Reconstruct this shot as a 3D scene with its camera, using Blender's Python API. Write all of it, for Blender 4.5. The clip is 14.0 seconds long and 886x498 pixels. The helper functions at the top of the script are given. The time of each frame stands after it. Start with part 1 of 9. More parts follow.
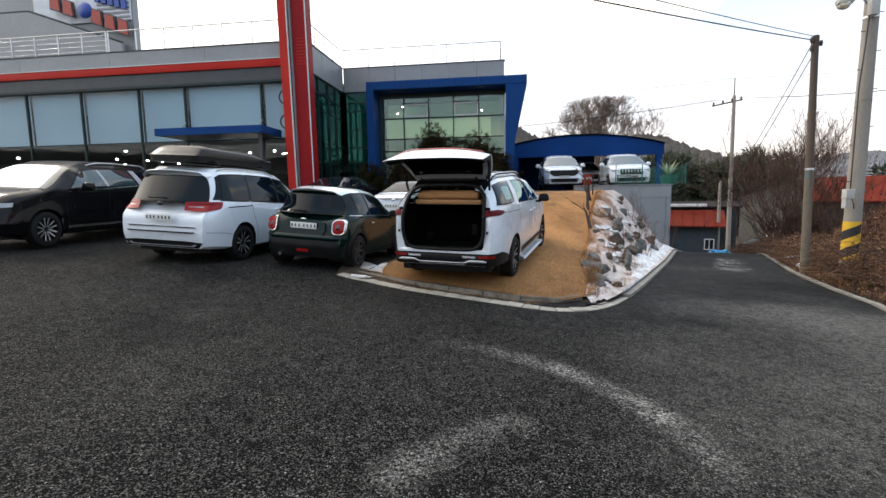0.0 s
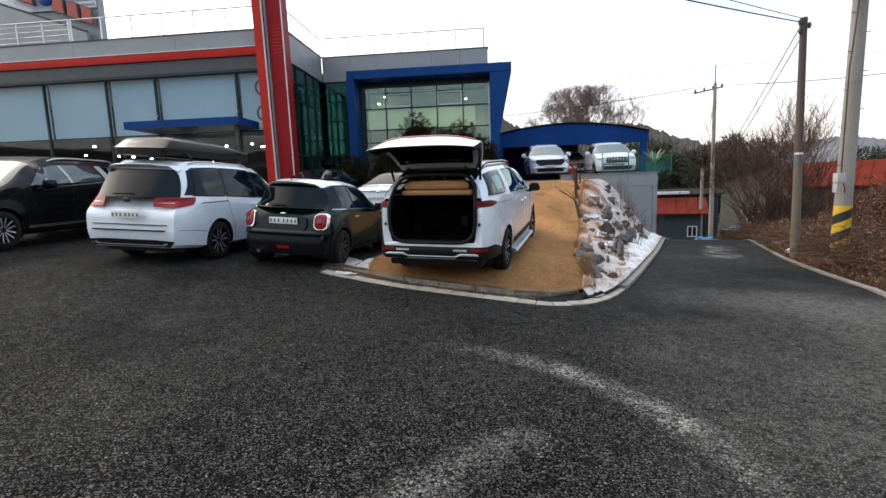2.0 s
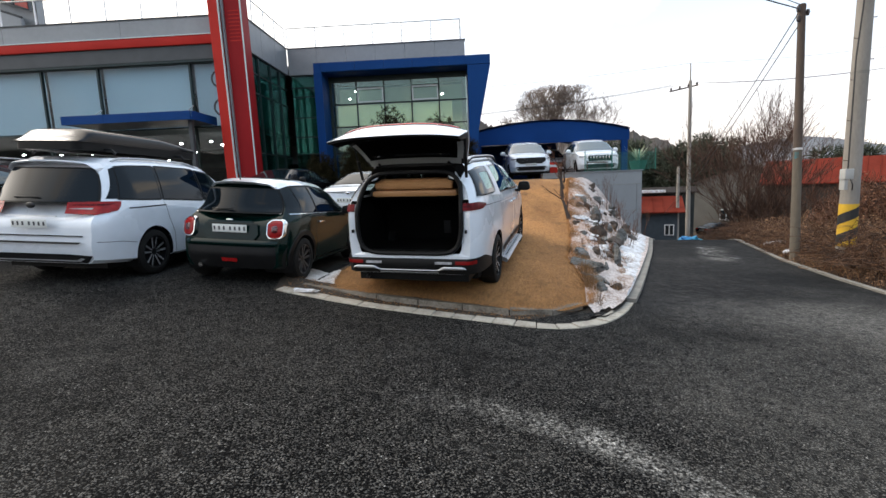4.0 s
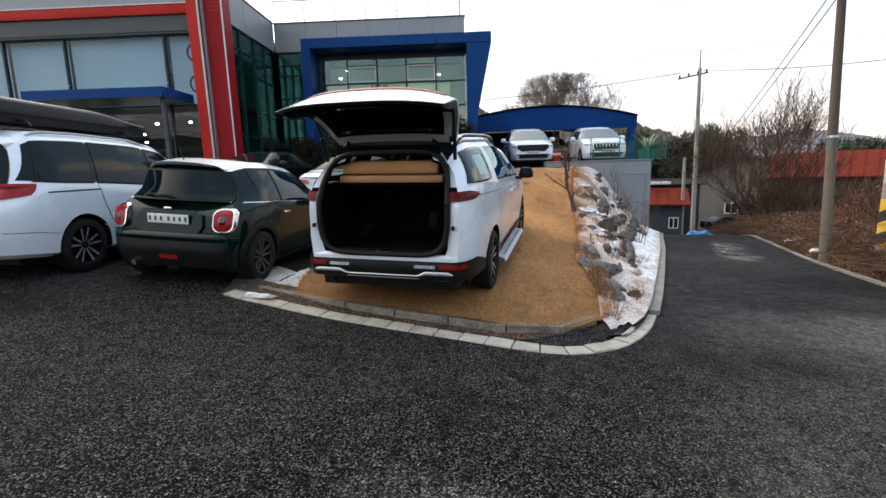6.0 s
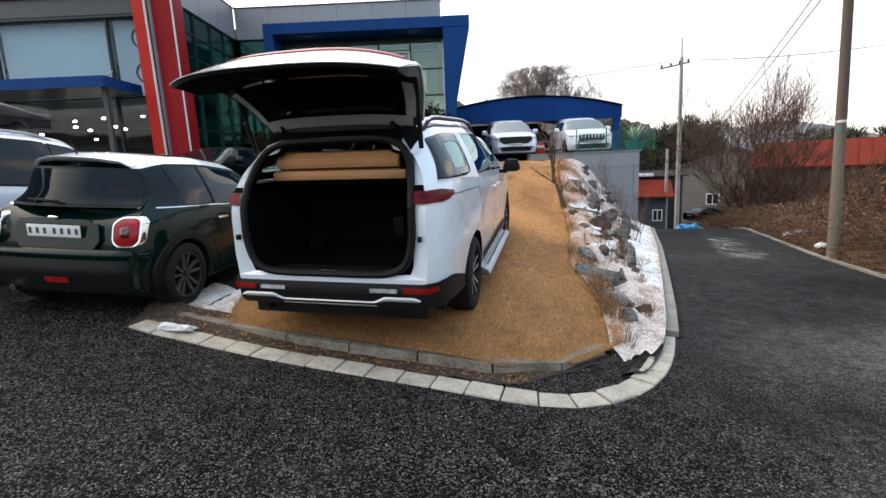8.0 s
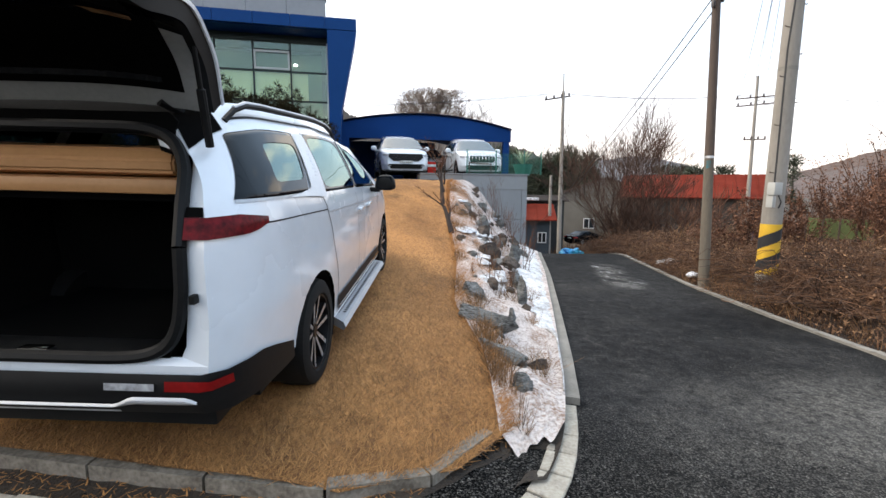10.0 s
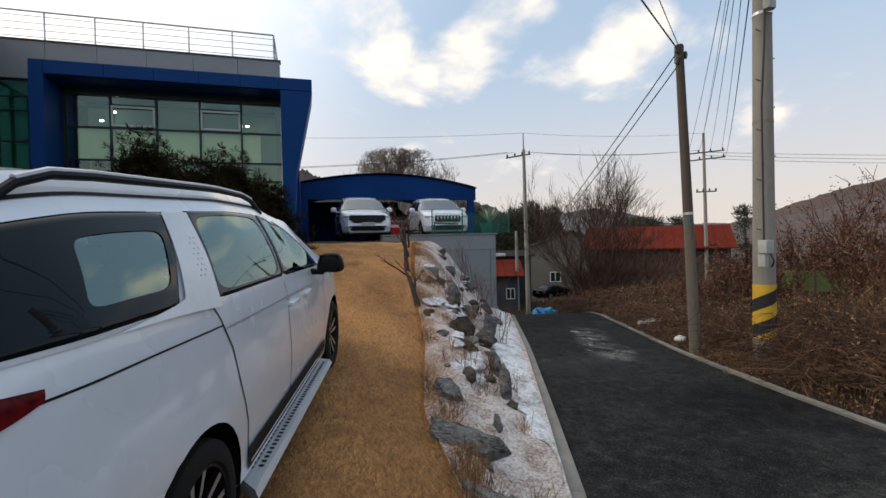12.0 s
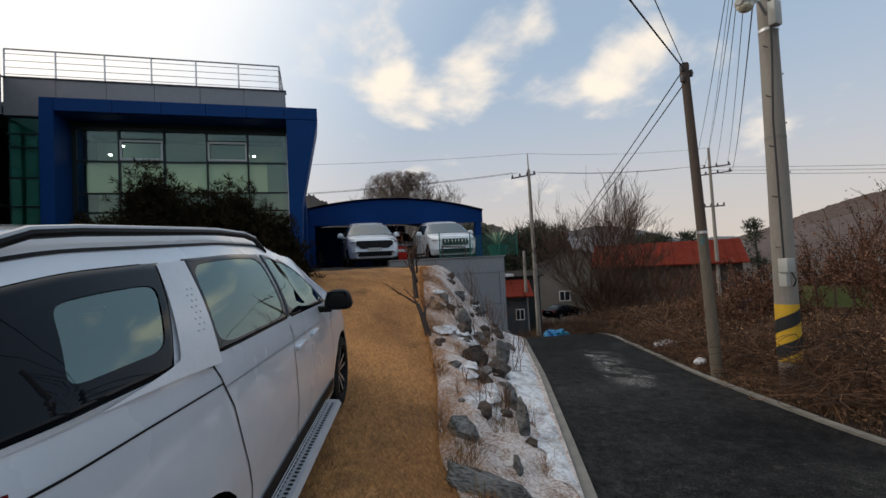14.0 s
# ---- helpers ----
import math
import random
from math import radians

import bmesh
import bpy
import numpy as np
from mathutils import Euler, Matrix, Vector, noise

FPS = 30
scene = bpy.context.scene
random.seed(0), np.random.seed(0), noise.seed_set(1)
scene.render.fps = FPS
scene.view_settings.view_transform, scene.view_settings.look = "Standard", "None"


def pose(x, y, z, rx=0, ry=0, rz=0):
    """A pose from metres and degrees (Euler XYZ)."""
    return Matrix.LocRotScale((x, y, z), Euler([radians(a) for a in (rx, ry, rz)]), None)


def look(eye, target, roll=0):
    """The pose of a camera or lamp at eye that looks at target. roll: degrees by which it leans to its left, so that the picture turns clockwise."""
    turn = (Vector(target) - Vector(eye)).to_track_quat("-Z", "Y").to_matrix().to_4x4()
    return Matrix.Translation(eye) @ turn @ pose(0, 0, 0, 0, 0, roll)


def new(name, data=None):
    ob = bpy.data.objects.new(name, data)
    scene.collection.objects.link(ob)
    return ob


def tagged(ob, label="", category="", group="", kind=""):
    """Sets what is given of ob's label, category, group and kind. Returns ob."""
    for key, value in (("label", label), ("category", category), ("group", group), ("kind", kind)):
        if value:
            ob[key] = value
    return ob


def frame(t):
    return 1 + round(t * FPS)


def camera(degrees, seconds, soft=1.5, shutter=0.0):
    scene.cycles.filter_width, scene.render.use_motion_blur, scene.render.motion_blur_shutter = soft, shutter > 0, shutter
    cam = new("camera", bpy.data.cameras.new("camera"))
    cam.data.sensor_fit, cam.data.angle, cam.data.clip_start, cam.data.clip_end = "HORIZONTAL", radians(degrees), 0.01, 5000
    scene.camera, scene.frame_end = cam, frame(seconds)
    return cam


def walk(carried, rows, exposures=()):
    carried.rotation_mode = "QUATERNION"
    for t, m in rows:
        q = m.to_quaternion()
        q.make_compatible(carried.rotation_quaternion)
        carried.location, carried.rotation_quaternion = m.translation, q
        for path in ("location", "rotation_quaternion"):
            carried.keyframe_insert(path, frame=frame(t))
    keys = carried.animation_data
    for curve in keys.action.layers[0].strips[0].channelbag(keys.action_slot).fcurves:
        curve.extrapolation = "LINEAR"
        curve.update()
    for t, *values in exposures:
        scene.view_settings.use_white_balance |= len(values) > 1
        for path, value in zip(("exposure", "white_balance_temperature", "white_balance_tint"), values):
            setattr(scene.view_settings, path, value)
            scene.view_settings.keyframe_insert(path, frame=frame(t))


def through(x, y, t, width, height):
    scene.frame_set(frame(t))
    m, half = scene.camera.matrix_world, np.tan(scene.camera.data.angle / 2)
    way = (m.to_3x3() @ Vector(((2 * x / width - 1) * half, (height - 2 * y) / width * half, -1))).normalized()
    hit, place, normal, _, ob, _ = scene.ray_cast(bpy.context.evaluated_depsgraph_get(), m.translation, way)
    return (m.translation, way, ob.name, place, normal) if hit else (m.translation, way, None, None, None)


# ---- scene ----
cam = camera(87.8, 14.0)
PATH = [
    (0, (0.295, 1.042, 1.7), (0.262, 3.028, 1.473), -0.9),
    (0.5, (0.274, 1.046, 1.691), (0.252, 3.031, 1.45), -0.8),
    (1, (0.237, 1.076, 1.687), (0.235, 3.06, 1.43), -0.7),
    (1.5, (0.218, 1.163, 1.67), (0.241, 3.144, 1.396), -1.0),
    (2, (0.212, 1.437, 1.676), (0.245, 3.419, 1.414), -1.9),
    (2.5, (0.192, 1.703, 1.661), (0.246, 3.683, 1.385), -2.4),
    (3, (0.157, 2.019, 1.681), (0.296, 3.997, 1.417), -2.3),
    (5.5, (0.383, 3.487, 1.631), (0.508, 5.464, 1.356), -2.1),
    (6, (0.457, 3.788, 1.622), (0.594, 5.759, 1.31), -1.5),
    (6.5, (0.468, 4.127, 1.624), (0.696, 6.091, 1.318), -1.4),
    (7, (0.514, 4.396, 1.596), (0.705, 6.358, 1.261), -2.5),
    (9.5, (1.087, 5.734, 1.622), (1.53, 7.66, 1.31), -0.6),
    (10, (1.243, 6.045, 1.609), (1.895, 7.917, 1.34), 0.4),
    (10.5, (1.372, 6.326, 1.645), (2.095, 8.174, 1.392), -1.6),
    (11, (1.53, 6.595, 1.679), (2.268, 8.448, 1.534), -1.2),
    (11.5, (1.63, 6.856, 1.733), (2.394, 8.702, 1.641), -1.2),
    (12, (1.642, 7.065, 1.802), (2.436, 8.9, 1.773), -1.3),
    (12.5, (1.676, 7.173, 1.864), (2.485, 9.002, 1.893), -1.6),
    (13, (1.703, 7.208, 1.885), (2.505, 9.039, 1.957), -2.1),
    (13.5, (1.693, 7.223, 1.901), (2.472, 9.063, 1.973), -2.6),
    (14, (1.673, 7.226, 1.905), (2.442, 9.071, 1.968), -2.8),
]
EXPOSURES = [(0, 0.6), (5.0, 0.6), (7.0, 0.7), (9.5, 0.92), (10.2, 0.8), (11.0, 0.25), (12.5, -0.38), (14.0, -0.55)]
walk(cam, [(t, look(eye, target, roll)) for t, eye, target, roll in PATH], EXPOSURES)

# ---- light ----
SUN_DIR = Vector((-0.70, 0.38, 0.60)).normalized()
world = bpy.data.worlds.new("sky")
scene.world = world
world.use_nodes = True
wt = world.node_tree
wt.nodes.clear()


def wnode(kind, **kw):
    n = wt.nodes.new(kind)
    for k, val in kw.items():
        n.inputs[k].default_value = val
    return n


def wmath(op, a, b=None):
    n = wt.nodes.new("ShaderNodeMath")
    n.operation = op
    for i, q in enumerate((a, b)):
        if q is None:
            continue
        if isinstance(q, (int, float)):
            n.inputs[i].default_value = q
        else:
            wt.links.new(q, n.inputs[i])
    return n.outputs[0]


CUMULUS = [
    ((0.258, 0.875, 0.411), 5.5, 0.17), ((0.30, 0.89, 0.34), 5.0, 0.16), ((0.403, 0.846, 0.349), 5.5, 0.12),
    ((0.654, 0.631, 0.418), 5.5, 0.17), ((0.644, 0.685, 0.345), 3.5, 0.12), ((0.535, 0.708, 0.462), 3.5, 0.10), ((0.22, 0.90, 0.30), 5.0, 0.07)]
sky = wt.nodes.new("ShaderNodeTexSky")
sky.sky_type = "NISHITA"
sky.sun_disc = False
sky.sun_elevation = math.asin(SUN_DIR.z)
sky.sun_rotation = math.atan2(SUN_DIR.x, SUN_DIR.y)
sky.air_density, sky.dust_density, sky.ozone_density = 1.0, 0.8, 1.6
coord = wt.nodes.new("ShaderNodeTexCoord")
sep = wt.nodes.new("ShaderNodeSeparateXYZ")
wt.links.new(coord.outputs["Generated"], sep.inputs[0])
up = wmath("MAXIMUM", sep.outputs["Z"], 0.0)
den = wmath("ADD", up, 0.32)
comb = wt.nodes.new("ShaderNodeCombineXYZ")
wt.links.new(wmath("DIVIDE", sep.outputs["X"], den), comb.inputs[0])
wt.links.new(wmath("DIVIDE", sep.outputs["Y"], den), comb.inputs[1])
comb.inputs[2].default_value = 3.7
puff = wnode("ShaderNodeTexNoise", Scale=2.6, Detail=7.0, Roughness=0.55, Distortion=0.2)
wt.links.new(comb.outputs[0], puff.inputs["Vector"])
ramp = wt.nodes.new("ShaderNodeMapRange")
ramp.interpolation_type = "SMOOTHSTEP"
ramp.inputs["From Min"].default_value, ramp.inputs["From Max"].default_value = 0.56, 0.80
# cumulus heads over the carport and the lane
lift = puff.outputs["Fac"]
for c, size, amount in CUMULUS:
    dt = wt.nodes.new("ShaderNodeVectorMath")
    dt.operation = "DOT_PRODUCT"
    wt.links.new(coord.outputs["Generated"], dt.inputs[0])
    dt.inputs[1].default_value = Vector(c).normalized()
    near = wt.nodes.new("ShaderNodeMapRange")
    near.interpolation_type = "SMOOTHSTEP"
    near.inputs["From Min"].default_value, near.inputs["From Max"].default_value = math.cos(radians(size)), 1.0
    near.inputs["To Max"].default_value = amount
    wt.links.new(dt.outputs["Value"], near.inputs["Value"])
    lift = wmath("ADD", lift, near.outputs[0])
wt.links.new(lift, ramp.inputs["Value"])
# haze that thickens towards the horizon
haze = wt.nodes.new("ShaderNodeMapRange")
haze.interpolation_type = "SMOOTHSTEP"
haze.inputs["From Min"].default_value, haze.inputs["From Max"].default_value = 0.46, -0.03
wt.links.new(up, haze.inputs["Value"])
sun_side = wt.nodes.new("ShaderNodeVectorMath")
sun_side.operation = "DOT_PRODUCT"
wt.links.new(coord.outputs["Generated"], sun_side.inputs[0])
sun_side.inputs[1].default_value = SUN_DIR
near_sun = wt.nodes.new("ShaderNodeMapRange")
near_sun.interpolation_type = "SMOOTHSTEP"
near_sun.inputs["From Min"].default_value, near_sun.inputs["From Max"].default_value = 0.25, 1.0
wt.links.new(sun_side.outputs["Value"], near_sun.inputs["Value"])
veil = wmath("MINIMUM", wmath("ADD", wmath("ADD", wmath("MULTIPLY", haze.outputs[0], 0.35), 0.6), wmath("MULTIPLY", near_sun.outputs[0], 0.8)), 1.0)


def wmix(fac, a, b):
    n = wt.nodes.new("ShaderNodeMix")
    n.data_type = "RGBA"
    n.clamp_factor = True
    for i, q in ((0, fac), (6, a), (7, b)):
        if isinstance(q, tuple):
            n.inputs[i].default_value = q
        else:
            wt.links.new(q, n.inputs[i])
    return n.outputs[2]


SKY_STRENGTH = 0.10
HAZE_COL, HIGH_COL, SUNHAZE_COL, CLOUD_COL = (10.0, 8.8, 7.9, 1), (7.9, 10.2, 12.9, 1), (19.6, 18.0, 16.0, 1), (15.8, 14.0, 11.8, 1)
hazecol = wmix(near_sun.outputs[0], wmix(haze.outputs[0], HIGH_COL, HAZE_COL), SUNHAZE_COL)
base_sky = wmix(veil, sky.outputs[0], hazecol)
cloudy = wmix(wmath("MULTIPLY", ramp.outputs[0], 0.95), base_sky, CLOUD_COL)
bg = wt.nodes.new("ShaderNodeBackground")
bg.inputs["Strength"].default_value = SKY_STRENGTH
wt.links.new(cloudy, bg.inputs["Color"])
wout = wt.nodes.new("ShaderNodeOutputWorld")
wt.links.new(bg.outputs[0], wout.inputs[0])

sun_data = bpy.data.lights.new("sun", "SUN")
sun_data.energy, sun_data.angle, sun_data.color = 1.0, radians(18), (1.0, 0.94, 0.86)
sun = new("sun", sun_data)
sun.matrix_world = look(SUN_DIR * 60, (0, 0, 0))


# ---- materials ----
def mat(name, col, col2=None, rough=0.6, metal=0.0, scale=3.0, fine=40.0, fine_amt=0.35, bump=0.0, bscale=60.0, coat=0.0,
        ior=1.5, rvar=0.08, island=0.0, dist=0.01, lo=0.35, hi=0.65, objrand=0.0, stretch=None, spec=0.5):
    m = bpy.data.materials.new(name)
    m.use_nodes = True
    nt = m.node_tree
    b = nt.nodes["Principled BSDF"]
    b.inputs["Metallic"].default_value = metal
    b.inputs["IOR"].default_value = ior
    b.inputs["Specular IOR Level"].default_value = spec
    b.inputs["Coat Weight"].default_value = coat
    b.inputs["Coat Roughness"].default_value = 0.04
    tc = nt.nodes.new("ShaderNodeTexCoord")
    vec = tc.outputs["Object"]
    if stretch:
        mp = nt.nodes.new("ShaderNodeMapping")
        mp.inputs["Scale"].default_value = stretch
        nt.links.new(vec, mp.inputs[0])
        vec = mp.outputs[0]
    n1 = nt.nodes.new("ShaderNodeTexNoise")
    n1.inputs["Scale"].default_value, n1.inputs["Detail"].default_value = scale, 5
    n2 = nt.nodes.new("ShaderNodeTexNoise")
    n2.inputs["Scale"].default_value, n2.inputs["Detail"].default_value = fine, 3
    nt.links.new(vec, n1.inputs["Vector"])
    nt.links.new(vec, n2.inputs["Vector"])
    mr = nt.nodes.new("ShaderNodeMapRange")
    mr.inputs["From Min"].default_value, mr.inputs["From Max"].default_value = lo, hi
    mixf = nt.nodes.new("ShaderNodeMix")
    mixf.inputs[0].default_value = fine_amt
    nt.links.new(n1.outputs["Fac"], mixf.inputs[2])
    nt.links.new(n2.outputs["Fac"], mixf.inputs[3])
    nt.links.new(mixf.outputs[0], mr.inputs["Value"])
    fac = mr.outputs[0]
    if island or objrand:
        if island:
            src = nt.nodes.new("ShaderNodeNewGeometry").outputs["Random Per Island"]
        else:
            src = nt.nodes.new("ShaderNodeObjectInfo").outputs["Random"]
        mi = nt.nodes.new("ShaderNodeMix")
        mi.inputs[0].default_value = island or objrand
        nt.links.new(fac, mi.inputs[2])
        nt.links.new(src, mi.inputs[3])
        fac = mi.outputs[0]
    mc = nt.nodes.new("ShaderNodeMix")
    mc.data_type = "RGBA"
    col2 = col2 or tuple(c * 0.82 for c in col)
    mc.inputs[6].default_value, mc.inputs[7].default_value = (*col, 1), (*col2, 1)
    nt.links.new(fac, mc.inputs[0])
    nt.links.new(mc.outputs[2], b.inputs["Base Color"])
    rr = nt.nodes.new("ShaderNodeMapRange")
    rr.inputs["To Min"].default_value, rr.inputs["To Max"].default_value = max(0.02, rough - rvar), min(1, rough + rvar)
    nt.links.new(n1.outputs["Fac"], rr.inputs["Value"])
    nt.links.new(rr.outputs[0], b.inputs["Roughness"])
    if bump:
        n3 = nt.nodes.new("ShaderNodeTexNoise")
        n3.inputs["Scale"].default_value, n3.inputs["Detail"].default_value = bscale, 4
        nt.links.new(vec, n3.inputs["Vector"])
        bp = nt.nodes.new("ShaderNodeBump")
        bp.inputs["Strength"].default_value, bp.inputs["Distance"].default_value = bump, dist
        nt.links.new(n3.outputs["Fac"], bp.inputs["Height"])
        nt.links.new(bp.outputs[0], b.inputs["Normal"])
    return m


def emit(name, col, strength):
    m = bpy.data.materials.new(name)
    m.use_nodes = True
    b = m.node_tree.nodes["Principled BSDF"]
    b.inputs["Base Color"].default_value = (*col, 1)
    b.inputs["Emission Color"].default_value = (*col, 1)
    b.inputs["Emission Strength"].default_value = strength
    return m


def glass(name, tint, rough=0.02, through=0.75, base=0.05, sheen=(1, 1, 1)):
    """Tinted pane: glossy coat over a see-through body."""
    m = bpy.data.materials.new(name)
    m.use_nodes = True
    nt = m.node_tree
    nt.nodes.remove(nt.nodes["Principled BSDF"])
    out = nt.nodes["Material Output"]
    tr = nt.nodes.new("ShaderNodeBsdfTransparent")
    tr.inputs[0].default_value = (*(t * through for t in tint), 1)
    gl = nt.nodes.new("ShaderNodeBsdfGlossy")
    gl.inputs["Roughness"].default_value = rough
    gl.inputs["Color"].default_value = (*sheen, 1)
    fr = nt.nodes.new("ShaderNodeLayerWeight")
    pw = nt.nodes.new("ShaderNodeMath")
    pw.operation = "POWER"
    pw.inputs[1].default_value = 5.0
    nt.links.new(fr.outputs["Facing"], pw.inputs[0])
    rf = nt.nodes.new("ShaderNodeMapRange")
    rf.inputs["To Min"].default_value, rf.inputs["To Max"].default_value = base, 0.95
    nt.links.new(pw.outputs[0], rf.inputs["Value"])
    mx = nt.nodes.new("ShaderNodeMixShader")
    nt.links.new(rf.outputs[0], mx.inputs[0])
    nt.links.new(tr.outputs[0], mx.inputs[1])
    nt.links.new(gl.outputs[0], mx.inputs[2])
    nt.links.new(mx.outputs[0], out.inputs[0])
    return m


M_WHITE = mat("white_car_paint", (0.77, 0.81, 0.86), (0.71, 0.75, 0.80), rough=0.28, coat=1.0, scale=1.5, fine=9)
M_BLACKPAINT = mat("black_car_paint", (0.003, 0.003, 0.004), (0.005, 0.005, 0.006), rough=0.25, coat=0.25, spec=0.1)
M_GREENPAINT = mat("dark_green_car_paint", (0.0006, 0.0085, 0.0072), (0.0010, 0.0120, 0.0100), rough=0.18, coat=0.28, spec=0.12)
M_PLASTIC = mat("black_plastic", (0.006, 0.006, 0.0065), (0.010, 0.010, 0.010), rough=0.5, bump=0.15, bscale=400, dist=0.001, spec=0.18)
M_RUBBER = mat("tyre_rubber", (0.008, 0.008, 0.008), (0.016, 0.015, 0.014), rough=0.85, spec=0.2, bump=0.2, bscale=120, dist=0.002)
M_ALLOY = mat("alloy", (0.52, 0.53, 0.55), (0.40, 0.41, 0.43), rough=0.28, metal=0.6)
M_DULLALLOY = mat("dull_grey_alloy", (0.09, 0.092, 0.096), (0.05, 0.05, 0.053), rough=0.4, metal=0.3)
M_DARKALLOY = mat("dark_alloy", (0.03, 0.03, 0.032), rough=0.35, metal=0.6)
M_GLOSSBLACK = mat("gloss_black_alloy", (0.006, 0.006, 0.007), (0.010, 0.010, 0.011), rough=0.35, spec=0.25)
M_CHROME = mat("chrome", (0.82, 0.82, 0.83), (0.75, 0.75, 0.76), rough=0.12, metal=1.0)
M_SILVER = mat("silver_trim", (0.50, 0.51, 0.53), (0.42, 0.43, 0.45), rough=0.32, metal=0.35)
M_CARGLASS = mat("dark_car_glass", (0.003, 0.0055, 0.008), (0.004, 0.007, 0.010), rough=0.02, rvar=0.01, coat=0.0, ior=1.5, spec=0.20)
M_BRIGHTGLASS = mat("clear_car_glass", (0.025, 0.042, 0.044), (0.035, 0.052, 0.054), rough=0.03, rvar=0.01, coat=0.4, spec=0.7)
M_GATEGLASS = mat("smoked_rear_glass", (0.004, 0.006, 0.008), (0.005, 0.007, 0.010), rough=0.04, rvar=0.01, coat=0.3, spec=0.5)
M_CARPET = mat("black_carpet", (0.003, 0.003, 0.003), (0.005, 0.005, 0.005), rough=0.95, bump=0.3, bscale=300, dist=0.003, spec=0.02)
M_REDLAMP = mat("red_lamp", (0.33, 0.012, 0.012), (0.2, 0.008, 0.008), rough=0.2, coat=0.15, scale=14, spec=0.2)
M_DARKREDLAMP = mat("dark_red_lamp", (0.10, 0.006, 0.010), (0.05, 0.004, 0.006), rough=0.12, coat=1.0, scale=20)
M_TAILRED = mat("tail_lamp_red", (0.17, 0.008, 0.012), (0.05, 0.003, 0.005), rough=0.3, coat=0.0, scale=20, spec=0.12)
M_CLEARLAMP = mat("clear_lamp", (0.45, 0.46, 0.48), (0.2, 0.2, 0.21), rough=0.1, coat=1.0, scale=30)
M_PLATE = mat("plate_white", (0.72, 0.73, 0.70), (0.6, 0.61, 0.58), rough=0.4)
M_PLATEBAR = mat("plate_ink", (0.05, 0.05, 0.055), rough=0.5)
M_SEAT = mat("dark_seat_cloth", (0.02, 0.02, 0.022), (0.03, 0.03, 0.032), rough=0.9, spec=0.1)
M_PILLAR = mat("satin_silver_panel", (0.64, 0.66, 0.69), (0.56, 0.58, 0.61), rough=0.34, metal=0.35)
M_TAN = mat("tan_vinyl_mat", (0.54, 0.28, 0.115), (0.46, 0.23, 0.09), rough=0.5, bump=0.15, bscale=90, dist=0.002)


# ---- building blocks ----
def thing(name, m=None, label="", category="", group="", kind=""):
    ob = new(name)
    ob.empty_display_size = 0.2
    if m is not None:
        ob.matrix_world = m
    return tagged(ob, label, category, group, kind)


def finish(bm, name, smooth=None):
    me = bpy.data.meshes.new(name)
    bmesh.ops.recalc_face_normals(bm, faces=bm.faces)
    bm.to_mesh(me)
    bm.free()
    if smooth is not None:
        me.polygons.foreach_set("use_smooth", [True] * len(me.polygons))
        me.set_sharp_from_angle(angle=radians(smooth))
    return me


def part(name, bm, material, parent=None, label="", smooth=35, kind=""):
    me = bm if isinstance(bm, bpy.types.Mesh) else finish(bm, name, smooth)
    if not me.materials:
        me.materials.append(material)
    ob = new(name, me)
    if parent is not None:
        ob.parent = parent
    return tagged(ob, label, kind=kind)


def solid(name, bm, material, label="", category="", kind="", group="", smooth=35):
    return tagged(part(name, bm, material, None, label, smooth), label, category, group, kind)


def box(bm, x0, x1, y0, y1, z0, z1, bevel=0.0, m=None):
    verts = bmesh.ops.create_cube(bm, size=1, matrix=Matrix.Translation(((x0 + x1) / 2, (y0 + y1) / 2, (z0 + z1) / 2)) @ Matrix.Diagonal((abs(x1 - x0), abs(y1 - y0), abs(z1 - z0), 1)))["verts"]
    if bevel:
        edges = list({e for q in verts for e in q.link_edges})
        verts = list({q for f in bmesh.ops.bevel(bm, geom=edges, offset=bevel, segments=2, affect="EDGES", profile=0.6)["faces"] for q in f.verts} | {q for q in verts if q.is_valid})
    if m is not None:
        bmesh.ops.transform(bm, matrix=m, verts=verts)
    return bm


def newbox(*a, bevel=0.0, m=None):
    return box(bmesh.new(), *a, bevel=bevel, m=m)


def tube(bm, pts, radii, n=8, cap=True):
    pts = [Vector(p) for p in pts]
    if isinstance(radii, (int, float)):
        radii = [radii] * len(pts)
    rings = []
    side = None
    for i, p in enumerate(pts):
        d = (pts[min(i + 1, len(pts) - 1)] - pts[max(i - 1, 0)]).normalized()
        if side is None:
            side = d.orthogonal().normalized()
        side = (side - d * side.dot(d)).normalized()
        other = d.cross(side)
        rings.append([bm.verts.new(p + radii[i] * (math.cos(6.28318 * k / n) * side + math.sin(6.28318 * k / n) * other)) for k in range(n)])
    for a, b in zip(rings, rings[1:]):
        for k in range(n):
            bm.faces.new((a[k], a[(k + 1) % n], b[(k + 1) % n], b[k]))
    if cap:
        bm.faces.new(list(reversed(rings[0])))
        bm.faces.new(rings[-1])
    return bm


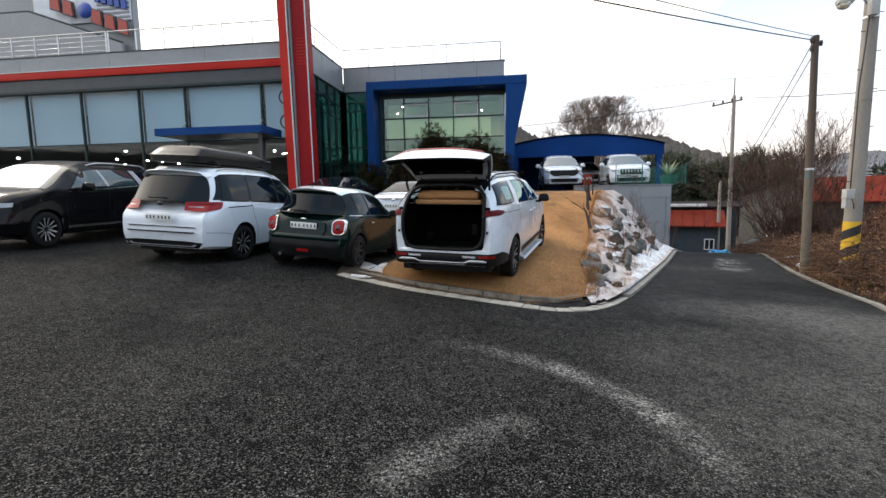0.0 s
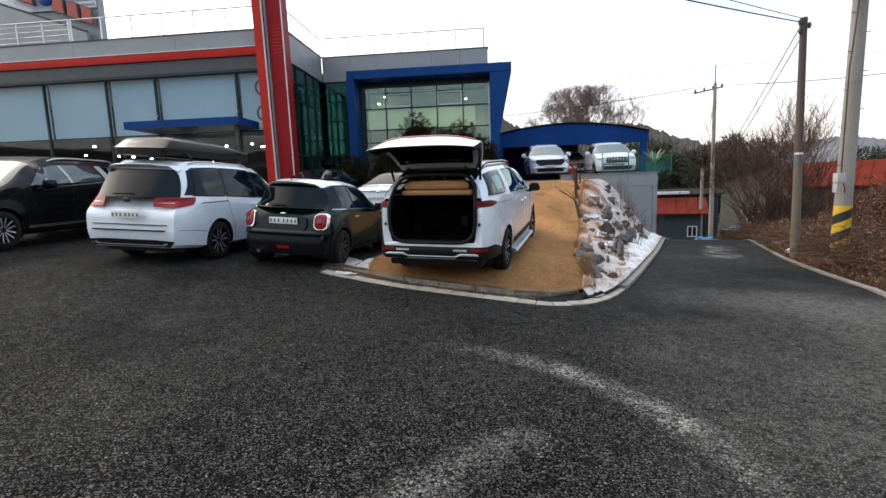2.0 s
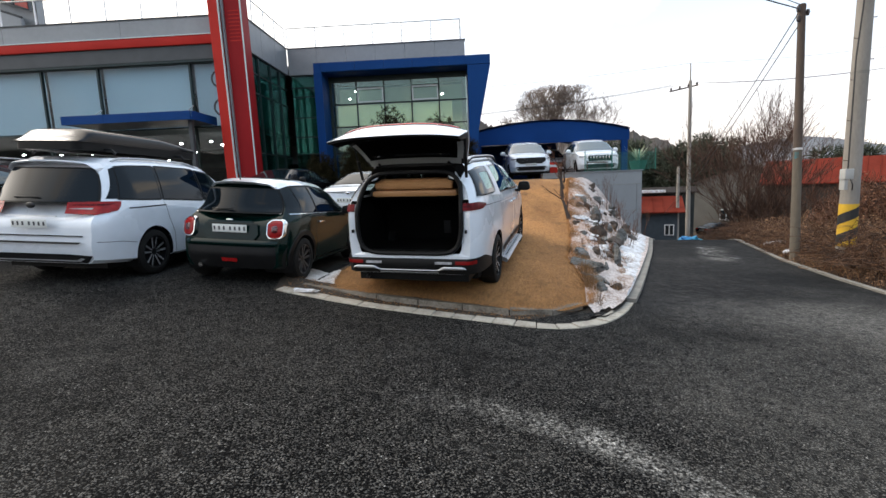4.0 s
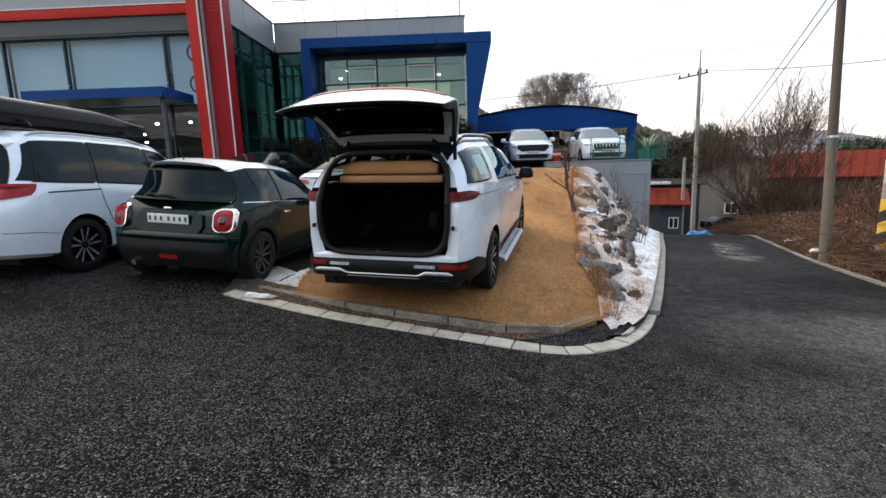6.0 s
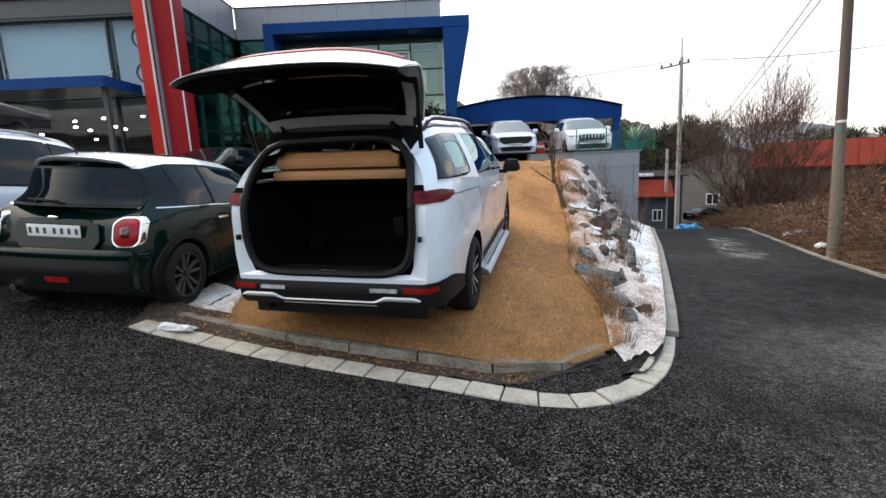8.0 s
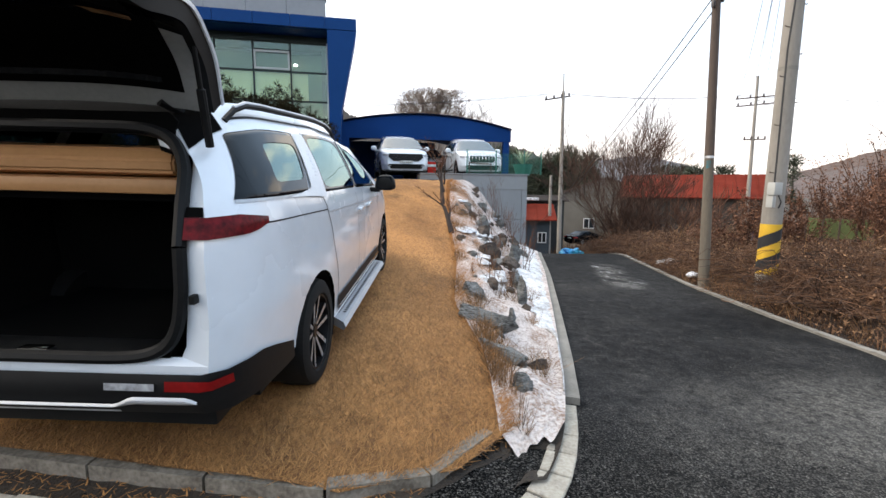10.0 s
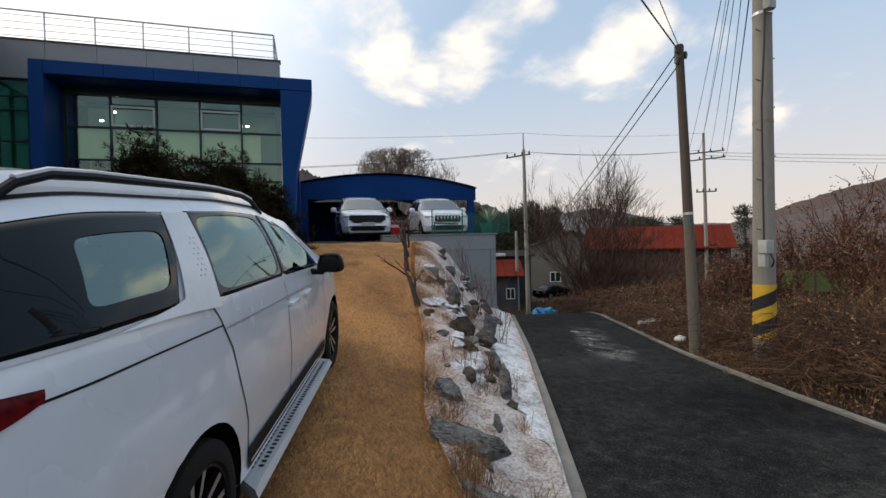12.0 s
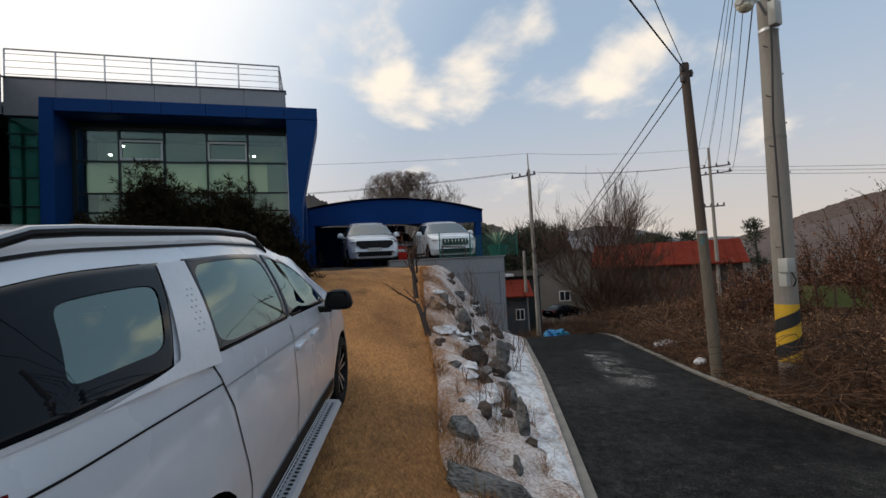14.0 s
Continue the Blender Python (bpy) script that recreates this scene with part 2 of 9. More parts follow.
def prism(bm, poly, d, axis="z", at=0.0, m=None):
    """A polygon pulled out by d. axis z: poly is (x, y); axis x: poly is (y, z); axis y: poly is (x, z)."""
    def p3(a, b, h):
        return {"z": (a, b, h), "x": (h, a, b), "y": (a, h, b)}[axis]
    lo = [bm.verts.new(p3(a, b, at)) for a, b in poly]
    hi = [bm.verts.new(p3(a, b, at + d)) for a, b in poly]
    n = len(poly)
    bm.faces.new(list(reversed(lo)))
    bm.faces.new(hi)
    for i in range(n):
        bm.faces.new((lo[i], lo[(i + 1) % n], hi[(i + 1) % n], hi[i]))
    if m is not None:
        bmesh.ops.transform(bm, matrix=m, verts=lo + hi)
    return bm


def sheet(bm, f, us, vs):
    """A grid of points f(u, v)."""
    grid = [[bm.verts.new(f(a, b)) for b in vs] for a in us]
    for i in range(len(us) - 1):
        for j in range(len(vs) - 1):
            bm.faces.new((grid[i][j], grid[i + 1][j], grid[i + 1][j + 1], grid[i][j + 1]))
    return grid


def lerp_curve(keys):
    xs, ys = [k[0] for k in keys], [k[1] for k in keys]

    def f(x):
        return float(np.interp(x, xs, ys))
    return f


def smooth_curve(keys, r=0.25):
    g = lerp_curve(keys)

    def f(x):
        return (g(x - r) + 2 * g(x - r / 2) + 2 * g(x) + 2 * g(x + r / 2) + g(x + r)) / 8
    return f


def fbm(x, y, z=0.0, octaves=4):
    return noise.fractal(Vector((x, y, z)), 1.0, 2.0, octaves)


# ---- ground ----
def sstep(a, b, x):
    t = min(1.0, max(0.0, (x - a) / (b - a)))
    return t * t * (3 - 2 * t)


def lot_z(x, y):
    """Height of the asphalt: it falls to the right, rises to the building and drops past the crest of the lane."""
    z = 0.199 - 0.0615 * max(-16.0, min(15.0, x)) - 0.0107 * max(-10.0, min(22.0, y))
    z += 0.85 * sstep(12.6, 18.5, y) * sstep(3.5, -0.5, x) + 0.155 * sstep(7.4, 10.0, y) * sstep(0.3, -2.2, x)
    over = max(0.0, y - 18.9 - 0.15 * (x - 9))
    if x > 2:
        z -= (0.075 * over + 0.018 * over * over / (1 + 0.09 * over)) * sstep(2, 6, x)
    return max(z, -5.0)


XR_KEYS = [(-30, 16.0), (0, 10.5), (6.0, 7.6), (8.24, 7.35), (9.48, 8.06), (10.7, 8.41), (11.88, 8.89), (13.68, 9.66), (16.05, 10.93), (18.34, 12.12), (22, 14.1), (30, 18.5)]
road_right = smooth_curve(XR_KEYS, 0.5)

M_ASPHALT = mat("worn_asphalt", (0.010, 0.010, 0.0105), (0.030, 0.030, 0.031), rough=0.75, rvar=0.12, spec=0.03, scale=0.35, fine=2.6, fine_amt=0.45, bump=0.5, bscale=30, dist=0.012, lo=0.38, hi=0.66)


def asphalt_detail():
    """Pale stone specks, darker damp patches and the dusty turning arc worn by tyres."""
    nt = M_ASPHALT.node_tree
    b = nt.nodes["Principled BSDF"]
    tc = nt.nodes.new("ShaderNodeTexCoord")
    base = b.inputs["Base Color"].links[0].from_socket

    def node(kind, **kw):
        n = nt.nodes.new(kind)
        for k, val in kw.items():
            n.inputs[k].default_value = val
        return n

    def m2(op, a, c):
        n = nt.nodes.new("ShaderNodeMath")
        n.operation = op
        for i, q in enumerate((a, c)):
            if isinstance(q, (int, float)):
                n.inputs[i].default_value = q
            else:
                nt.links.new(q, n.inputs[i])
        return n.outputs[0]

    def rng(v, a, c):
        n = nt.nodes.new("ShaderNodeMapRange")
        n.interpolation_type = "SMOOTHSTEP"
        n.inputs["From Min"].default_value, n.inputs["From Max"].default_value = a, c
        nt.links.new(v, n.inputs["Value"])
        return n.outputs[0]

    def mixc(f, a, col):
        n = nt.nodes.new("ShaderNodeMix")
        n.data_type = "RGBA"
        nt.links.new(f, n.inputs[0])
        nt.links.new(a, n.inputs[6])
        n.inputs[7].default_value = (*col, 1)
        return n.outputs[2]

    xyz0 = nt.nodes.new("ShaderNodeSeparateXYZ")
    nt.links.new(tc.outputs["Object"], xyz0.inputs[0])
    # the lane has a younger, closer surface than the car park
    lane = m2("MULTIPLY", rng(m2("ADD", xyz0.outputs[1], m2("MULTIPLY", xyz0.outputs[0], 0.5)), 8.6, 11.2), rng(xyz0.outputs[0], 1.5, 3.4))
    warp = node("ShaderNodeTexNoise", Scale=70.0, Detail=3.0)
    nt.links.new(tc.outputs["Object"], warp.inputs["Vector"])
    bent = nt.nodes.new("ShaderNodeVectorMath")
    bent.operation = "MULTIPLY_ADD"
    nt.links.new(warp.outputs["Color"], bent.inputs[0])
    bent.inputs[1].default_value = (0.016, 0.016, 0.0)
    nt.links.new(tc.outputs["Object"], bent.inputs[2])
    speck = node("ShaderNodeTexVoronoi", Scale=84.0)
    nt.links.new(bent.outputs[0], speck.inputs["Vector"])
    sepc = nt.nodes.new("ShaderNodeSeparateColor")
    nt.links.new(speck.outputs["Color"], sepc.inputs[0])
    chips = node("ShaderNodeTexNoise", Scale=48.0, Detail=3.0, Roughness=0.7, Distortion=0.4)
    nt.links.new(tc.outputs["Object"], chips.inputs["Vector"])
    stone = m2("MULTIPLY", rng(speck.outputs["Distance"], 0.60, 0.42), rng(chips.outputs["Fac"], 0.38, 0.52))
    lively = m2("SUBTRACT", 1.0, m2("MULTIPLY", lane, 0.78))
    dark = m2("MULTIPLY", m2("SUBTRACT", 1.0, stone), m2("MULTIPLY", lively, 0.94))
    col = mixc(dark, base, (0.0012, 0.0012, 0.0014))
    pale = m2("MULTIPLY", m2("MULTIPLY", rng(sepc.outputs[0], -0.25, 1.1), stone), m2("MULTIPLY", lively, 0.95))
    col = mixc(pale, col, (0.160, 0.152, 0.140))
    bright = m2("MULTIPLY", m2("MULTIPLY", rng(sepc.outputs[1], 0.975, 0.995), stone), lively)
    col = mixc(bright, col, (0.34, 0.33, 0.31))
    xyz = nt.nodes.new("ShaderNodeSeparateXYZ")
    nt.links.new(tc.outputs["Object"], xyz.inputs[0])
    coarse = node("ShaderNodeTexNoise", Scale=15.0, Detail=5.0, Roughness=0.75)
    nt.links.new(tc.outputs["Object"], coarse.inputs["Vector"])
    dusty = m2("MULTIPLY", rng(m2("SUBTRACT", xyz.outputs[0], m2("MULTIPLY", xyz.outputs[1], 0.35)), -1.2, 4.2), m2("MULTIPLY", rng(xyz.outputs[1], 10.5, 6.0), 0.60))
    # scuffs a hand's width across, over the whole car park
    scuff = node("ShaderNodeTexNoise", Scale=7.0, Detail=7.0, Roughness=0.78)
    nt.links.new(tc.outputs["Object"], scuff.inputs["Vector"])
    col = mixc(m2("MULTIPLY", rng(scuff.outputs["Fac"], 0.50, 0.37), 0.62), col, (0.004, 0.004, 0.0045))
    col = mixc(m2("MULTIPLY", rng(scuff.outputs["Fac"], 0.53, 0.68), m2("ADD", m2("MULTIPLY", stone, 0.20), 0.06)), col, (0.24, 0.225, 0.205))
    patch = node("ShaderNodeTexNoise", Scale=0.55, Detail=6.0, Roughness=0.6)
    nt.links.new(tc.outputs["Object"], patch.inputs["Vector"])
    col = mixc(m2("MULTIPLY", m2("MULTIPLY", rng(m2("ADD", patch.outputs["Fac"], dusty), 0.48, 0.98), rng(coarse.outputs["Fac"], 0.30, 0.66)), m2("ADD", m2("MULTIPLY", stone, 0.42), 0.30)), col, (0.24, 0.23, 0.21))
    wet = node("ShaderNodeTexNoise", Scale=0.42, Detail=4.0)
    nt.links.new(tc.outputs["Object"], wet.inputs["Vector"])
    col = mixc(m2("MULTIPLY", rng(wet.outputs["Fac"], 0.54, 0.68), 0.45), col, (0.006, 0.006, 0.0065))
    # dusty arc: distance to a circle, broken by noise
    for cx, cy, rad, wid, amt, gx, gy, gr in ARCS:
        dx, dy = m2("SUBTRACT", xyz.outputs[0], cx), m2("SUBTRACT", xyz.outputs[1], cy)
        r = m2("SQRT", m2("ADD", m2("MULTIPLY", dx, dx), m2("MULTIPLY", dy, dy)), 0)
        off = m2("ABSOLUTE", m2("SUBTRACT", r, rad), 0)
        brk = node("ShaderNodeTexNoise", Scale=1.7, Detail=5.0, Roughness=0.7)
        nt.links.new(tc.outputs["Object"], brk.inputs["Vector"])
        grain = node("ShaderNodeTexNoise", Scale=38.0, Detail=3.0)
        nt.links.new(tc.outputs["Object"], grain.inputs["Vector"])
        ex, ey = m2("SUBTRACT", xyz.outputs[0], gx), m2("SUBTRACT", xyz.outputs[1], gy)
        side = rng(m2("SQRT", m2("ADD", m2("MULTIPLY", ex, ex), m2("MULTIPLY", ey, ey)), 0), gr, gr * 0.5)
        f = m2("MULTIPLY", m2("MULTIPLY", rng(off, wid, 0.0), rng(brk.outputs["Fac"], 0.36, 0.62)), m2("MULTIPLY", rng(grain.outputs["Fac"], 0.38, 0.6), amt))
        col = mixc(m2("MULTIPLY", m2("MULTIPLY", f, side), m2("ADD", m2("MULTIPLY", stone, 0.7), 0.3)), col, (0.66, 0.64, 0.60))
        if rad > 10:
            # dried salt in streaks along the wheel track
            streak = nt.nodes.new("ShaderNodeMapping")
            streak.inputs["Scale"].default_value = (2.4, 1.3, 1.0)
            nt.links.new(tc.outputs["Object"], streak.inputs["Vector"])
            salt = node("ShaderNodeTexNoise", Scale=1.5, Detail=6.0, Roughness=0.7)
            nt.links.new(streak.outputs[0], salt.inputs["Vector"])
            s = m2("MULTIPLY", m2("MULTIPLY", rng(salt.outputs["Fac"], 0.57, 0.66), rng(off, wid * 1.2, wid * 0.2)), side)
            col = mixc(s, col, (0.42, 0.42, 0.43))
    nt.links.new(col, b.inputs["Base Color"])
    relief = nt.nodes.new("ShaderNodeBump")
    relief.inputs["Distance"].default_value = 0.012
    nt.links.new(lively, relief.inputs["Strength"])
    nt.links.new(stone, relief.inputs["Height"])
    nt.links.new(b.inputs["Normal"].links[0].from_socket, relief.inputs["Normal"])
    nt.links.new(relief.outputs[0], b.inputs["Normal"])


ARCS = [(-0.37, 3.64, 2.33, 0.24, 0.95, 1.45, 5.0, 1.75), (2.34, 1.6, 3.0, 0.26, 0.40, 0.3, 3.8, 0.85), (26.0, 4.9, 20.0, 0.55, 0.55, 8.8, 15.2, 2.6)]
asphalt_detail()

M_EARTH = mat("dry_earth", (0.070, 0.050, 0.032), (0.035, 0.026, 0.018), rough=0.95, scale=1.2, fine=14, bump=0.8, bscale=18, dist=0.05)
M_SOIL = mat("dark_wet_soil", (0.022, 0.017, 0.013), (0.045, 0.032, 0.021), rough=0.9, scale=6, fine=60, bump=0.9, bscale=50, dist=0.03)
M_STRAW = mat("straw_matting", (0.57, 0.275, 0.088), (0.24, 0.105, 0.032), rough=0.92, scale=1.4, fine=40, fine_amt=0.5, lo=0.42, hi=0.62, bump=1.0, bscale=120, dist=0.02, stretch=(1.0, 0.35, 1.0))
M_STRAWBLADE = mat("straw_stalk", (0.52, 0.26, 0.085), (0.10, 0.042, 0.014), rough=0.85, island=0.8)
M_CONC = mat("pale_concrete", (0.46, 0.425, 0.36), (0.19, 0.165, 0.13), rough=0.9, scale=7, fine=45, fine_amt=0.5, lo=0.40, hi=0.72, bump=0.7, bscale=70, dist=0.008, objrand=0.25)
M_CONCGREY = mat("grey_concrete", (0.24, 0.225, 0.20), (0.15, 0.14, 0.122), rough=0.9, scale=4, fine=50, bump=0.5, bscale=50, dist=0.006)
M_EDGE = mat("mossy_edging_concrete", (0.25, 0.22, 0.18), (0.09, 0.075, 0.058), rough=0.95, scale=6, fine=40, fine_amt=0.5, bump=0.7, bscale=40, dist=0.008)
M_ROCK = mat("grey_rock", (0.21, 0.215, 0.21), (0.035, 0.034, 0.032), rough=0.85, scale=6.0, fine=38, fine_amt=0.5, bump=1.0, bscale=30, dist=0.04, lo=0.40, hi=0.60, stretch=(1.0, 0.5, 2.2))
M_SNOW = mat("old_snow", (0.76, 0.78, 0.82), (0.22, 0.18, 0.145), rough=0.7, scale=5.0, fine=30, fine_amt=0.4, bump=1.0, bscale=22, dist=0.05, lo=0.44, hi=0.68)

M_PADSNOW = mat("trodden_snow", (0.66, 0.64, 0.63), (0.24, 0.19, 0.15), rough=0.75, scale=3.0, fine=22, fine_amt=0.45, bump=0.7, bscale=18, dist=0.03, lo=0.46, hi=0.70)


def damp_and_shaded_straw():
    """Wet brown stains, mostly along the matting's front edge, painting the van's shade too."""
    nt = M_STRAW.node_tree
    b = nt.nodes["Principled BSDF"]
    base = b.inputs["Base Color"].links[0].from_socket
    tc = nt.nodes.new("ShaderNodeTexCoord")
    n = nt.nodes.new("ShaderNodeTexNoise")
    n.inputs["Scale"].default_value, n.inputs["Detail"].default_value, n.inputs["Roughness"].default_value = 1.1, 7, 0.65
    nt.links.new(tc.outputs["Object"], n.inputs["Vector"])
    sep_ = nt.nodes.new("ShaderNodeSeparateXYZ")
    nt.links.new(tc.outputs["Object"], sep_.inputs[0])
    slope = nt.nodes.new("ShaderNodeMath")
    slope.operation = "MULTIPLY_ADD"
    slope.inputs[1].default_value = 0.42
    nt.links.new(sep_.outputs[0], slope.inputs[0])
    nt.links.new(sep_.outputs[1], slope.inputs[2])
    near = nt.nodes.new("ShaderNodeMapRange")
    near.inputs["From Min"].default_value, near.inputs["From Max"].default_value = 10.6, 8.7
    near.inputs["To Max"].default_value = 0.21
    nt.links.new(slope.outputs[0], near.inputs["Value"])
    add = nt.nodes.new("ShaderNodeMath")
    nt.links.new(n.outputs["Fac"], add.inputs[0])
    nt.links.new(near.outputs[0], add.inputs[1])
    cut = nt.nodes.new("ShaderNodeMapRange")
    cut.interpolation_type = "SMOOTHSTEP"
    cut.inputs["From Min"].default_value, cut.inputs["From Max"].default_value = 0.53, 0.68
    cut.inputs["To Max"].default_value = 0.6
    nt.links.new(add.outputs[0], cut.inputs["Value"])
    mx = nt.nodes.new("ShaderNodeMix")
    mx.data_type = "RGBA"
    mx.inputs[7].default_value = (0.075, 0.036, 0.014, 1)
    nt.links.new(cut.outputs[0], mx.inputs[0])
    nt.links.new(base, mx.inputs[6])
    nt.links.new(mx.outputs[2], b.inputs["Base Color"])


damp_and_shaded_straw()


def spaced(lo, hi, n, near):
    s = math.asinh(hi / near)
    a = math.asinh(lo / near)
    return [near * math.sinh(a + (s - a) * i / (n - 1)) for i in range(n)]


def wild_z(x, y):
    """Open country: follows the lot, sinks to the valley behind the crest, then lies level."""
    z = lot_z(x, y)
    r = math.hypot(x - 3, y - 12)
    near_asphalt = x < road_right(y) + 0.1 and y < 31
    z = z * (1 - sstep(45, 90, r)) + (-4.8) * sstep(45, 90, r)
    if near_asphalt:
        return z - 0.35
    return z - 0.10 + 0.10 * fbm(x * 0.4, y * 0.4) * sstep(0.2, 2.5, x - road_right(y))


bm = bmesh.new()
sheet(bm, lambda x, y: (x + 3, y + 12, wild_z(x + 3, y + 12)), spaced(-2600, 2600, 150, 9.0), spaced(-2600, 2600, 150, 9.0))
solid("ground", bm, M_EARTH, "dry brown earth that reaches to the horizon", "ground", "structure", smooth=180)

bm = bmesh.new()
ys = [-26 + 0.5 * i for i in range(105)] + [26.5 + 0.5 * i for i in range(14)]
sheet(bm, lambda t, y: (lambda x: (x, y, lot_z(x, y)))(-34 + (road_right(y) + 34) * t), [i / 70 for i in range(71)], ys)
solid("road", bm, M_ASPHALT, "worn dark asphalt of the car park and lane", "asphalt", "structure", smooth=180)

# ---- ramp of straw matting ----
ramp_left = smooth_curve([(7, -2.05), (9.4, -1.30), (12, -0.40), (16, 0.90), (20, 2.40), (21, 2.9), (23, 3.3), (46, 3.3)], 0.3)
ramp_right = smooth_curve([(7.5, 2.2), (8.4, 2.58), (9.5, 2.97), (10.4, 3.13), (10.9, 3.20), (12.8, 3.95), (14.5, 4.50), (17, 5.35), (20, 6.45), (21.9, 7.6), (24, 9.0)], 0.25)
ramp_up = smooth_curve([(7.0, 0.05), (8.2, 0.13), (9.0, 0.235), (9.6, 0.31), (12.3, 0.50), (13.6, 0.66), (14.6, 0.80), (16, 1.07), (18, 1.46), (19.6, 1.73), (20.6, 1.81), (22, 1.85), (27, 1.96), (60, 1.97)], 0.4)
front_y = lerp_curve([(0, 9.42), (0.75, 8.20), (0.9, 8.28), (1.0, 8.62)])
kerb_x = smooth_curve([(7.6, 2.2), (8.43, 3.07), (9.26, 3.62), (11.3, 4.82), (14.74, 6.81), (18.5, 8.86), (22, 10.9)], 0.3)


def ramp_z(x, y):
    a, b = ramp_left(y), ramp_right(y)
    t = (x - a) / (b - a)
    z = ramp_up(y) - 0.16 * sstep(0.62, 1.05, t) * sstep(21, 13, y)
    return z + 0.016 * fbm(x * 1.3, y * 1.3, 2.0) - 0.03 * math.exp(-((t - 0.72) / 0.05) ** 2) * sstep(12, 14, y)


def ramp_pt(t, r):
    y0 = front_y(t)
    y = y0 + (22.6 - y0) * r
    x = ramp_left(y) * (1 - t) + ramp_right(y) * t
    return (x, y, ramp_z(x, y))


bm = bmesh.new()
sheet(bm, ramp_pt, [i / 44 for i in range(45)], [(i / 110) for i in range(111)])
solid("ramp", bm, M_STRAW, "sloping drive covered with tan straw matting", "ramp", "structure", smooth=180)

# bank on the ramp's far flank, down to the car park
bm = bmesh.new()
sheet(bm, lambda t, y: (lambda x: (x, y, ramp_z(ramp_left(y), y) * (1 - sstep(0, 1, t)) + (lot_z(x, y) - 0.05) * sstep(0, 1, t)))(ramp_left(y) - 0.02 - 0.55 * t), [i / 5 for i in range(6)], [9.4 + 0.3 * i for i in range(45)])
solid("bank", bm, M_SOIL, "dark soil bank beside the straw drive", "bank", "structure", smooth=180)

# level terrace at the top
bm = bmesh.new()
for t0, t1 in ((22.2, 27.0), (27.0, 46.0)):
    za, zb = 1.857 if t0 < 25 else 1.966, 1.966
    q = [(2.6, t0, za), (10.12 + (t0 - 22.2) * 0.11, t0, za), (10.12 + (t1 - 22.2) * 0.11, t1, zb), (2.6, t1, zb)]
    hi = [bm.verts.new(p) for p in q]
    lo = [bm.verts.new((p[0], p[1], 1.4)) for p in q]
    bm.faces.new(hi)
    for i in range(4):
        bm.faces.new((hi[i], lo[i], lo[(i + 1) % 4], hi[(i + 1) % 4]))
solid("terrace", bm, M_EARTH, "level dirt terrace in front of the carport", "terrace", "structure")

# dark soil strip between kerb and matting
bm = bmesh.new()
sheet(bm, lambda t, r: (lambda x, y: (x, y, lot_z(x, y) + 0.006 + 0.065 * sstep(0.2, 0.95, r) + 0.018 * fbm(x * 5, y * 5)))(-1.8 + 4.6 * t, (9.1 - 0.36 * 4.6 * min(t, 0.72) + 2.0 * max(0, t - 0.72)) + 0.09 + 0.62 * r), [i / 40 for i in range(41)], [i / 8 for i in range(9)])
solid("soil", bm, M_SOIL, "dark wet soil strip behind the kerb", "soil", "structure", smooth=180)

# ---- snowy rock bank between ramp and lane ----
def bank_pt(t, y):
    xa, xb = ramp_right(y) - 0.12, kerb_x(y) - 0.14
    x = xa + (xb - xa) * t
    za, zb = ramp_z(xa, y) - 0.01, lot_z(xb, y) + 0.07
    prof = 1 - (0.35 * t + 0.65 * sstep(0.05, 0.85, t))
    bump = (0.10 * fbm(x * 1.6, y * 1.6, 7.0) + 0.05 * fbm(x * 4.5, y * 4.5, 1.0)) * math.sin(math.pi * min(1, max(0, t)))
    return (x, y, zb + (za - zb) * prof + bump)


M_BANK = mat("snow_and_dead_grass", (0.76, 0.69, 0.66), (0.27, 0.155, 0.095), rough=0.8, scale=3.8, fine=34, fine_amt=0.55, bump=1.0, bscale=30, dist=0.07, lo=0.44, hi=0.64)
bm = bmesh.new()
sheet(bm, lambda t, y: (lambda p: (p[0], p[1], p[2] - 0.035))(bank_pt(t, y)), [i / 12 for i in range(13)], [8.10 + 0.1 * i for i in range(10)])
solid("soil", bm, M_SOIL, "dark soil in the bend of the kerb", "soil", "structure", smooth=180)
bm = bmesh.new()


def snow_pt(t, y):
    y = max(y, 8.42 + 0.25 * fbm(t * 2.6, 4.0, 2.0, 2) + 0.15 * abs(2 * t - 1) ** 3)
    p = bank_pt(t, y)
    return (p[0], p[1], p[2] + 0.03 * sstep(8.35, 8.8, y))


sheet(bm, snow_pt, [i / 26 for i in range(27)], [8.20 + 0.115 * i for i in range(123)])
solid("snow_bank", bm, M_BANK, "rocky bank with melting snow and dead grass", "snow bank", "structure", smooth=180)

# band of cleaner snow along the kerb
bm = bmesh.new()


def snow_edge(u, y):
    t0 = 0.70 + 0.30 * sstep(11.6, 10.2, y) + 0.16 * fbm(y * 0.9, 3.0, 1.0) + 0.08 * fbm(y * 3.1, 8.0, 2.0)
    t = min(0.97, t0) + (1.0 - min(0.97, t0)) * u
    p = Vector(bank_pt(t, y))
    p.z += 0.045 * math.sin(math.pi * min(1.0, 0.12 + u)) ** 0.7 * (0.7 + 0.8 * fbm(p.x * 2.0, p.y * 2.0, 5.0)) + 0.024
    return p


sheet(bm, snow_edge, [i / 12 for i in range(13)], [9.0 + 0.07 * i for i in range(166)])
solid("snow_strip", bm, M_SNOW, "strip of old white snow along the kerb", "snow", smooth=180)

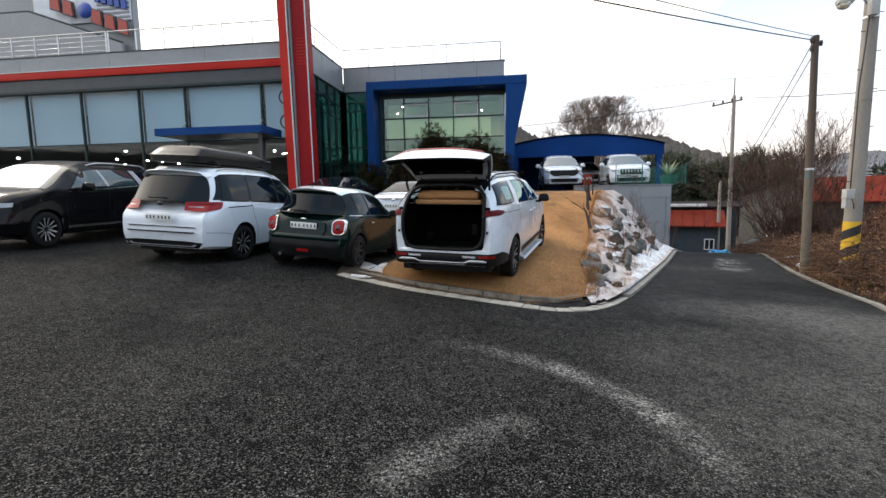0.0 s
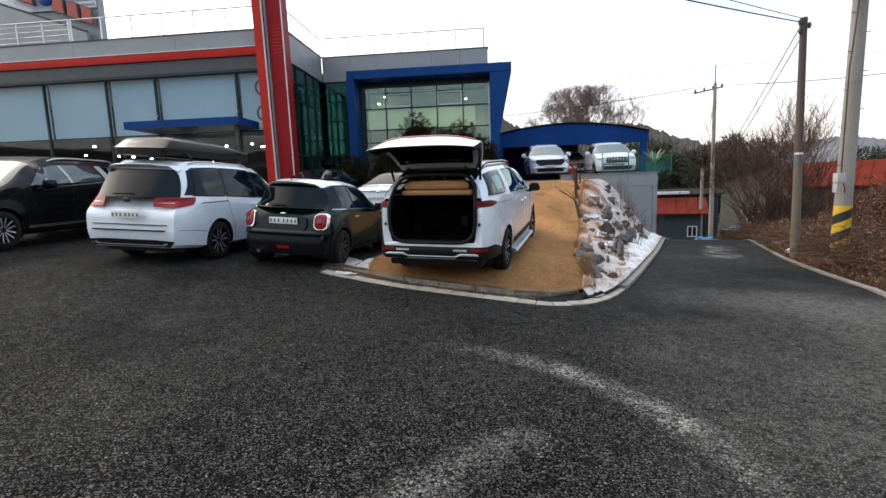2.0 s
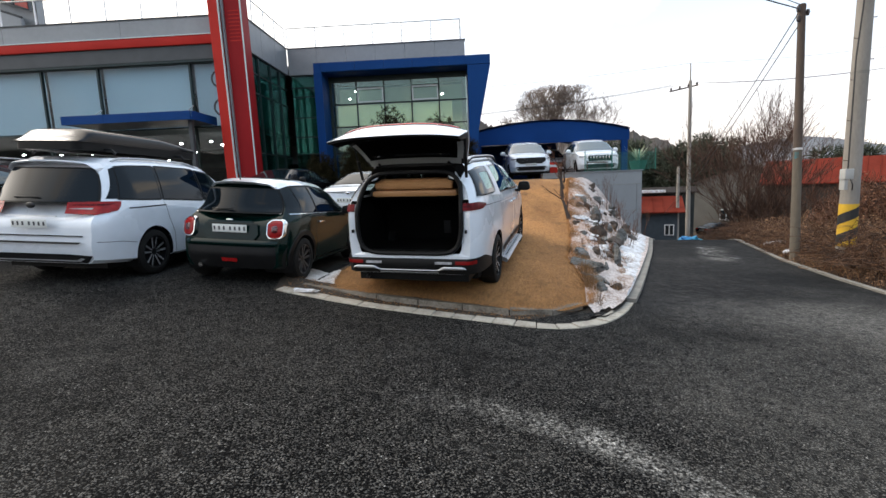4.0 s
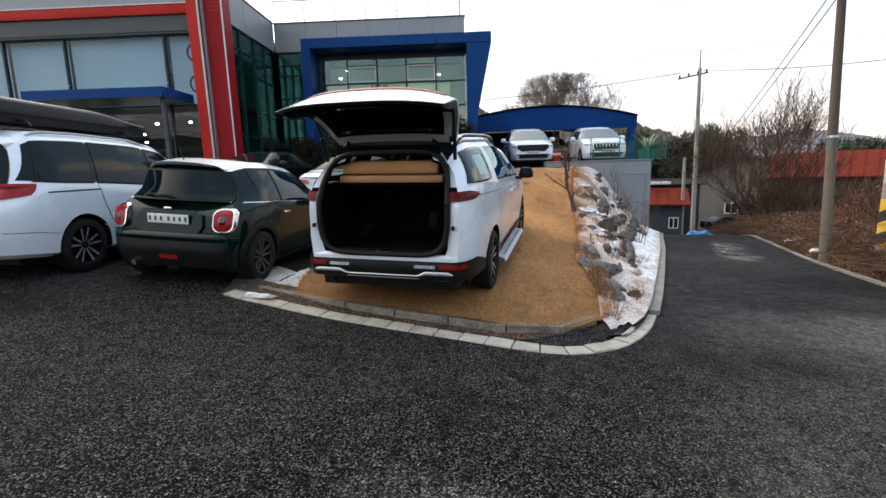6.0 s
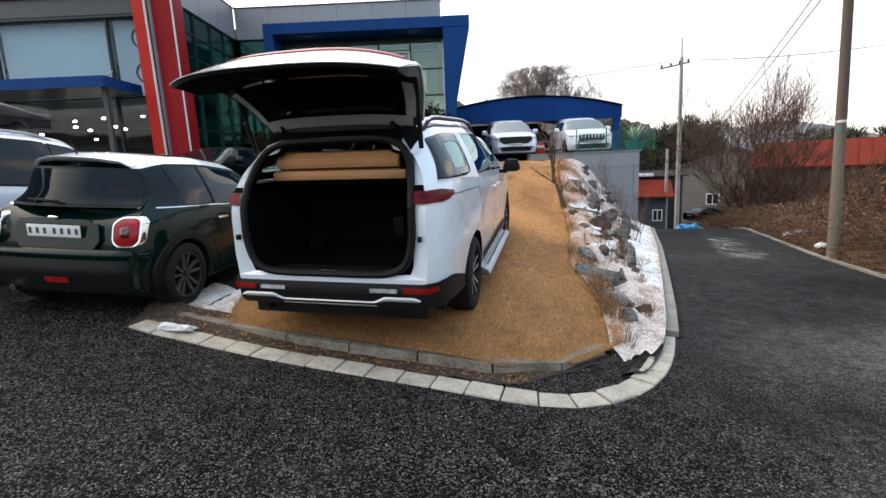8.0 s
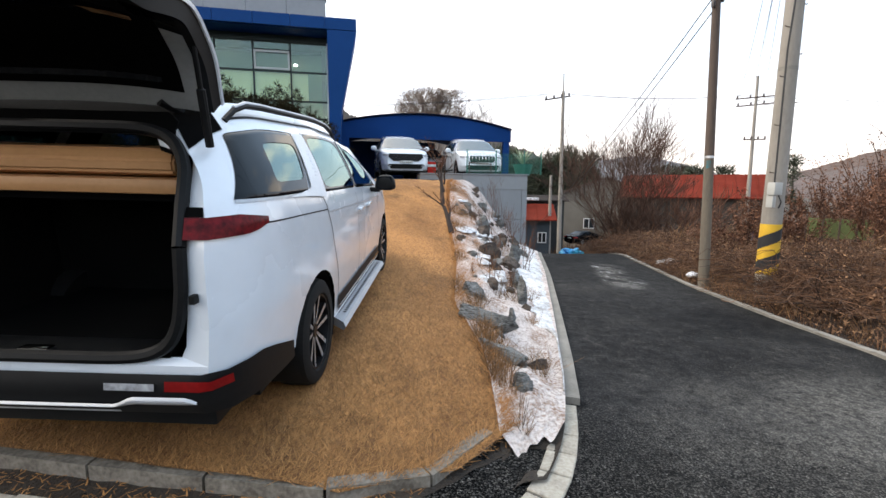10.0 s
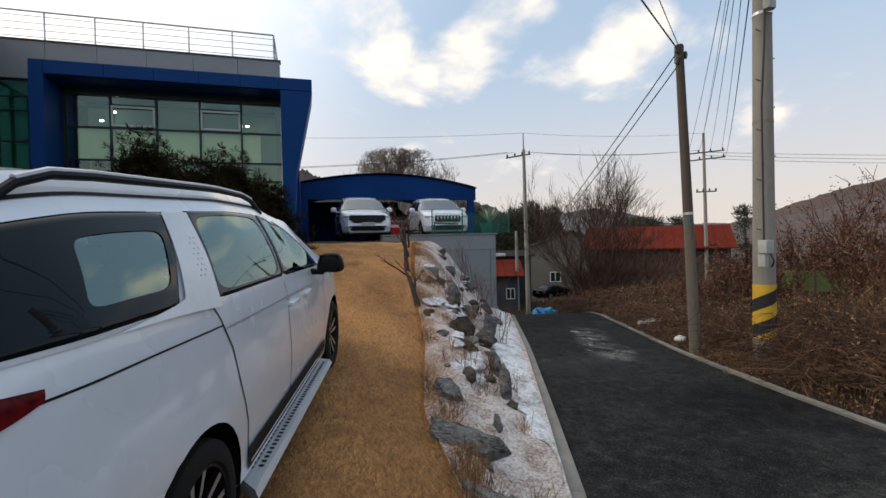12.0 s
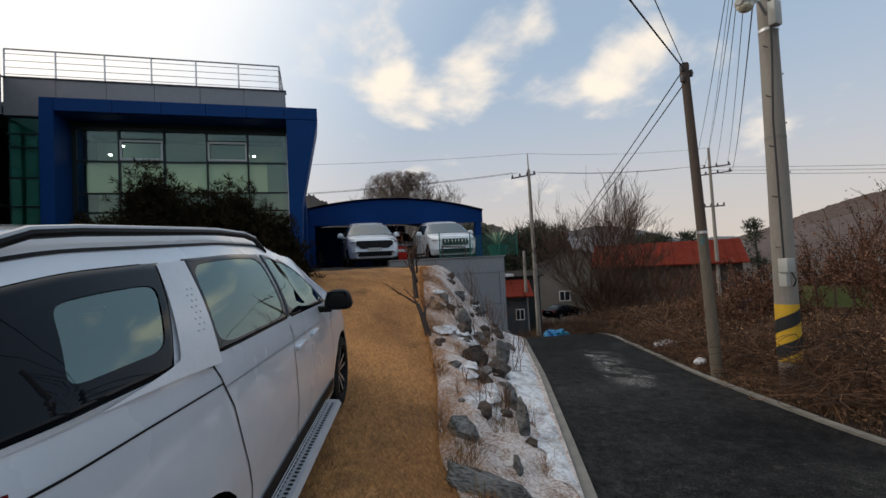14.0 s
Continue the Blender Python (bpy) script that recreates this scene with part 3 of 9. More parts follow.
# verge on the other side of the lane
def verge_z(x, y):
    d = x - road_right(y)
    heap = sstep(0.35, 1.9, d) * sstep(8.5, 5.0, d) * sstep(16.5, 11.0, y) * (0.36 + 0.22 * fbm(x * 0.9, y * 0.9, 9.0))
    return lot_z(min(x, 16), y) + 0.015 + 0.16 * sstep(0.1, 1.6, d) + heap + 0.06 * fbm(x * 1.1, y * 1.1, 4.0) * sstep(0.1, 0.8, d)


M_LITTER = mat("leaf_litter", (0.036, 0.019, 0.011), (0.006, 0.0035, 0.0025), rough=0.95, scale=2.5, fine=45, fine_amt=0.5, bump=1.0, bscale=45, dist=0.04)
bm = bmesh.new()
sheet(bm, lambda t, y: (lambda x: (x, y, verge_z(x, y)))(road_right(y) + 0.02 + 9 * t * t), [i / 30 for i in range(31)], [4 + 0.35 * i for i in range(74)])
solid("verge", bm, M_LITTER, "verge of brown leaf litter and dead weeds", "verge", "structure", smooth=180)


# ---- showroom building ----
BM = Matrix.Translation((2.901, 23.271, 0)) @ Matrix.Rotation(radians(-6.8), 4, "Z")
M_CLAD = mat("grey_metal_cladding", (0.27, 0.28, 0.29), (0.225, 0.235, 0.245), rough=0.45, metal=0.2, scale=0.6, fine=6)
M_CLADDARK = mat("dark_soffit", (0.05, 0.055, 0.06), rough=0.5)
M_BLUE = mat("blue_metal_panel", (0.004, 0.048, 0.190), (0.003, 0.040, 0.160), rough=0.5, spec=0.12, scale=0.7, fine=6, objrand=0.3)
M_RED = mat("red_metal_panel", (0.50, 0.028, 0.018), (0.42, 0.022, 0.015), rough=0.5, spec=0.15, scale=0.8)
M_REDDARK = mat("dark_red_panel", (0.30, 0.010, 0.012), (0.24, 0.008, 0.01), rough=0.5, spec=0.15, scale=0.8)
M_MULL = mat("dark_green_mullion", (0.012, 0.028, 0.028), rough=0.4, metal=0.3)
M_STEEL = mat("stainless_steel", (0.60, 0.61, 0.62), (0.5, 0.5, 0.51), rough=0.35, metal=0.9)
M_WHITEFRAME = mat("white_window_frame", (0.62, 0.68, 0.66), (0.55, 0.6, 0.58), rough=0.4)
M_BLIND = mat("pale_roller_blind", (0.42, 0.51, 0.57), (0.37, 0.46, 0.51), rough=0.8, scale=0.5)
# near-black base: the dimness of the rooms is put into the colour
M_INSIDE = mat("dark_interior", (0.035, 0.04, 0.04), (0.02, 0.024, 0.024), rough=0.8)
M_CURTAIN = mat("cream_film", (0.80, 0.74, 0.42), (0.74, 0.68, 0.38), rough=0.7)
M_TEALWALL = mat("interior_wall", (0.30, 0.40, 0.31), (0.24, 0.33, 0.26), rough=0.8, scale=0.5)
# shaded copy of the teal interior wall, dimness painted in
M_TEALDARK = mat("shaded_teal_wall", (0.10, 0.19, 0.19), (0.05, 0.11, 0.11), rough=0.8, scale=0.6)
G_GREEN = glass("green_glass", (0.88, 0.97, 0.94), 0.02, 0.95, 0.07, (0.78, 0.98, 0.92))
G_BLUE = glass("pale_glass", (0.90, 0.96, 0.98), 0.02, 0.97, 0.02)
G_DARKGREEN = glass("deep_green_glass", (0.50, 0.80, 0.76), 0.02, 0.9, 0.10, (0.6, 0.92, 0.90))
M_LAMPON = emit("ceiling_lamp_glow", (1.0, 0.97, 0.9), 16.0)

building = thing("showroom_building", BM, "two-storey grey showroom with glass fronts, blue portal and red stripe", "building")
UC, VW = -7.79, -4.21      # wing's corner and front

# walls and roof
roof = part("roof", newbox(-34, 0.0, 0.3, 14, 7.15, 7.3), M_CLAD, building, "flat grey roof")
part("roof", newbox(-34, UC - 0.2, VW + 0.2, 0.3, 7.15, 7.3), M_CLAD, building)
part("back_wall", newbox(-34, 0.0, 13.8, 14.0, 0, 7.15), M_CLAD, building)
part("side_wall", newbox(-0.2, 0.0, 0.35, 13.8, 0, 7.15), M_CLAD, building)
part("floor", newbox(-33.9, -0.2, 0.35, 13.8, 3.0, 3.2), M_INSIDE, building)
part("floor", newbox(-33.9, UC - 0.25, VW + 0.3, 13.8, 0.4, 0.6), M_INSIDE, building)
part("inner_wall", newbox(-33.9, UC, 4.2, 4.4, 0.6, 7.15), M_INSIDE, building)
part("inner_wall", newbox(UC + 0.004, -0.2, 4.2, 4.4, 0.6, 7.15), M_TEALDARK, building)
# parapets in cladding sheets with joints
def parapet_run(u0, u1, vface, z0, z1, step, along="u"):
    n = max(1, round(abs(u1 - u0) / step))
    for i in range(n):
        a, b = u0 + (u1 - u0) * i / n + 0.006, u0 + (u1 - u0) * (i + 1) / n - 0.006
        if along == "u":
            part("cladding_panel", newbox(a, b, vface, vface + 0.25, z0, z1), M_CLAD, building, smooth=None)
        else:
            part("cladding_panel", newbox(vface - 0.25, vface, a, b, z0, z1), M_CLAD, building, smooth=None)


parapet_run(UC + 0.02, 0, 0.0, 6.82, 7.92, 1.25)
parapet_run(VW + 0.27, -0.02, UC, 6.82, 7.92, 1.3, "v")
parapet_run(-34, UC, VW, 7.32, 7.92, 4.2)
part("coping", newbox(UC, 0.03, -0.03, 0.28, 7.92, 7.96), M_CLADDARK, building)
part("coping", newbox(-34, UC + 0.03, VW - 0.03, VW + 0.28, 7.92, 7.96), M_CLADDARK, building)
part("coping", newbox(UC - 0.28, UC + 0.03, VW + 0.28, -0.03, 7.92, 7.96), M_CLADDARK, building)
part("trim", newbox(-34, UC - 0.9, VW - 0.10, VW + 0.1, 6.99, 7.29, bevel=0.01), M_RED, building, "bright red horizontal stripe")
part("trim", newbox(-34, UC - 0.9, VW - 0.12, VW - 0.02, 7.29, 7.32), M_WHITEFRAME, building, "thin white line over the red stripe")
# solid block, not a hollow: shade under the stripe is in its dark colour
part("soffit", newbox(-34, UC, VW - 0.02, VW + 0.6, 6.50, 6.985), M_CLADDARK, building, "dark band painted as the shade under the red stripe")
part("soffit", newbox(-34, UC, VW + 0.0, VW + 0.2, 6.42, 6.496), M_MULL, building)

# glazing: a grid of panes with mullions, along a wall
def glazing(name, u0, u1, ulines, zlines, place, pane_mat, label, m_thick=0.06, proud=0.05):
    win = part(name, newbox(*place(u0, u1, 0.0, 0.02, zlines[0] - 0.06, zlines[0] - 0.01)), M_MULL, building, label)
    for z in zlines:
        part("transom", newbox(*place(u0, u1, -proud * 0.5, 0.05, z - m_thick / 2, z + m_thick / 2)), M_MULL, win)
    for a in ulines:
        part("mullion", newbox(*place(a - m_thick / 2, a + m_thick / 2, -proud, 0.06, zlines[0], zlines[-1])), M_MULL, win)
    lines = sorted(set([u0, u1] + list(ulines)))
    for a, b in zip(lines, lines[1:]):
        for z0, z1 in zip(zlines, zlines[1:]):
            pane = part("pane", newbox(*place(a + 0.035, b - 0.035, 0.01, 0.022, z0 + 0.035, z1 - 0.035)), pane_mat, win, smooth=None)
            pane.visible_shadow = False
    return win


def front_of(v):
    return lambda a, b, d0, d1, z0, z1: (a, b, v + d0, v + d1, z0, z1)


def side_of(uc):
    return lambda a, b, d0, d1, z0, z1: (uc - d1, uc - d0, a, b, z0, z1)


# wing front: tall panes, blinds behind
WU = [-32.3, -29.5, -26.4, -23.6, -20.88, -18.17, -15.4, -13.27, -9.86]
glazing("window", -34, UC - 0.75, WU, [0.6, 4.18, 6.42], front_of(VW + 0.12), G_BLUE, "wide shop window with pale roller blinds drawn")
for a, b in zip([-34] + WU, WU + [UC - 0.75]):
    part("roller_blind", newbox(a + 0.06, b - 0.06, VW + 0.32, VW + 0.335, 4.20, 6.42), M_BLIND, building, "pale blue-grey roller blind")
# wing's flank: green glass wall
glazing("window", VW + 0.3, -0.1, [-3.0, -1.9, -0.95], [0.6, 1.9, 3.25, 5.45, 6.15, 6.8], side_of(UC - 0.08), G_DARKGREEN, "green glass wall on the wing's flank", 0.045)
# panel added close behind the panes so that the glass reads teal
part("partition", newbox(UC - 0.95, UC - 0.9, VW + 0.4, 0.0, 0.6, 6.8), M_TEALDARK, building, "teal panel added behind the flank glass")
# recess beside the portal
glazing("window", UC + 0.05, -6.25, [], [0.6, 2.2, 3.4, 4.15, 5.0, 5.9, 6.3, 6.8], front_of(0.1), G_DARKGREEN, "green glass strip beside the blue portal", 0.045)
part("spandrel", newbox(UC + 0.08, -6.25, 0.22, 0.26, 3.4, 6.78), M_TEALWALL, building, "pale teal backing panel")
# portal window
PU = [-4.68, -3.50, -2.33, -1.16]
WV = -0.58
win = glazing("window", -5.86, 0.04, PU, [1.2, 3.3, 3.85, 4.42, 5.36, 6.30], front_of(WV), G_GREEN, "tall green-tinted office window", 0.045)
for a, b in ((-4.65, -3.53), (-2.30, -1.19)):
    part("transom", newbox(a, b, WV - 0.02, WV + 0.03, 6.01, 6.05), M_MULL, win)
    sash = part("sash", newbox(a, b, WV - 0.06, WV, 5.94, 6.0), M_WHITEFRAME, win, "white top-hung opening sash")
    part("sash_rail", newbox(a, b, WV - 0.06, WV, 5.40, 5.46), M_WHITEFRAME, sash)
    for q in (a, b - 0.05):
        part("sash_stile", newbox(q, q + 0.05, WV - 0.06, WV, 5.46, 5.94), M_WHITEFRAME, sash)
part("jamb", newbox(-5.86, -5.74, WV - 0.03, WV - 0.004, 1.2, 6.30), M_MULL, building, "dark window jamb")
part("header", newbox(-5.87, 0.05, WV - 0.02, WV + 0.2, 6.33, 6.50), M_MULL, building, "dark window header")
part("blind", newbox(-5.55, -0.62, WV + 0.09, WV + 0.105, 4.46, 5.33), M_CURTAIN, building, "cream blind behind the office window")
part("partition", newbox(-5.8, -0.05, 0.9, 1.0, 3.2, 6.3), M_TEALWALL, building)
part("jamb", newbox(0.0, 0.055, WV - 0.06, WV + 0.1, 1.2, 6.32), M_WHITEFRAME, building, "pale corner post")
part("ceiling", newbox(-5.85, -0.02, WV + 0.2, 0.9, 6.40, 6.46), M_INSIDE, building)
for uu, vv, zz in ((-5.15, 0.1, 5.72), (-4.95, 0.5, 6.1), (-1.05, 0.0, 5.72)):
    bmx = bmesh.new()
    bmesh.ops.create_uvsphere(bmx, u_segments=10, v_segments=6, radius=0.055, matrix=Matrix.Translation((uu, vv, zz)) @ Matrix.Diagonal((1, 1, 0.55, 1)))
    part("ceiling_lamp", bmx, M_LAMPON, building, "lit round ceiling lamp")
rr = random.Random(4)
for i in range(30):
    a = rr.uniform(-24, -9.2)
    bmx = bmesh.new()
    bmesh.ops.create_uvsphere(bmx, u_segments=8, v_segments=5, radius=0.05, matrix=Matrix.Translation((a, VW + rr.uniform(0.7, 3.5), rr.uniform(3.3, 4.0))) @ Matrix.Diagonal((1.2, 1.2, 0.7, 1)))
    part("ceiling_lamp", bmx, M_LAMPON, building)
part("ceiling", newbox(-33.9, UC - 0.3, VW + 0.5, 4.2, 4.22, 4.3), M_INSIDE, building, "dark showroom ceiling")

# blue portal: top slab in panels, leg, and a flank that leans in towards its foot
PV0, PV1 = -1.53, 0.0
edges = [-6.20, -5.87, -4.50, -3.30, -2.15, -1.05, 0.0, 0.98]
for a, b in zip(edges, edges[1:]):
    part("portal_panel", newbox(a + 0.006, b - 0.006, PV0, PV0 + 0.1, 6.52, 6.875), M_BLUE, building, "blue metal fascia panel", smooth=None)
part("portal_top", newbox(-6.19, 0.97, PV0 + 0.1, PV1 + 0.14, 6.50, 6.86), M_BLUE, building, "deep blue portal slab", smooth=None)
part("portal_leg", newbox(-6.20, -5.87, PV0, PV1 + 0.1, 0.4, 6.515), M_BLUE, building, "blue portal leg", smooth=None)
bmx = bmesh.new()
prism(bmx, [(0.06, 6.5), (0.98, 6.5), (0.46, 4.0), (0.30, 0.8), (0.06, 0.8)], PV1 + 1.53 + 0.1, axis="y", at=PV0)
part("portal_flank", bmx, M_BLUE, building, "blue portal flank that leans outwards", smooth=None)

# entrance canopy on the wing
can = part("entrance_canopy", newbox(-13.45, -9.05, VW - 1.5, VW + 0.1, 4.22, 4.27), M_CLADDARK, building, "thin blue entrance canopy")
for a, b in ((-13.45, -12.0), (-12.0, -10.5), (-10.5, -9.05)):
    part("fascia_panel", newbox(a + 0.005, b - 0.005, VW - 1.56, VW - 1.5, 4.2, 4.48), M_BLUE, can, smooth=None)
part("fascia_panel", newbox(-9.05, -9.0, VW - 1.5, VW, 4.2, 4.48), M_BLUE, can, smooth=None)
for a in (-13.27, -9.86):
    bmx = bmesh.new()
    tube(bmx, [(a, VW - 0.9, 4.3), (a, VW + 0.1, 4.95)], 0.02)
    part("tie_rod", bmx, M_STEEL, can)
part("post", newbox(-9.3, -9.18, VW - 1.3, VW - 1.18, 0.5, 4.22), M_CLADDARK, can)

# red pylon at the wing's corner
def leaning(name, b0, b1, t0, t1, v0, depth, material, parent, label=""):
    bmx = bmesh.new()
    prism(bmx, [(b0, 0.3), (b1, 0.3), (t1, 11.5), (t0, 11.5)], depth, axis="y", at=v0)
    return part(name, bmx, material, parent, label, smooth=None)


pyl = leaning("pylon", -8.08, -7.50, -8.18, -7.60, VW - 0.42, 0.52, M_REDDARK, building, "tall dark red sign pylon")
leaning("pylon_board", -8.48, -8.16, -8.66, -8.32, VW - 0.62, 0.5, M_RED, pyl, "bright red board")
leaning("pylon_edge", -8.16, -8.125, -8.32, -8.285, VW - 0.63, 0.06, M_WHITEFRAME, pyl, "white edge strip")
leaning("perforated_strip", -8.12, -8.085, -8.28, -8.185, VW - 0.5, 0.3, M_CLAD, pyl, "grey perforated strip")
leaning("pylon_edge", -7.535, -7.50, -7.635, -7.60, VW - 0.44, 0.05, M_WHITEFRAME, pyl)
for k in range(9):
    part("vent_slit", newbox(-8.02, -7.62, VW - 0.428, VW - 0.416, 6.9 + 0.12 * k, 6.93 + 0.12 * k), M_RED, pyl, smooth=None)
for z in (4.75, 5.7):
    bmx = bmesh.new()
    tube(bmx, [(-8.56 + 0.24 * math.cos(a * math.pi / 12) - 0.02, VW - 0.40, z + 0.26 * math.sin(a * math.pi / 12)) for a in range(25)], 0.035, 6, cap=False)
    part("ring_lamp", bmx, M_CLADDARK, pyl, "dark ring on the pylon's flank")

# railings on the roof
def railing(pts_a, pts_b, n, z0=7.96, z1=8.82, bars=4):
    rail = part("railing", tube(bmesh.new(), [(*pts_a, z1), (*pts_b, z1)], 0.028), M_STEEL, building, "steel roof railing")
    for i in range(n + 1):
        f = i / n
        x, y = pts_a[0] + (pts_b[0] - pts_a[0]) * f, pts_a[1] + (pts_b[1] - pts_a[1]) * f
        part("post", tube(bmesh.new(), [(x, y, z0), (x, y, z1)], 0.026), M_STEEL, rail)
    for k in range(bars):
        z = z0 + (z1 - z0) * (k + 0.6) / (bars + 0.3)
        part("rail_bar", tube(bmesh.new(), [(*pts_a, z), (*pts_b, z)], 0.010, 6), M_STEEL, rail)


railing((UC, 0.12), (-0.18, 0.12), 6)
railing((-0.18, 0.12), (-0.18, 12), 10)
railing((UC - 0.12, VW + 0.12), (UC - 0.12, 0.12), 4)
railing((-16.6, VW + 0.12), (UC - 1.0, VW + 0.12), 6, bars=0)
railing((-34, VW + 0.12), (-16.7, VW + 0.12), 15)

# rooftop stair block with its sign
blk = part("rooftop_block", newbox(-34, -17.25, VW + 2.4, VW + 2.75, 7.3, 13.4), M_CLAD, building, "grey rooftop stair block")
bmx = bmesh.new()
prism(bmx, [(-34, 7.35), (-17.6, 7.35), (-17.6, 9.0), (-22.4, 10.7), (-34, 10.76)], 0.16, axis="y", at=VW + 2.0)
part("stair_wall", bmx, M_CLAD, blk, "sloping parapet of the roof stair", smooth=None)
bmx = bmesh.new()
tube(bmx, [(-17.6, VW + 2.05, 9.05), (-22.4, VW + 2.05, 10.75), (-34, VW + 2.05, 10.8)], 0.05, 6)
part("handrail", bmx, M_CLADDARK, blk)
sign = part("sign_board", newbox(-22.4, -17.3, VW + 2.30, VW + 2.39, 10.15, 13.3), mat("sign_white", (0.72, 0.74, 0.78), rough=0.4), building, "white louvred sign board with red and blue shapes")
for k in range(14):
    part("louvre", newbox(-19.0, -17.32, VW + 2.27, VW + 2.30, 10.25 + 0.2 * k, 10.33 + 0.2 * k), M_CLAD, sign, smooth=None)
M_SIGNRED = mat("sign_red", (0.42, 0.05, 0.03), rough=0.4)
M_SIGNBLUE = mat("sign_blue", (0.02, 0.07, 0.35), rough=0.35)
for i in range(6):
    x = -21.15 + 0.66 * i
    z = 10.80 - 0.385 * (x + 21.15)
    if i == 2:
        bmx = bmesh.new()
        bmesh.ops.create_uvsphere(bmx, u_segments=16, v_segments=10, radius=0.36, matrix=Matrix.Translation((-19.36, VW + 2.0, 10.57)) @ Matrix.Diagonal((1, 0.4, 1, 1)))
        part("sign_ball", bmx, M_SIGNBLUE, sign, "glossy blue ball")
        continue
    if i > 2:
        x += 0.14
    for grow, mt_, dv in ((0.05, M_CLADDARK, 0.0), (0.0, M_SIGNRED, 0.03)):
        bmx = bmesh.new()
        prism(bmx, [(x - grow, z - 0.02 - grow), (x + 0.50 + grow, z - 0.21 - grow), (x + 0.46 + grow, z + 0.40 + grow), (x + 0.06 - grow, z + 0.56 + grow)], 0.12, axis="y", at=VW + 1.98 - dv)
        part("sign_shape", bmx, mt_, sign, smooth=None)
for i in range(5):
    x = -19.0 + 0.34 * i
    part("sign_shape", newbox(x, x + 0.24, VW + 2.18, VW + 2.26, 11.0 - 0.1 * i, 11.42 - 0.1 * i), M_SIGNBLUE, sign, smooth=None)


# ---- vehicles ----
class Shell:
    """A car's outer skin as cross-sections along its length. Origin: on the ground below the rear axle; y ahead, x to the right."""

    ROWS = ((0, 1, 1), (1, 2, 6), (2, 3, 6), (3, 4, 1), (4, 5, 6), (5, 6, 3), (6, 7, 2), (7, 8, 2))

    def __init__(self, rear, front, top, belt, low, wide, roofw, lean=None, crown=0.09, nose_lean=None, flat=0.0):
        self.rear, self.front = rear, front
        self.top, self.belt, self.low = smooth_curve(top, 0.10), smooth_curve(belt, 0.2), lerp_curve(low)
        self.wide, self.roofw = smooth_curve(wide, 0.06), smooth_curve(roofw, 0.15)
        self.lean = lerp_curve(lean or [(0, 0), (2, 0)])
        self.nose = lerp_curve(nose_lean or [(0, 0), (2, 0)])
        self.crown, self.flat = crown, flat

    def knots(self, y):
        T, L, W, R = self.top(y), self.low(y), self.wide(y), self.roofw(y)
        B = min(self.belt(y), T - 0.04)
        L = min(L, B - 0.1)
        g = sstep(0.10, 0.42, T - B)
        R = min(R, W - 0.05)
        crown = self.crown * (1 - self.flat * sstep(1.75, 2.3, y))
        x5, z5 = (W - 0.07) * (1 - g) + (R + 0.015) * g, (B + 0.55 * (T - B)) * (1 - g) + (T - crown) * g
        x6, z6 = (W - 0.16) * (1 - g) + (R - 0.10) * g, (B + 0.86 * (T - B)) * (1 - g) + (T - min(0.03, 0.3 * crown)) * g
        return [(W - 0.10, L), (W - 0.03, L + 0.05), (W, L + 0.45 * (B - L)), (W - 0.008, B - 0.10), (W - 0.035, B), (x5, z5), (x6, z6), (x6 * 0.55, T - 0.006), (0, T)]

    def section(self, y):
        k = self.knots(y)
        out = [k[0]]
        for a, b, n in self.ROWS:
            for i in range(1, n + 1):
                f = i / n
                bulge = 0.018 * math.sin(math.pi * f) if (a, b) == (4, 5) else 0.0
                out.append((k[a][0] + (k[b][0] - k[a][0]) * f + bulge, k[a][1] + (k[b][1] - k[a][1]) * f))
        return out

    def shift(self, y, z):
        return y + self.lean(z) * sstep(self.rear + 0.9, self.rear, y) - self.nose(z) * sstep(self.front - 0.8, self.front, y)

    def side_x(self, y, z):
        s = self.section(y)
        zs, xs = [p[1] for p in s], [p[0] for p in s]
        return float(np.interp(z, zs, xs))

    def side(self, y, z, off=0.0, sgn=1):
        return (sgn * (self.side_x(y, z) + off), self.shift(y, z), z)

    def win(self, y, f, off=0.0, sgn=1):
        """A point of the side glass: f from the belt (0) to the roof rail (1)."""
        k = self.knots(y)
        x = k[4][0] + (k[5][0] - k[4][0]) * f + 0.018 * math.sin(math.pi * f)
        z = k[4][1] + (k[5][1] - k[4][1]) * f
        return (sgn * (x + off), self.shift(y, z), z + off * 0.2)

    def upper(self, y, q, off=0.0):
        """A point of the top surface: q from -1 to 1 across."""
        k = self.knots(y)
        a = abs(q) * 3
        i = min(2, int(a))
        f = a - i
        p, r = k[8 - i], k[7 - i]
        x, z = p[0] + (r[0] - p[0]) * f, p[1] + (r[1] - p[1]) * f
        return (math.copysign(x, q), self.shift(y, z), z + off)

    def skin(self, wheels, arch, hole=None, step=0.06, cuts=()):
        """The closed skin. cuts: (y at the belt, y at the roof) pairs of each side window to leave open."""
        bm = bmesh.new()
        n = max(8, round((self.front - self.rear) / step))
        ys = [self.rear + (self.front - self.rear) * i / n for i in range(n + 1)]
        rows = []
        for y in ys:
            s = self.section(y)
            rows.append([[bm.verts.new((sg * x, self.shift(y, z), z)) for x, z in s] for sg in (1, -1)])
            c = rows[-1]
            bm.verts.remove(c[1][-1])
            c[1][-1] = c[0][-1]
        m = len(rows[0][0])
        for n_row, (a, b) in enumerate(zip(rows, rows[1:])):
            ymid = (ys[n_row] + ys[n_row + 1]) / 2
            for sd in (0, 1):
                for j in range(m - 1):
                    f = (j - 14 + 0.5) / 6
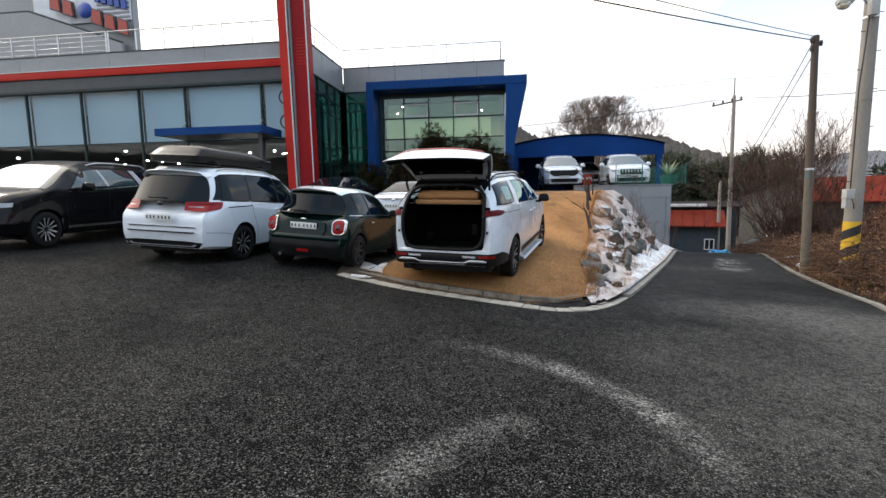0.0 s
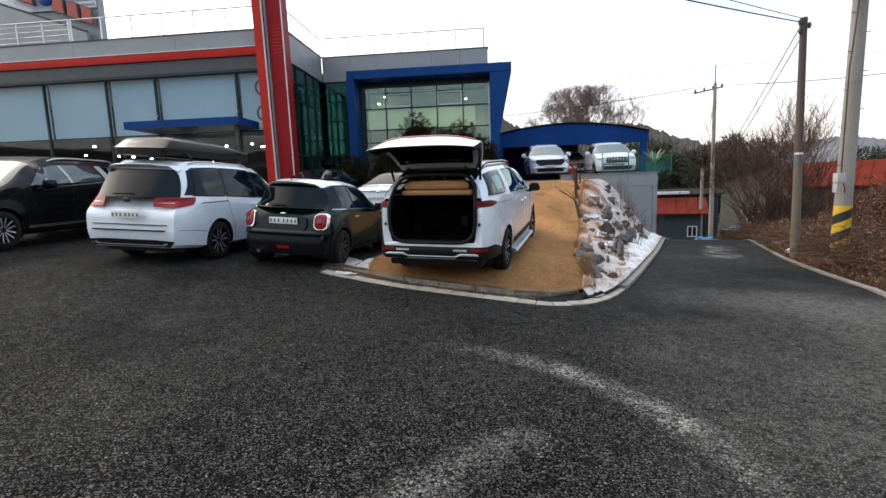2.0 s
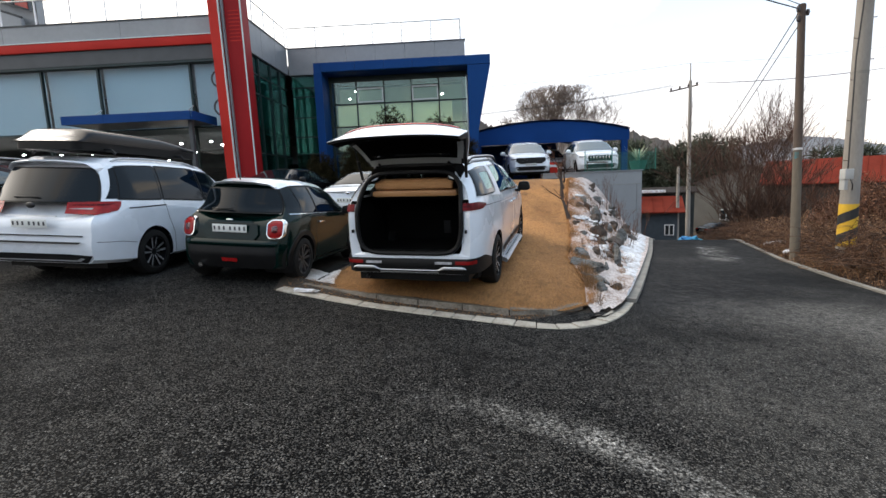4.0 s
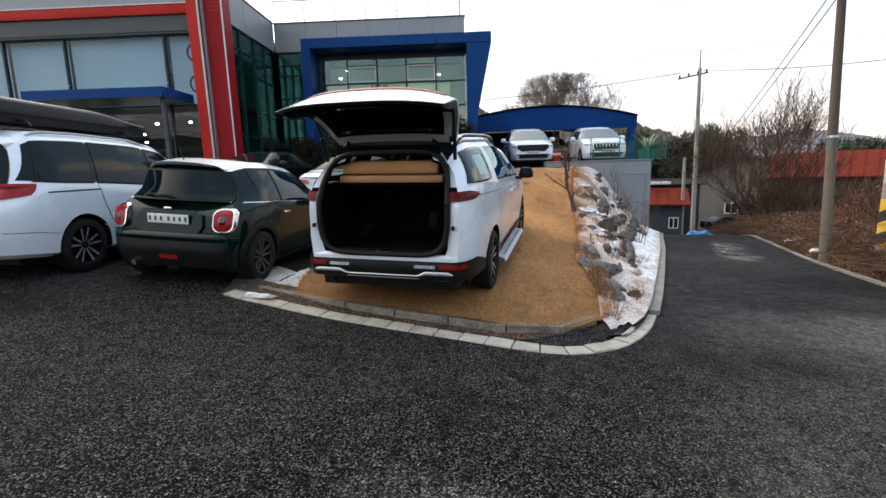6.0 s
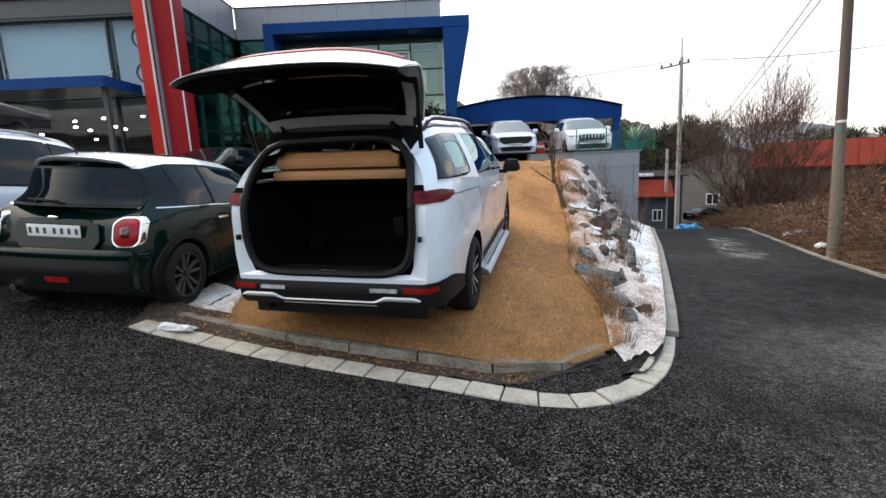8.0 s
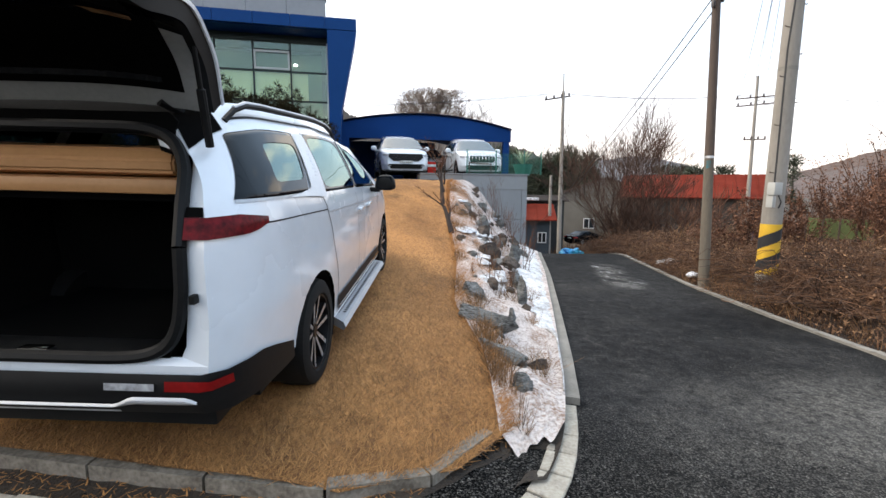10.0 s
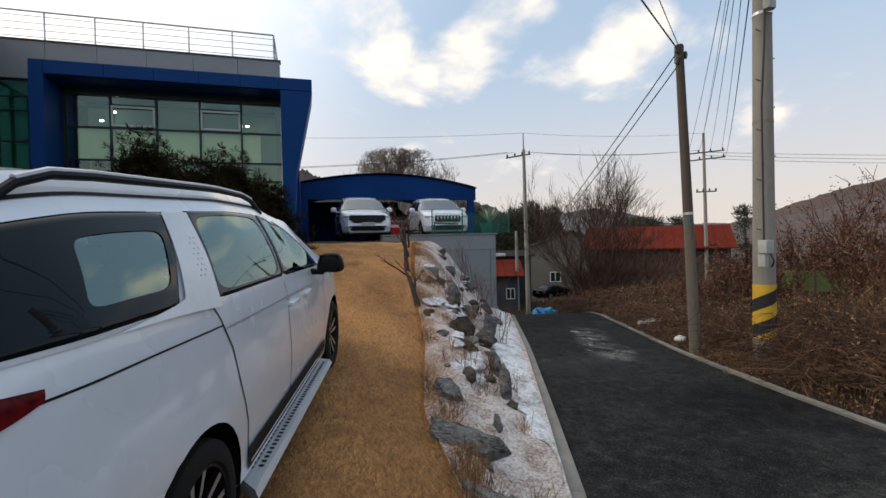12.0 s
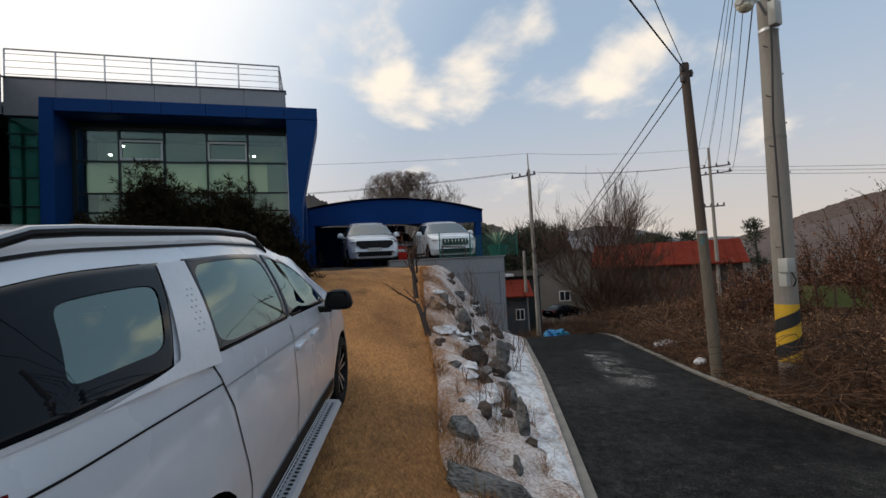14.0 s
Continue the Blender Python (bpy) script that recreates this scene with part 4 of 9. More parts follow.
                    if 14 <= j <= 19 and any(b0 + (t0 - b0) * f + 0.03 < ymid < b1 + (t1 - b1) * f - 0.03 for b0, t0, b1, t1 in cuts):
                        continue
                    bm.faces.new((a[sd][j], b[sd][j], b[sd][j + 1], a[sd][j + 1]))
        for end, hl in ((rows[0], hole), (rows[-1], None)):
            for j in range(m - 1):
                zmid = end[0][j].co.z
                if hl is None or end[0][j + 1].co.z <= hl[0]:
                    bm.faces.new([q for q in (end[0][j], end[0][j + 1], end[1][j + 1], end[1][j]) ][:4] if j < m - 2 else [end[0][j], end[0][j + 1], end[1][j]])
            if hl:
                z0, z1, hw, rc = hl
                ring = []
                top = end[0][-1].co.z
                for sd, sg in ((0, 1), (1, -1)):
                    line = []
                    for j in range(m):
                        co = end[0][j].co
                        if co.z <= z0 + 1e-6 and j + 1 < m and end[0][j + 1].co.z <= z0:
                            continue
                        f = min(1.0, max(0.0, (co.z - z0) / (top - 0.02 - z0)))
                        zi = z0 + 0.02 + (z1 - z0 - 0.02) * f
                        e = max(0.0, (zi - (z1 - rc)) / rc)
                        d = max(0.0, ((z0 + rc * 0.8) - zi) / (rc * 0.8))
                        xi = hw(zi) - rc * 0.55 * (1 - math.sqrt(max(0, 1 - e * e))) - rc * 0.6 * (1 - math.sqrt(max(0, 1 - d * d)))
                        xi = min(xi, co.x * 0.80) if j > m - 8 else xi
                        if j == m - 1:
                            xi = 0.0
                        line.append((end[sd][j], (sg * xi, self.shift(self.rear, zi) + 0.03, zi)))
                    vs = [(o, bm.verts.new(p)) for o, p in line]
                    ring.append(vs)
                    for (o1, i1), (o2, i2) in zip(vs, vs[1:]):
                        if o1 is not o2:
                            bm.faces.new((o1, o2, i2, i1))
                bm.faces.new([ring[0][0][0], ring[1][0][0], ring[1][0][1], ring[0][0][1]])
        bm.faces.ensure_lookup_table()
        for wy, wz in wheels:
            gone = [f for f in bm.faces if abs(f.calc_center_median().x) > 0.45 and math.hypot(f.calc_center_median().y - wy, f.calc_center_median().z - wz) < arch]
            bmesh.ops.delete(bm, geom=gone, context="FACES")
            for q in bm.verts:
                d = math.hypot(q.co.y - wy, q.co.z - wz)
                if q.is_boundary and abs(q.co.x) > 0.45 and d < arch + 0.12 and d > 0.01 and q.co.z > wz - 0.28:
                    s = arch / d
                    q.co.y, q.co.z = wy + (q.co.y - wy) * s, wz + (q.co.z - wz) * s
        loose = [q for q in bm.verts if not q.link_faces]
        bmesh.ops.delete(bm, geom=loose, context="VERTS")
        return bm


def patch(f, n=10, k=6):
    bm = bmesh.new()
    sheet(bm, f, [i / n for i in range(n + 1)], [j / k for j in range(k + 1)])
    return bm


def side_window(sh, body, sg, b0, t0, b1, t1, f0=0.06, f1=0.93, material=None, name="window", label=""):
    """A pane from y b0 to b1 along the belt and t0 to t1 along the roof, in a black surround."""
    def pt(grow, off):
        def f(a, b):
            fb = f0 - grow + (f1 - f0 + 2 * grow) * b
            w = (fb - f0) / (f1 - f0)
            y0, y1 = b0 + (t0 - b0) * w - grow * 0.5, b1 + (t1 - b1) * w + grow * 0.5
            return sh.win(y0 + (y1 - y0) * a, fb, off, sg)
        return f
    frame = part("window_frame", patch(pt(0.045, 0.004)), M_PLASTIC, body, smooth=60)
    pane = part(name, patch(pt(0.0, 0.008)), material or M_CARGLASS, frame, label, smooth=60)
    return frame


def clear_window(sh, body, sg, b0, t0, b1, t1, f0, f1, label, hole=(0.5, 0.5, 0.48, 0.47)):
    """A see-through tinted pane with a black border printed round its edge."""
    def pt(a, b, off):
        fb = f0 + (f1 - f0) * b
        y0, y1 = b0 + (t0 - b0) * b, b1 + (t1 - b1) * b
        return sh.win(y0 + (y1 - y0) * a, fb, off, sg)
    bm = bmesh.new()
    rings = []
    for i in range(64):
        t = 2 * math.pi * i / 64
        c, q = math.cos(t), math.sin(t)
        big = 1 / max(abs(c), abs(q))
        sup = (abs(c) ** 7 + abs(q) ** 7) ** (-1 / 7)
        row = [bm.verts.new(pt(0.5 + 0.525 * c * big, 0.5 + 0.535 * q * big, 0.004))]
        for f in (0.0, 0.2, 0.4, 0.6, 0.8, 1.0):
            ua, ub = 0.5 + 0.5 * c * big, 0.5 + 0.5 * q * big
            row.append(bm.verts.new(pt(ua + (hole[0] + hole[2] * c * sup - ua) * f, ub + (hole[1] + hole[3] * q * sup - ub) * f, 0.012)))
        rings.append(row)
    for i in range(64):
        a, b = rings[i], rings[(i + 1) % 64]
        for k in range(6):
            bm.faces.new((a[k], b[k], b[k + 1], a[k + 1]))
    frame = part("window_frame", bm, M_CARGLASS, body, "black printed glass border", smooth=60)
    pane = part("window", patch(lambda a, b: pt(a, b, 0.008), 12, 8), G_TINT, frame, label, smooth=60)
    pane.visible_shadow = False
    return frame


M_REFLECT = mat("reflector_red", (0.22, 0.008, 0.008), (0.12, 0.005, 0.005), rough=0.3, spec=0.15)
G_TINT = glass("tinted_window_glass", (0.42, 0.52, 0.50), 0.01, 0.5, 0.22, (0.72, 0.92, 0.86))
CUTS = [(-0.98, -0.84, -0.08, 0.20), (0.26, 0.43, 1.27, 1.38), (1.34, 1.46, 2.42, 1.90)]


def strip(sh, body, name, pts, w, off, material, sg=1, label=""):
    """A thin band on the side skin through (y, z) points."""
    bm = bmesh.new()
    prev = None
    fine = []
    for (y0, z0), (y1, z1) in zip(pts, pts[1:]):
        n = max(1, round(math.hypot(y1 - y0, z1 - z0) / 0.04))
        fine += [(y0 + (y1 - y0) * k / n, z0 + (z1 - z0) * k / n) for k in range(n)]
    pts = fine + [pts[-1]]
    for i, (y, z) in enumerate(pts):
        a, b = pts[max(0, i - 1)], pts[min(len(pts) - 1, i + 1)]
        d = Vector((b[0] - a[0], b[1] - a[1])).normalized()
        nx, nz = -d.y * w / 2, d.x * w / 2
        cur = [bm.verts.new(sh.side(y + nx, z + nz, off, sg)), bm.verts.new(sh.side(y - nx, z - nz, off, sg))]
        if prev:
            bm.faces.new((prev[0], cur[0], cur[1], prev[1]))
        prev = cur
    return part(name, bm, material, body, label, smooth=60)


WHEELS = {}


def wheel(parent, x, y, R, spokes=7, bright=M_ALLOY, dark=M_DARKALLOY, width=0.235, rim=0.70, two_tone=False):
    key = (round(R, 3), spokes, bright.name, two_tone)
    if key not in WHEELS:
        h = width / 2
        prof = [(R * rim, h * 0.85), (R * (rim + 0.03), h), (R * 0.9, h), (R * 0.975, h * 0.86), (R, h * 0.55), (R, -h * 0.55), (R * 0.975, -h * 0.86), (R * 0.9, -h), (R * rim, -h)]
        bt = bmesh.new()
        N = 40
        rings = [[bt.verts.new((d, r * math.cos(6.28318 * k / N), r * math.sin(6.28318 * k / N))) for r, d in prof] for k in range(N)]
        for k in range(N):
            for j in range(len(prof) - 1):
                bt.faces.new((rings[k][j], rings[(k + 1) % N][j], rings[(k + 1) % N][j + 1], rings[k][j + 1]))
        tyre = finish(bt, "tyre", 40)
        br = bmesh.new()
        ri = R * rim
        # barrel and back plate
        a = [[br.verts.new((d, r * math.cos(6.28318 * k / N), r * math.sin(6.28318 * k / N))) for r, d in ((ri, h * 0.9), (ri * 0.95, h * 0.86), (ri * 0.92, h * 0.1), (0.02, h * 0.05))] for k in range(N)]
        for k in range(N):
            for j in range(3):
                br.faces.new((a[k][j], a[(k + 1) % N][j], a[(k + 1) % N][j + 1], a[k][j + 1]))
        back = finish(br, "rim", 40)
        bs = bmesh.new()
        for s in range(spokes):
            for dl in (-0.17, 0.17):
                ang = 6.28318 * s / spokes
                m = Matrix.Rotation(ang, 4, "X")
                w0, w1 = ri * 0.05, ri * 0.075
                pts = [(-w0 + dl * ri * 0.35, ri * 0.14), (w0 + dl * ri * 0.35, ri * 0.14), (w1 + dl * ri * 1.35, ri * 0.955), (-w1 + dl * ri * 1.35, ri * 0.955)]
                lo = [bs.verts.new(m @ Vector((h * 0.48, p, q))) for p, q in pts]
                hi = [bs.verts.new(m @ Vector((h * (0.62 if i < 2 else 0.82), p, q))) for i, (p, q) in enumerate(pts)]
                bs.faces.new(hi)
                for i in range(4):
                    bs.faces.new((lo[i], lo[(i + 1) % 4], hi[(i + 1) % 4], hi[i]))
        b2 = [[bs.verts.new((d, r * math.cos(6.28318 * k / 30), r * math.sin(6.28318 * k / 30))) for r, d in ((ri * 1.0, h * 0.9), (ri * 0.955, h * 0.9), (ri * 0.95, h * 0.8))] for k in range(30)]
        for k in range(30):
            for j in range(2):
                bs.faces.new((b2[k][j], b2[(k + 1) % 30][j], b2[(k + 1) % 30][j + 1], b2[k][j + 1]))
        sp = finish(bs, "spokes", 30)
        bh = bmesh.new()
        tube(bh, [(h * 0.3, 0, 0), (h * 0.66, 0, 0)], [ri * 0.17, ri * 0.13], 14)
        hub = finish(bh, "hub_cap", 30)
        bf = bmesh.new()
        for s in range(spokes):
            for dl in (-0.17, 0.17):
                m = Matrix.Rotation(6.28318 * s / spokes, 4, "X")
                w0, w1 = ri * 0.042, ri * 0.064
                pts = [(-w0 + dl * ri * 0.42, ri * 0.20, 0.645), (w0 + dl * ri * 0.42, ri * 0.20, 0.645), (w1 + dl * ri * 1.33, ri * 0.94, 0.835), (-w1 + dl * ri * 1.33, ri * 0.94, 0.835)]
                bf.faces.new([bf.verts.new(m @ Vector((h * d, p, q))) for p, q, d in pts])
        face = finish(bf, "spoke_face", 30)
        for me, mt in ((tyre, M_RUBBER), (back, dark), (sp, dark if two_tone else bright), (hub, dark), (face, bright)):
            me.materials.append(mt)
        WHEELS[key] = (tyre, back, sp, hub, face)
    tyre, back, sp, hub, face = WHEELS[key]
    t = new("wheel", tyre)
    t.parent = parent
    t.matrix_basis = pose(x, y, R, 0, 0, 0 if x > 0 else 180)
    for nm, me in (("rim", back), ("spokes", sp), ("hub_cap", hub)) + ((("spoke_face", face),) if two_tone else ()):
        o = new(nm, me)
        o.parent = t
    return t


def arch_liner(body, x, y, R, arch):
    bm = bmesh.new()
    sg = 1 if x > 0 else -1
    n = 18
    for r0, r1, x0, x1 in ((arch * 1.01, arch * 1.01, abs(x) - 0.02, abs(x) - 0.45), (arch * 1.01, 0.02, abs(x) - 0.45, abs(x) - 0.45)):
        a = [(bm.verts.new((sg * x0, y + r0 * math.cos(t), R + r0 * math.sin(t))), bm.verts.new((sg * x1, y + r1 * math.cos(t), R + r1 * math.sin(t)))) for t in [-0.45 + (math.pi + 0.9) * i / n for i in range(n + 1)]]
        for p, q in zip(a, a[1:]):
            bm.faces.new((p[0], q[0], q[1], p[1]))
    return part("wheel_arch", bm, M_PLASTIC, body)


def arch_lip(sh, body, sg, y, R, arch, w=0.055, off=0.012, material=None):
    bm = bmesh.new()
    prev = None
    n = 22
    for i in range(n + 1):
        t = -0.28 + (math.pi + 0.56) * i / n
        row = []
        for r, o in ((arch - 0.015, -0.03), (arch - 0.012, off), (arch + w, off), (arch + w + 0.006, -0.005)):
            yy, zz = y + r * math.cos(t), R + r * math.sin(t)
            yy = min(max(yy, sh.rear + 0.02), sh.front - 0.02)
            row.append(bm.verts.new(sh.side(yy, zz, o, sg)))
        if prev:
            for j in range(3):
                bm.faces.new((prev[j], row[j], row[j + 1], prev[j + 1]))
        prev = row
    return part("arch_trim", bm, material or M_PLASTIC, body, smooth=60)


def mirror(sh, body, sg, y, z, paint, s=1.0):
    x = sh.side_x(y, z - 0.05)
    bm = bmesh.new()
    bmesh.ops.create_uvsphere(bm, u_segments=18, v_segments=12, radius=1.0)
    for q in bm.verts:
        q.co = Vector(tuple(math.copysign(abs(c) ** 0.62, c) for c in q.co))
        back = 0.55 if q.co.y < 0 else 1.0
        q.co = Vector((x + 0.06 + 0.10 * s + q.co.x * (0.11 - 0.02 * q.co.z) * s, y - 0.01 + q.co.y * 0.10 * back, z + 0.055 * s + q.co.z * 0.085 * s))
    box(bm, x - 0.02, x + 0.10, y - 0.02, y + 0.05, z - 0.05, z + 0.0, bevel=0.012)
    if sg < 0:
        bmesh.ops.scale(bm, vec=(-1, 1, 1), verts=bm.verts)
    mr = part("side_mirror", bm, paint, body, "side mirror")
    b2 = newbox(x + 0.075, x + 0.055 + 0.18 * s, y - 0.058, y - 0.05, z - 0.015, z + 0.125 * s)
    if sg < 0:
        bmesh.ops.scale(b2, vec=(-1, 1, 1), verts=b2.verts)
    part("mirror_glass", b2, M_CARGLASS, mr)
    return mr


def plate(body, x, y, z, tilt=0.0, face=-1, chars=7):
    """A number plate with plain bars instead of its writing. face: -1 looks back, 1 ahead."""
    w, h = 0.26, 0.055
    bm = newbox(-w, w, -0.006, 0.006, -h, h, bevel=0.003)
    p = part("number_plate", bm, M_PLATE, body, "white number plate with dark bars")
    p.matrix_basis = pose(x, y, z, tilt, 0, 0 if face < 0 else 180)
    for i in range(chars):
        a = -0.215 + 0.43 * i / (chars - 1) + (0.012 if i > 2 else -0.012)
        part("plate_bar", newbox(a - 0.014, a + 0.014, -0.0085, -0.005, -0.027, 0.027), M_PLATEBAR, p, smooth=None)
    return p


def rounded(w, h, r, n=5):
    """A rounded rectangle as a list of points, centred."""
    out = []
    for cx, cy, a0 in ((w - r, h - r, 0), (-w + r, h - r, 90), (-w + r, -h + r, 180), (w - r, -h + r, 270)):
        for i in range(n + 1):
            t = radians(a0 + 90 * i / n)
            out.append((cx + r * math.cos(t), cy + r * math.sin(t)))
    return out


def on_rear(sh, f, y_in=0.0):
    """Points (x, z) laid on the flat tail."""
    return lambda x, z, off=0.0: (x, sh.shift(sh.rear, z) - off + y_in * abs(x) ** 2.2, z)


def rear_panel(sh, body, name, poly, off, material, label="", curve=0.0, thick=0.02):
    """A shaped piece on the tail: poly in (x, z)."""
    g = on_rear(sh, None, 0.0)
    bm = bmesh.new()
    hi = [bm.verts.new(g(x, z, off)) for x, z in poly]
    lo = [bm.verts.new(g(x, z, off - thick)) for x, z in poly]
    bm.faces.new(hi)
    for i in range(len(poly)):
        j = (i + 1) % len(poly)
        bm.faces.new((hi[i], lo[i], lo[j], hi[j]))
    return part(name, bm, material, body, label, smooth=30)


def top_glass(sh, body, name, y0, y1, q=0.93, off=0.008, label="", material=None):
    fr = part("glass_surround", patch(lambda a, b: sh.upper(y0 - 0.03 + (y1 - y0 + 0.06) * b, (-1 + 2 * a) * (q + 0.05), off * 0.5), 16, 8), M_PLASTIC, body, smooth=60)
    return part(name, patch(lambda a, b: sh.upper(y0 + (y1 - y0) * b, (-1 + 2 * a) * q, off), 16, 8), material or M_CARGLASS, fr, label, smooth=60)


def roof_rail(sh, body, sg, y0, y1, q=0.86, h=0.05, material=M_SILVER, cap=None):
    pts = []
    for i in range(13):
        f = i / 12
        p = Vector(sh.upper(y0 + (y1 - y0) * f, sg * q))
        p.z += h * min(1, 6 * f, 6 * (1 - f)) ** 0.5 - 0.004
        pts.append(p)
    bm = bmesh.new()
    tube(bm, pts, 0.017, 8)
    rail = part("roof_rail", bm, material, body, "roof rail")
    if cap:
        bm = bmesh.new()
        tube(bm, [p + Vector((0, 0, 0.014)) for p in pts[1:-1]], 0.012, 8)
        part("rail_cap", bm, cap, rail, "bright silver cap")
    return rail


def handle(sh, body, sg, y, z, material):
    x = sh.side_x(y, z)
    bm = newbox(x - 0.004, x + 0.028, y - 0.10, y + 0.10, z - 0.014, z + 0.014, bevel=0.009)
    if sg < 0:
        bmesh.ops.scale(bm, vec=(-1, 1, 1), verts=bm.verts)
    return part("door_handle", bm, material, body, "door handle")


def place_car(a, b, heading, z, fwd, across):
    """The pose of a car by its rear axle, heading to the right of +y, and the slopes along and across it."""
    return Matrix.Translation((a, b, z)) @ Matrix.Rotation(-radians(heading), 4, "Z") @ Matrix.Rotation(math.atan(fwd), 4, "X") @ Matrix.Rotation(-math.atan(across), 4, "Y")


# white people carrier with its tailgate up
VAN_SHAPE = dict(
    top=[(-1.13, 1.715), (-1.05, 1.785), (-0.85, 1.84), (-0.2, 1.88), (0.9, 1.875), (1.6, 1.84), (2.05, 1.725), (3.05, 1.20), (3.7, 1.08), (3.95, 0.97), (4.02, 0.80)],
    belt=[(-1.13, 1.365), (-0.1, 1.335), (0.3, 1.303), (1.27, 1.263), (2.4, 1.20), (3.1, 1.09), (4.02, 0.76)],
    low=[(-1.13, 0.40), (-0.55, 0.40), (0.3, 0.27), (0.5, 0.25), (3.4, 0.25), (4.02, 0.27)],
    wide=[(-1.13, 0.795), (-1.10, 0.84), (-1.03, 0.885), (-0.88, 0.935), (-0.6, 0.97), (0.3, 0.9975), (3.2, 0.99), (3.6, 0.95), (3.9, 0.84), (4.02, 0.72)],
    roofw=[(-1.13, 0.64), (-0.6, 0.70), (0.8, 0.74), (2.0, 0.70), (3.2, 0.80), (4.02, 0.7)],
    lean=[(0.3, 0.05), (0.60, 0.0), (1.15, 0.02), (1.30, 0.07), (1.75, 0.36)], nose_lean=[(0.2, 0.06), (0.5, 0.0), (0.95, 0.12)], crown=0.17, flat=0.85)
VAN = Shell(-1.13, 4.02, **VAN_SHAPE)
VZ0, VZ1 = 0.65, 1.70
van = thing("minivan", place_car(0.544, 9.609, 19.98, 0.262, 0.072, -0.018), "white minivan with its tailgate raised, on the straw ramp", "minivan")


def build_van(sh, body):
    R, arch = 0.365, 0.425
    hole = (VZ0, VZ1, lerp_curve([(0.6, 0.68), (1.0, 0.715), (1.25, 0.715), (1.5, 0.68), (1.7, 0.625)]), 0.10)
    shell = part("body", sh.skin([(0, R), (3.09, R)], arch, hole, cuts=CUTS), M_WHITE, body, "gloss white bodywork", smooth=32)
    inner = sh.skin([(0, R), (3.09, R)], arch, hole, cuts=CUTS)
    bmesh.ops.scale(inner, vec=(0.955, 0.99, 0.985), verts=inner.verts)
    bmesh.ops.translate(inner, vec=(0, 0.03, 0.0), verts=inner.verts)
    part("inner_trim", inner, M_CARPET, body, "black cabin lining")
    for sx in (-0.40, 0.40):
        seat = part("seat", newbox(sx - 0.26, sx + 0.26, 0.10, 0.62, 0.70, 0.92, bevel=0.06), M_SEAT, body, "dark grey seat")
        part("backrest", newbox(sx - 0.25, sx + 0.25, 0.02, 0.16, 0.85, 1.40, bevel=0.06), M_SEAT, seat)
        part("headrest", newbox(sx - 0.13, sx + 0.13, 0.03, 0.13, 1.42, 1.58, bevel=0.045), M_SEAT, seat)
    # load space
    hw = hole[2]
    bm = bmesh.new()
    secs = []
    for yy in (0.02, 2.3):
        line = []
        for sg in (1, -1):
            zs = [VZ0 + 0.02 + (VZ1 - VZ0 - 0.03) * i / 8 for i in range(9)]
            line += [(sg * (hw(z) - 0.02 if 0.7 < z < 1.5 else hw(z) - 0.07), sh.shift(sh.rear, z) + yy, z) for z in (zs if sg > 0 else reversed(zs))]
        secs.append([bm.verts.new(p) for p in line])
    n = len(secs[0])
    for i in range(n):
        p, q = secs[0][i].co, secs[0][(i + 1) % n].co
        if p.z < 1.36 and q.z < 1.36:
            bm.faces.new((secs[0][i], secs[0][(i + 1) % n], secs[1][(i + 1) % n], secs[1][i]))
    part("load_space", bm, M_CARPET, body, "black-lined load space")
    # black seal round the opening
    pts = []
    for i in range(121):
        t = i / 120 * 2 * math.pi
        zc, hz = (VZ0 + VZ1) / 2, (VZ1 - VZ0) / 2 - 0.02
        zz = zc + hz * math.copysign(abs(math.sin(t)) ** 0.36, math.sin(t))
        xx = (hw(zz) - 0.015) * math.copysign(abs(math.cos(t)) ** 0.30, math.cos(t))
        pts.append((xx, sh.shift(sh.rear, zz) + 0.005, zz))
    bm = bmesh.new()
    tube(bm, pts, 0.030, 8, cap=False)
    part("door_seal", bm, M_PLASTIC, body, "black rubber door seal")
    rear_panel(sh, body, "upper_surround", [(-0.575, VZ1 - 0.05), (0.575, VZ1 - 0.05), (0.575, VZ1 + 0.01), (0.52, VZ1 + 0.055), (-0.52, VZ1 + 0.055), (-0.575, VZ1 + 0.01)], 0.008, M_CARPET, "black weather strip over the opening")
    # black patch over the white roof channel paints the raised gate's shade
    part("hinge_channel", patch(lambda a, b: sh.upper(sh.rear + 0.005 + 0.30 * a, (-1 + 2 * b) * 0.97, 0.007), 8, 20), M_CARPET, body, "shade under the raised tailgate, painted black on the roof", smooth=60)
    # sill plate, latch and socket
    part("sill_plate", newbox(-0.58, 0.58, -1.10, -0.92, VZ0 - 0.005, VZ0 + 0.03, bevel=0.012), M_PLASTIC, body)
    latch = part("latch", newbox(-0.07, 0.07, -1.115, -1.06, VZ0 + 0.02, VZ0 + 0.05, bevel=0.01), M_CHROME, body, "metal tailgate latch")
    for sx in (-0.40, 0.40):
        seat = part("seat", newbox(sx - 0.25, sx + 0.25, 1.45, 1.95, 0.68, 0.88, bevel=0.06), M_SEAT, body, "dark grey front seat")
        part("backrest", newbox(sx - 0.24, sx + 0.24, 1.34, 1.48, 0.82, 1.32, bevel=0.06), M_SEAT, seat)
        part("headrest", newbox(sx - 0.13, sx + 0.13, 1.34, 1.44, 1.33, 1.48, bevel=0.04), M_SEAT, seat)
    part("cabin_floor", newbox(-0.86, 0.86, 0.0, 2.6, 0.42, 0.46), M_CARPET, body)
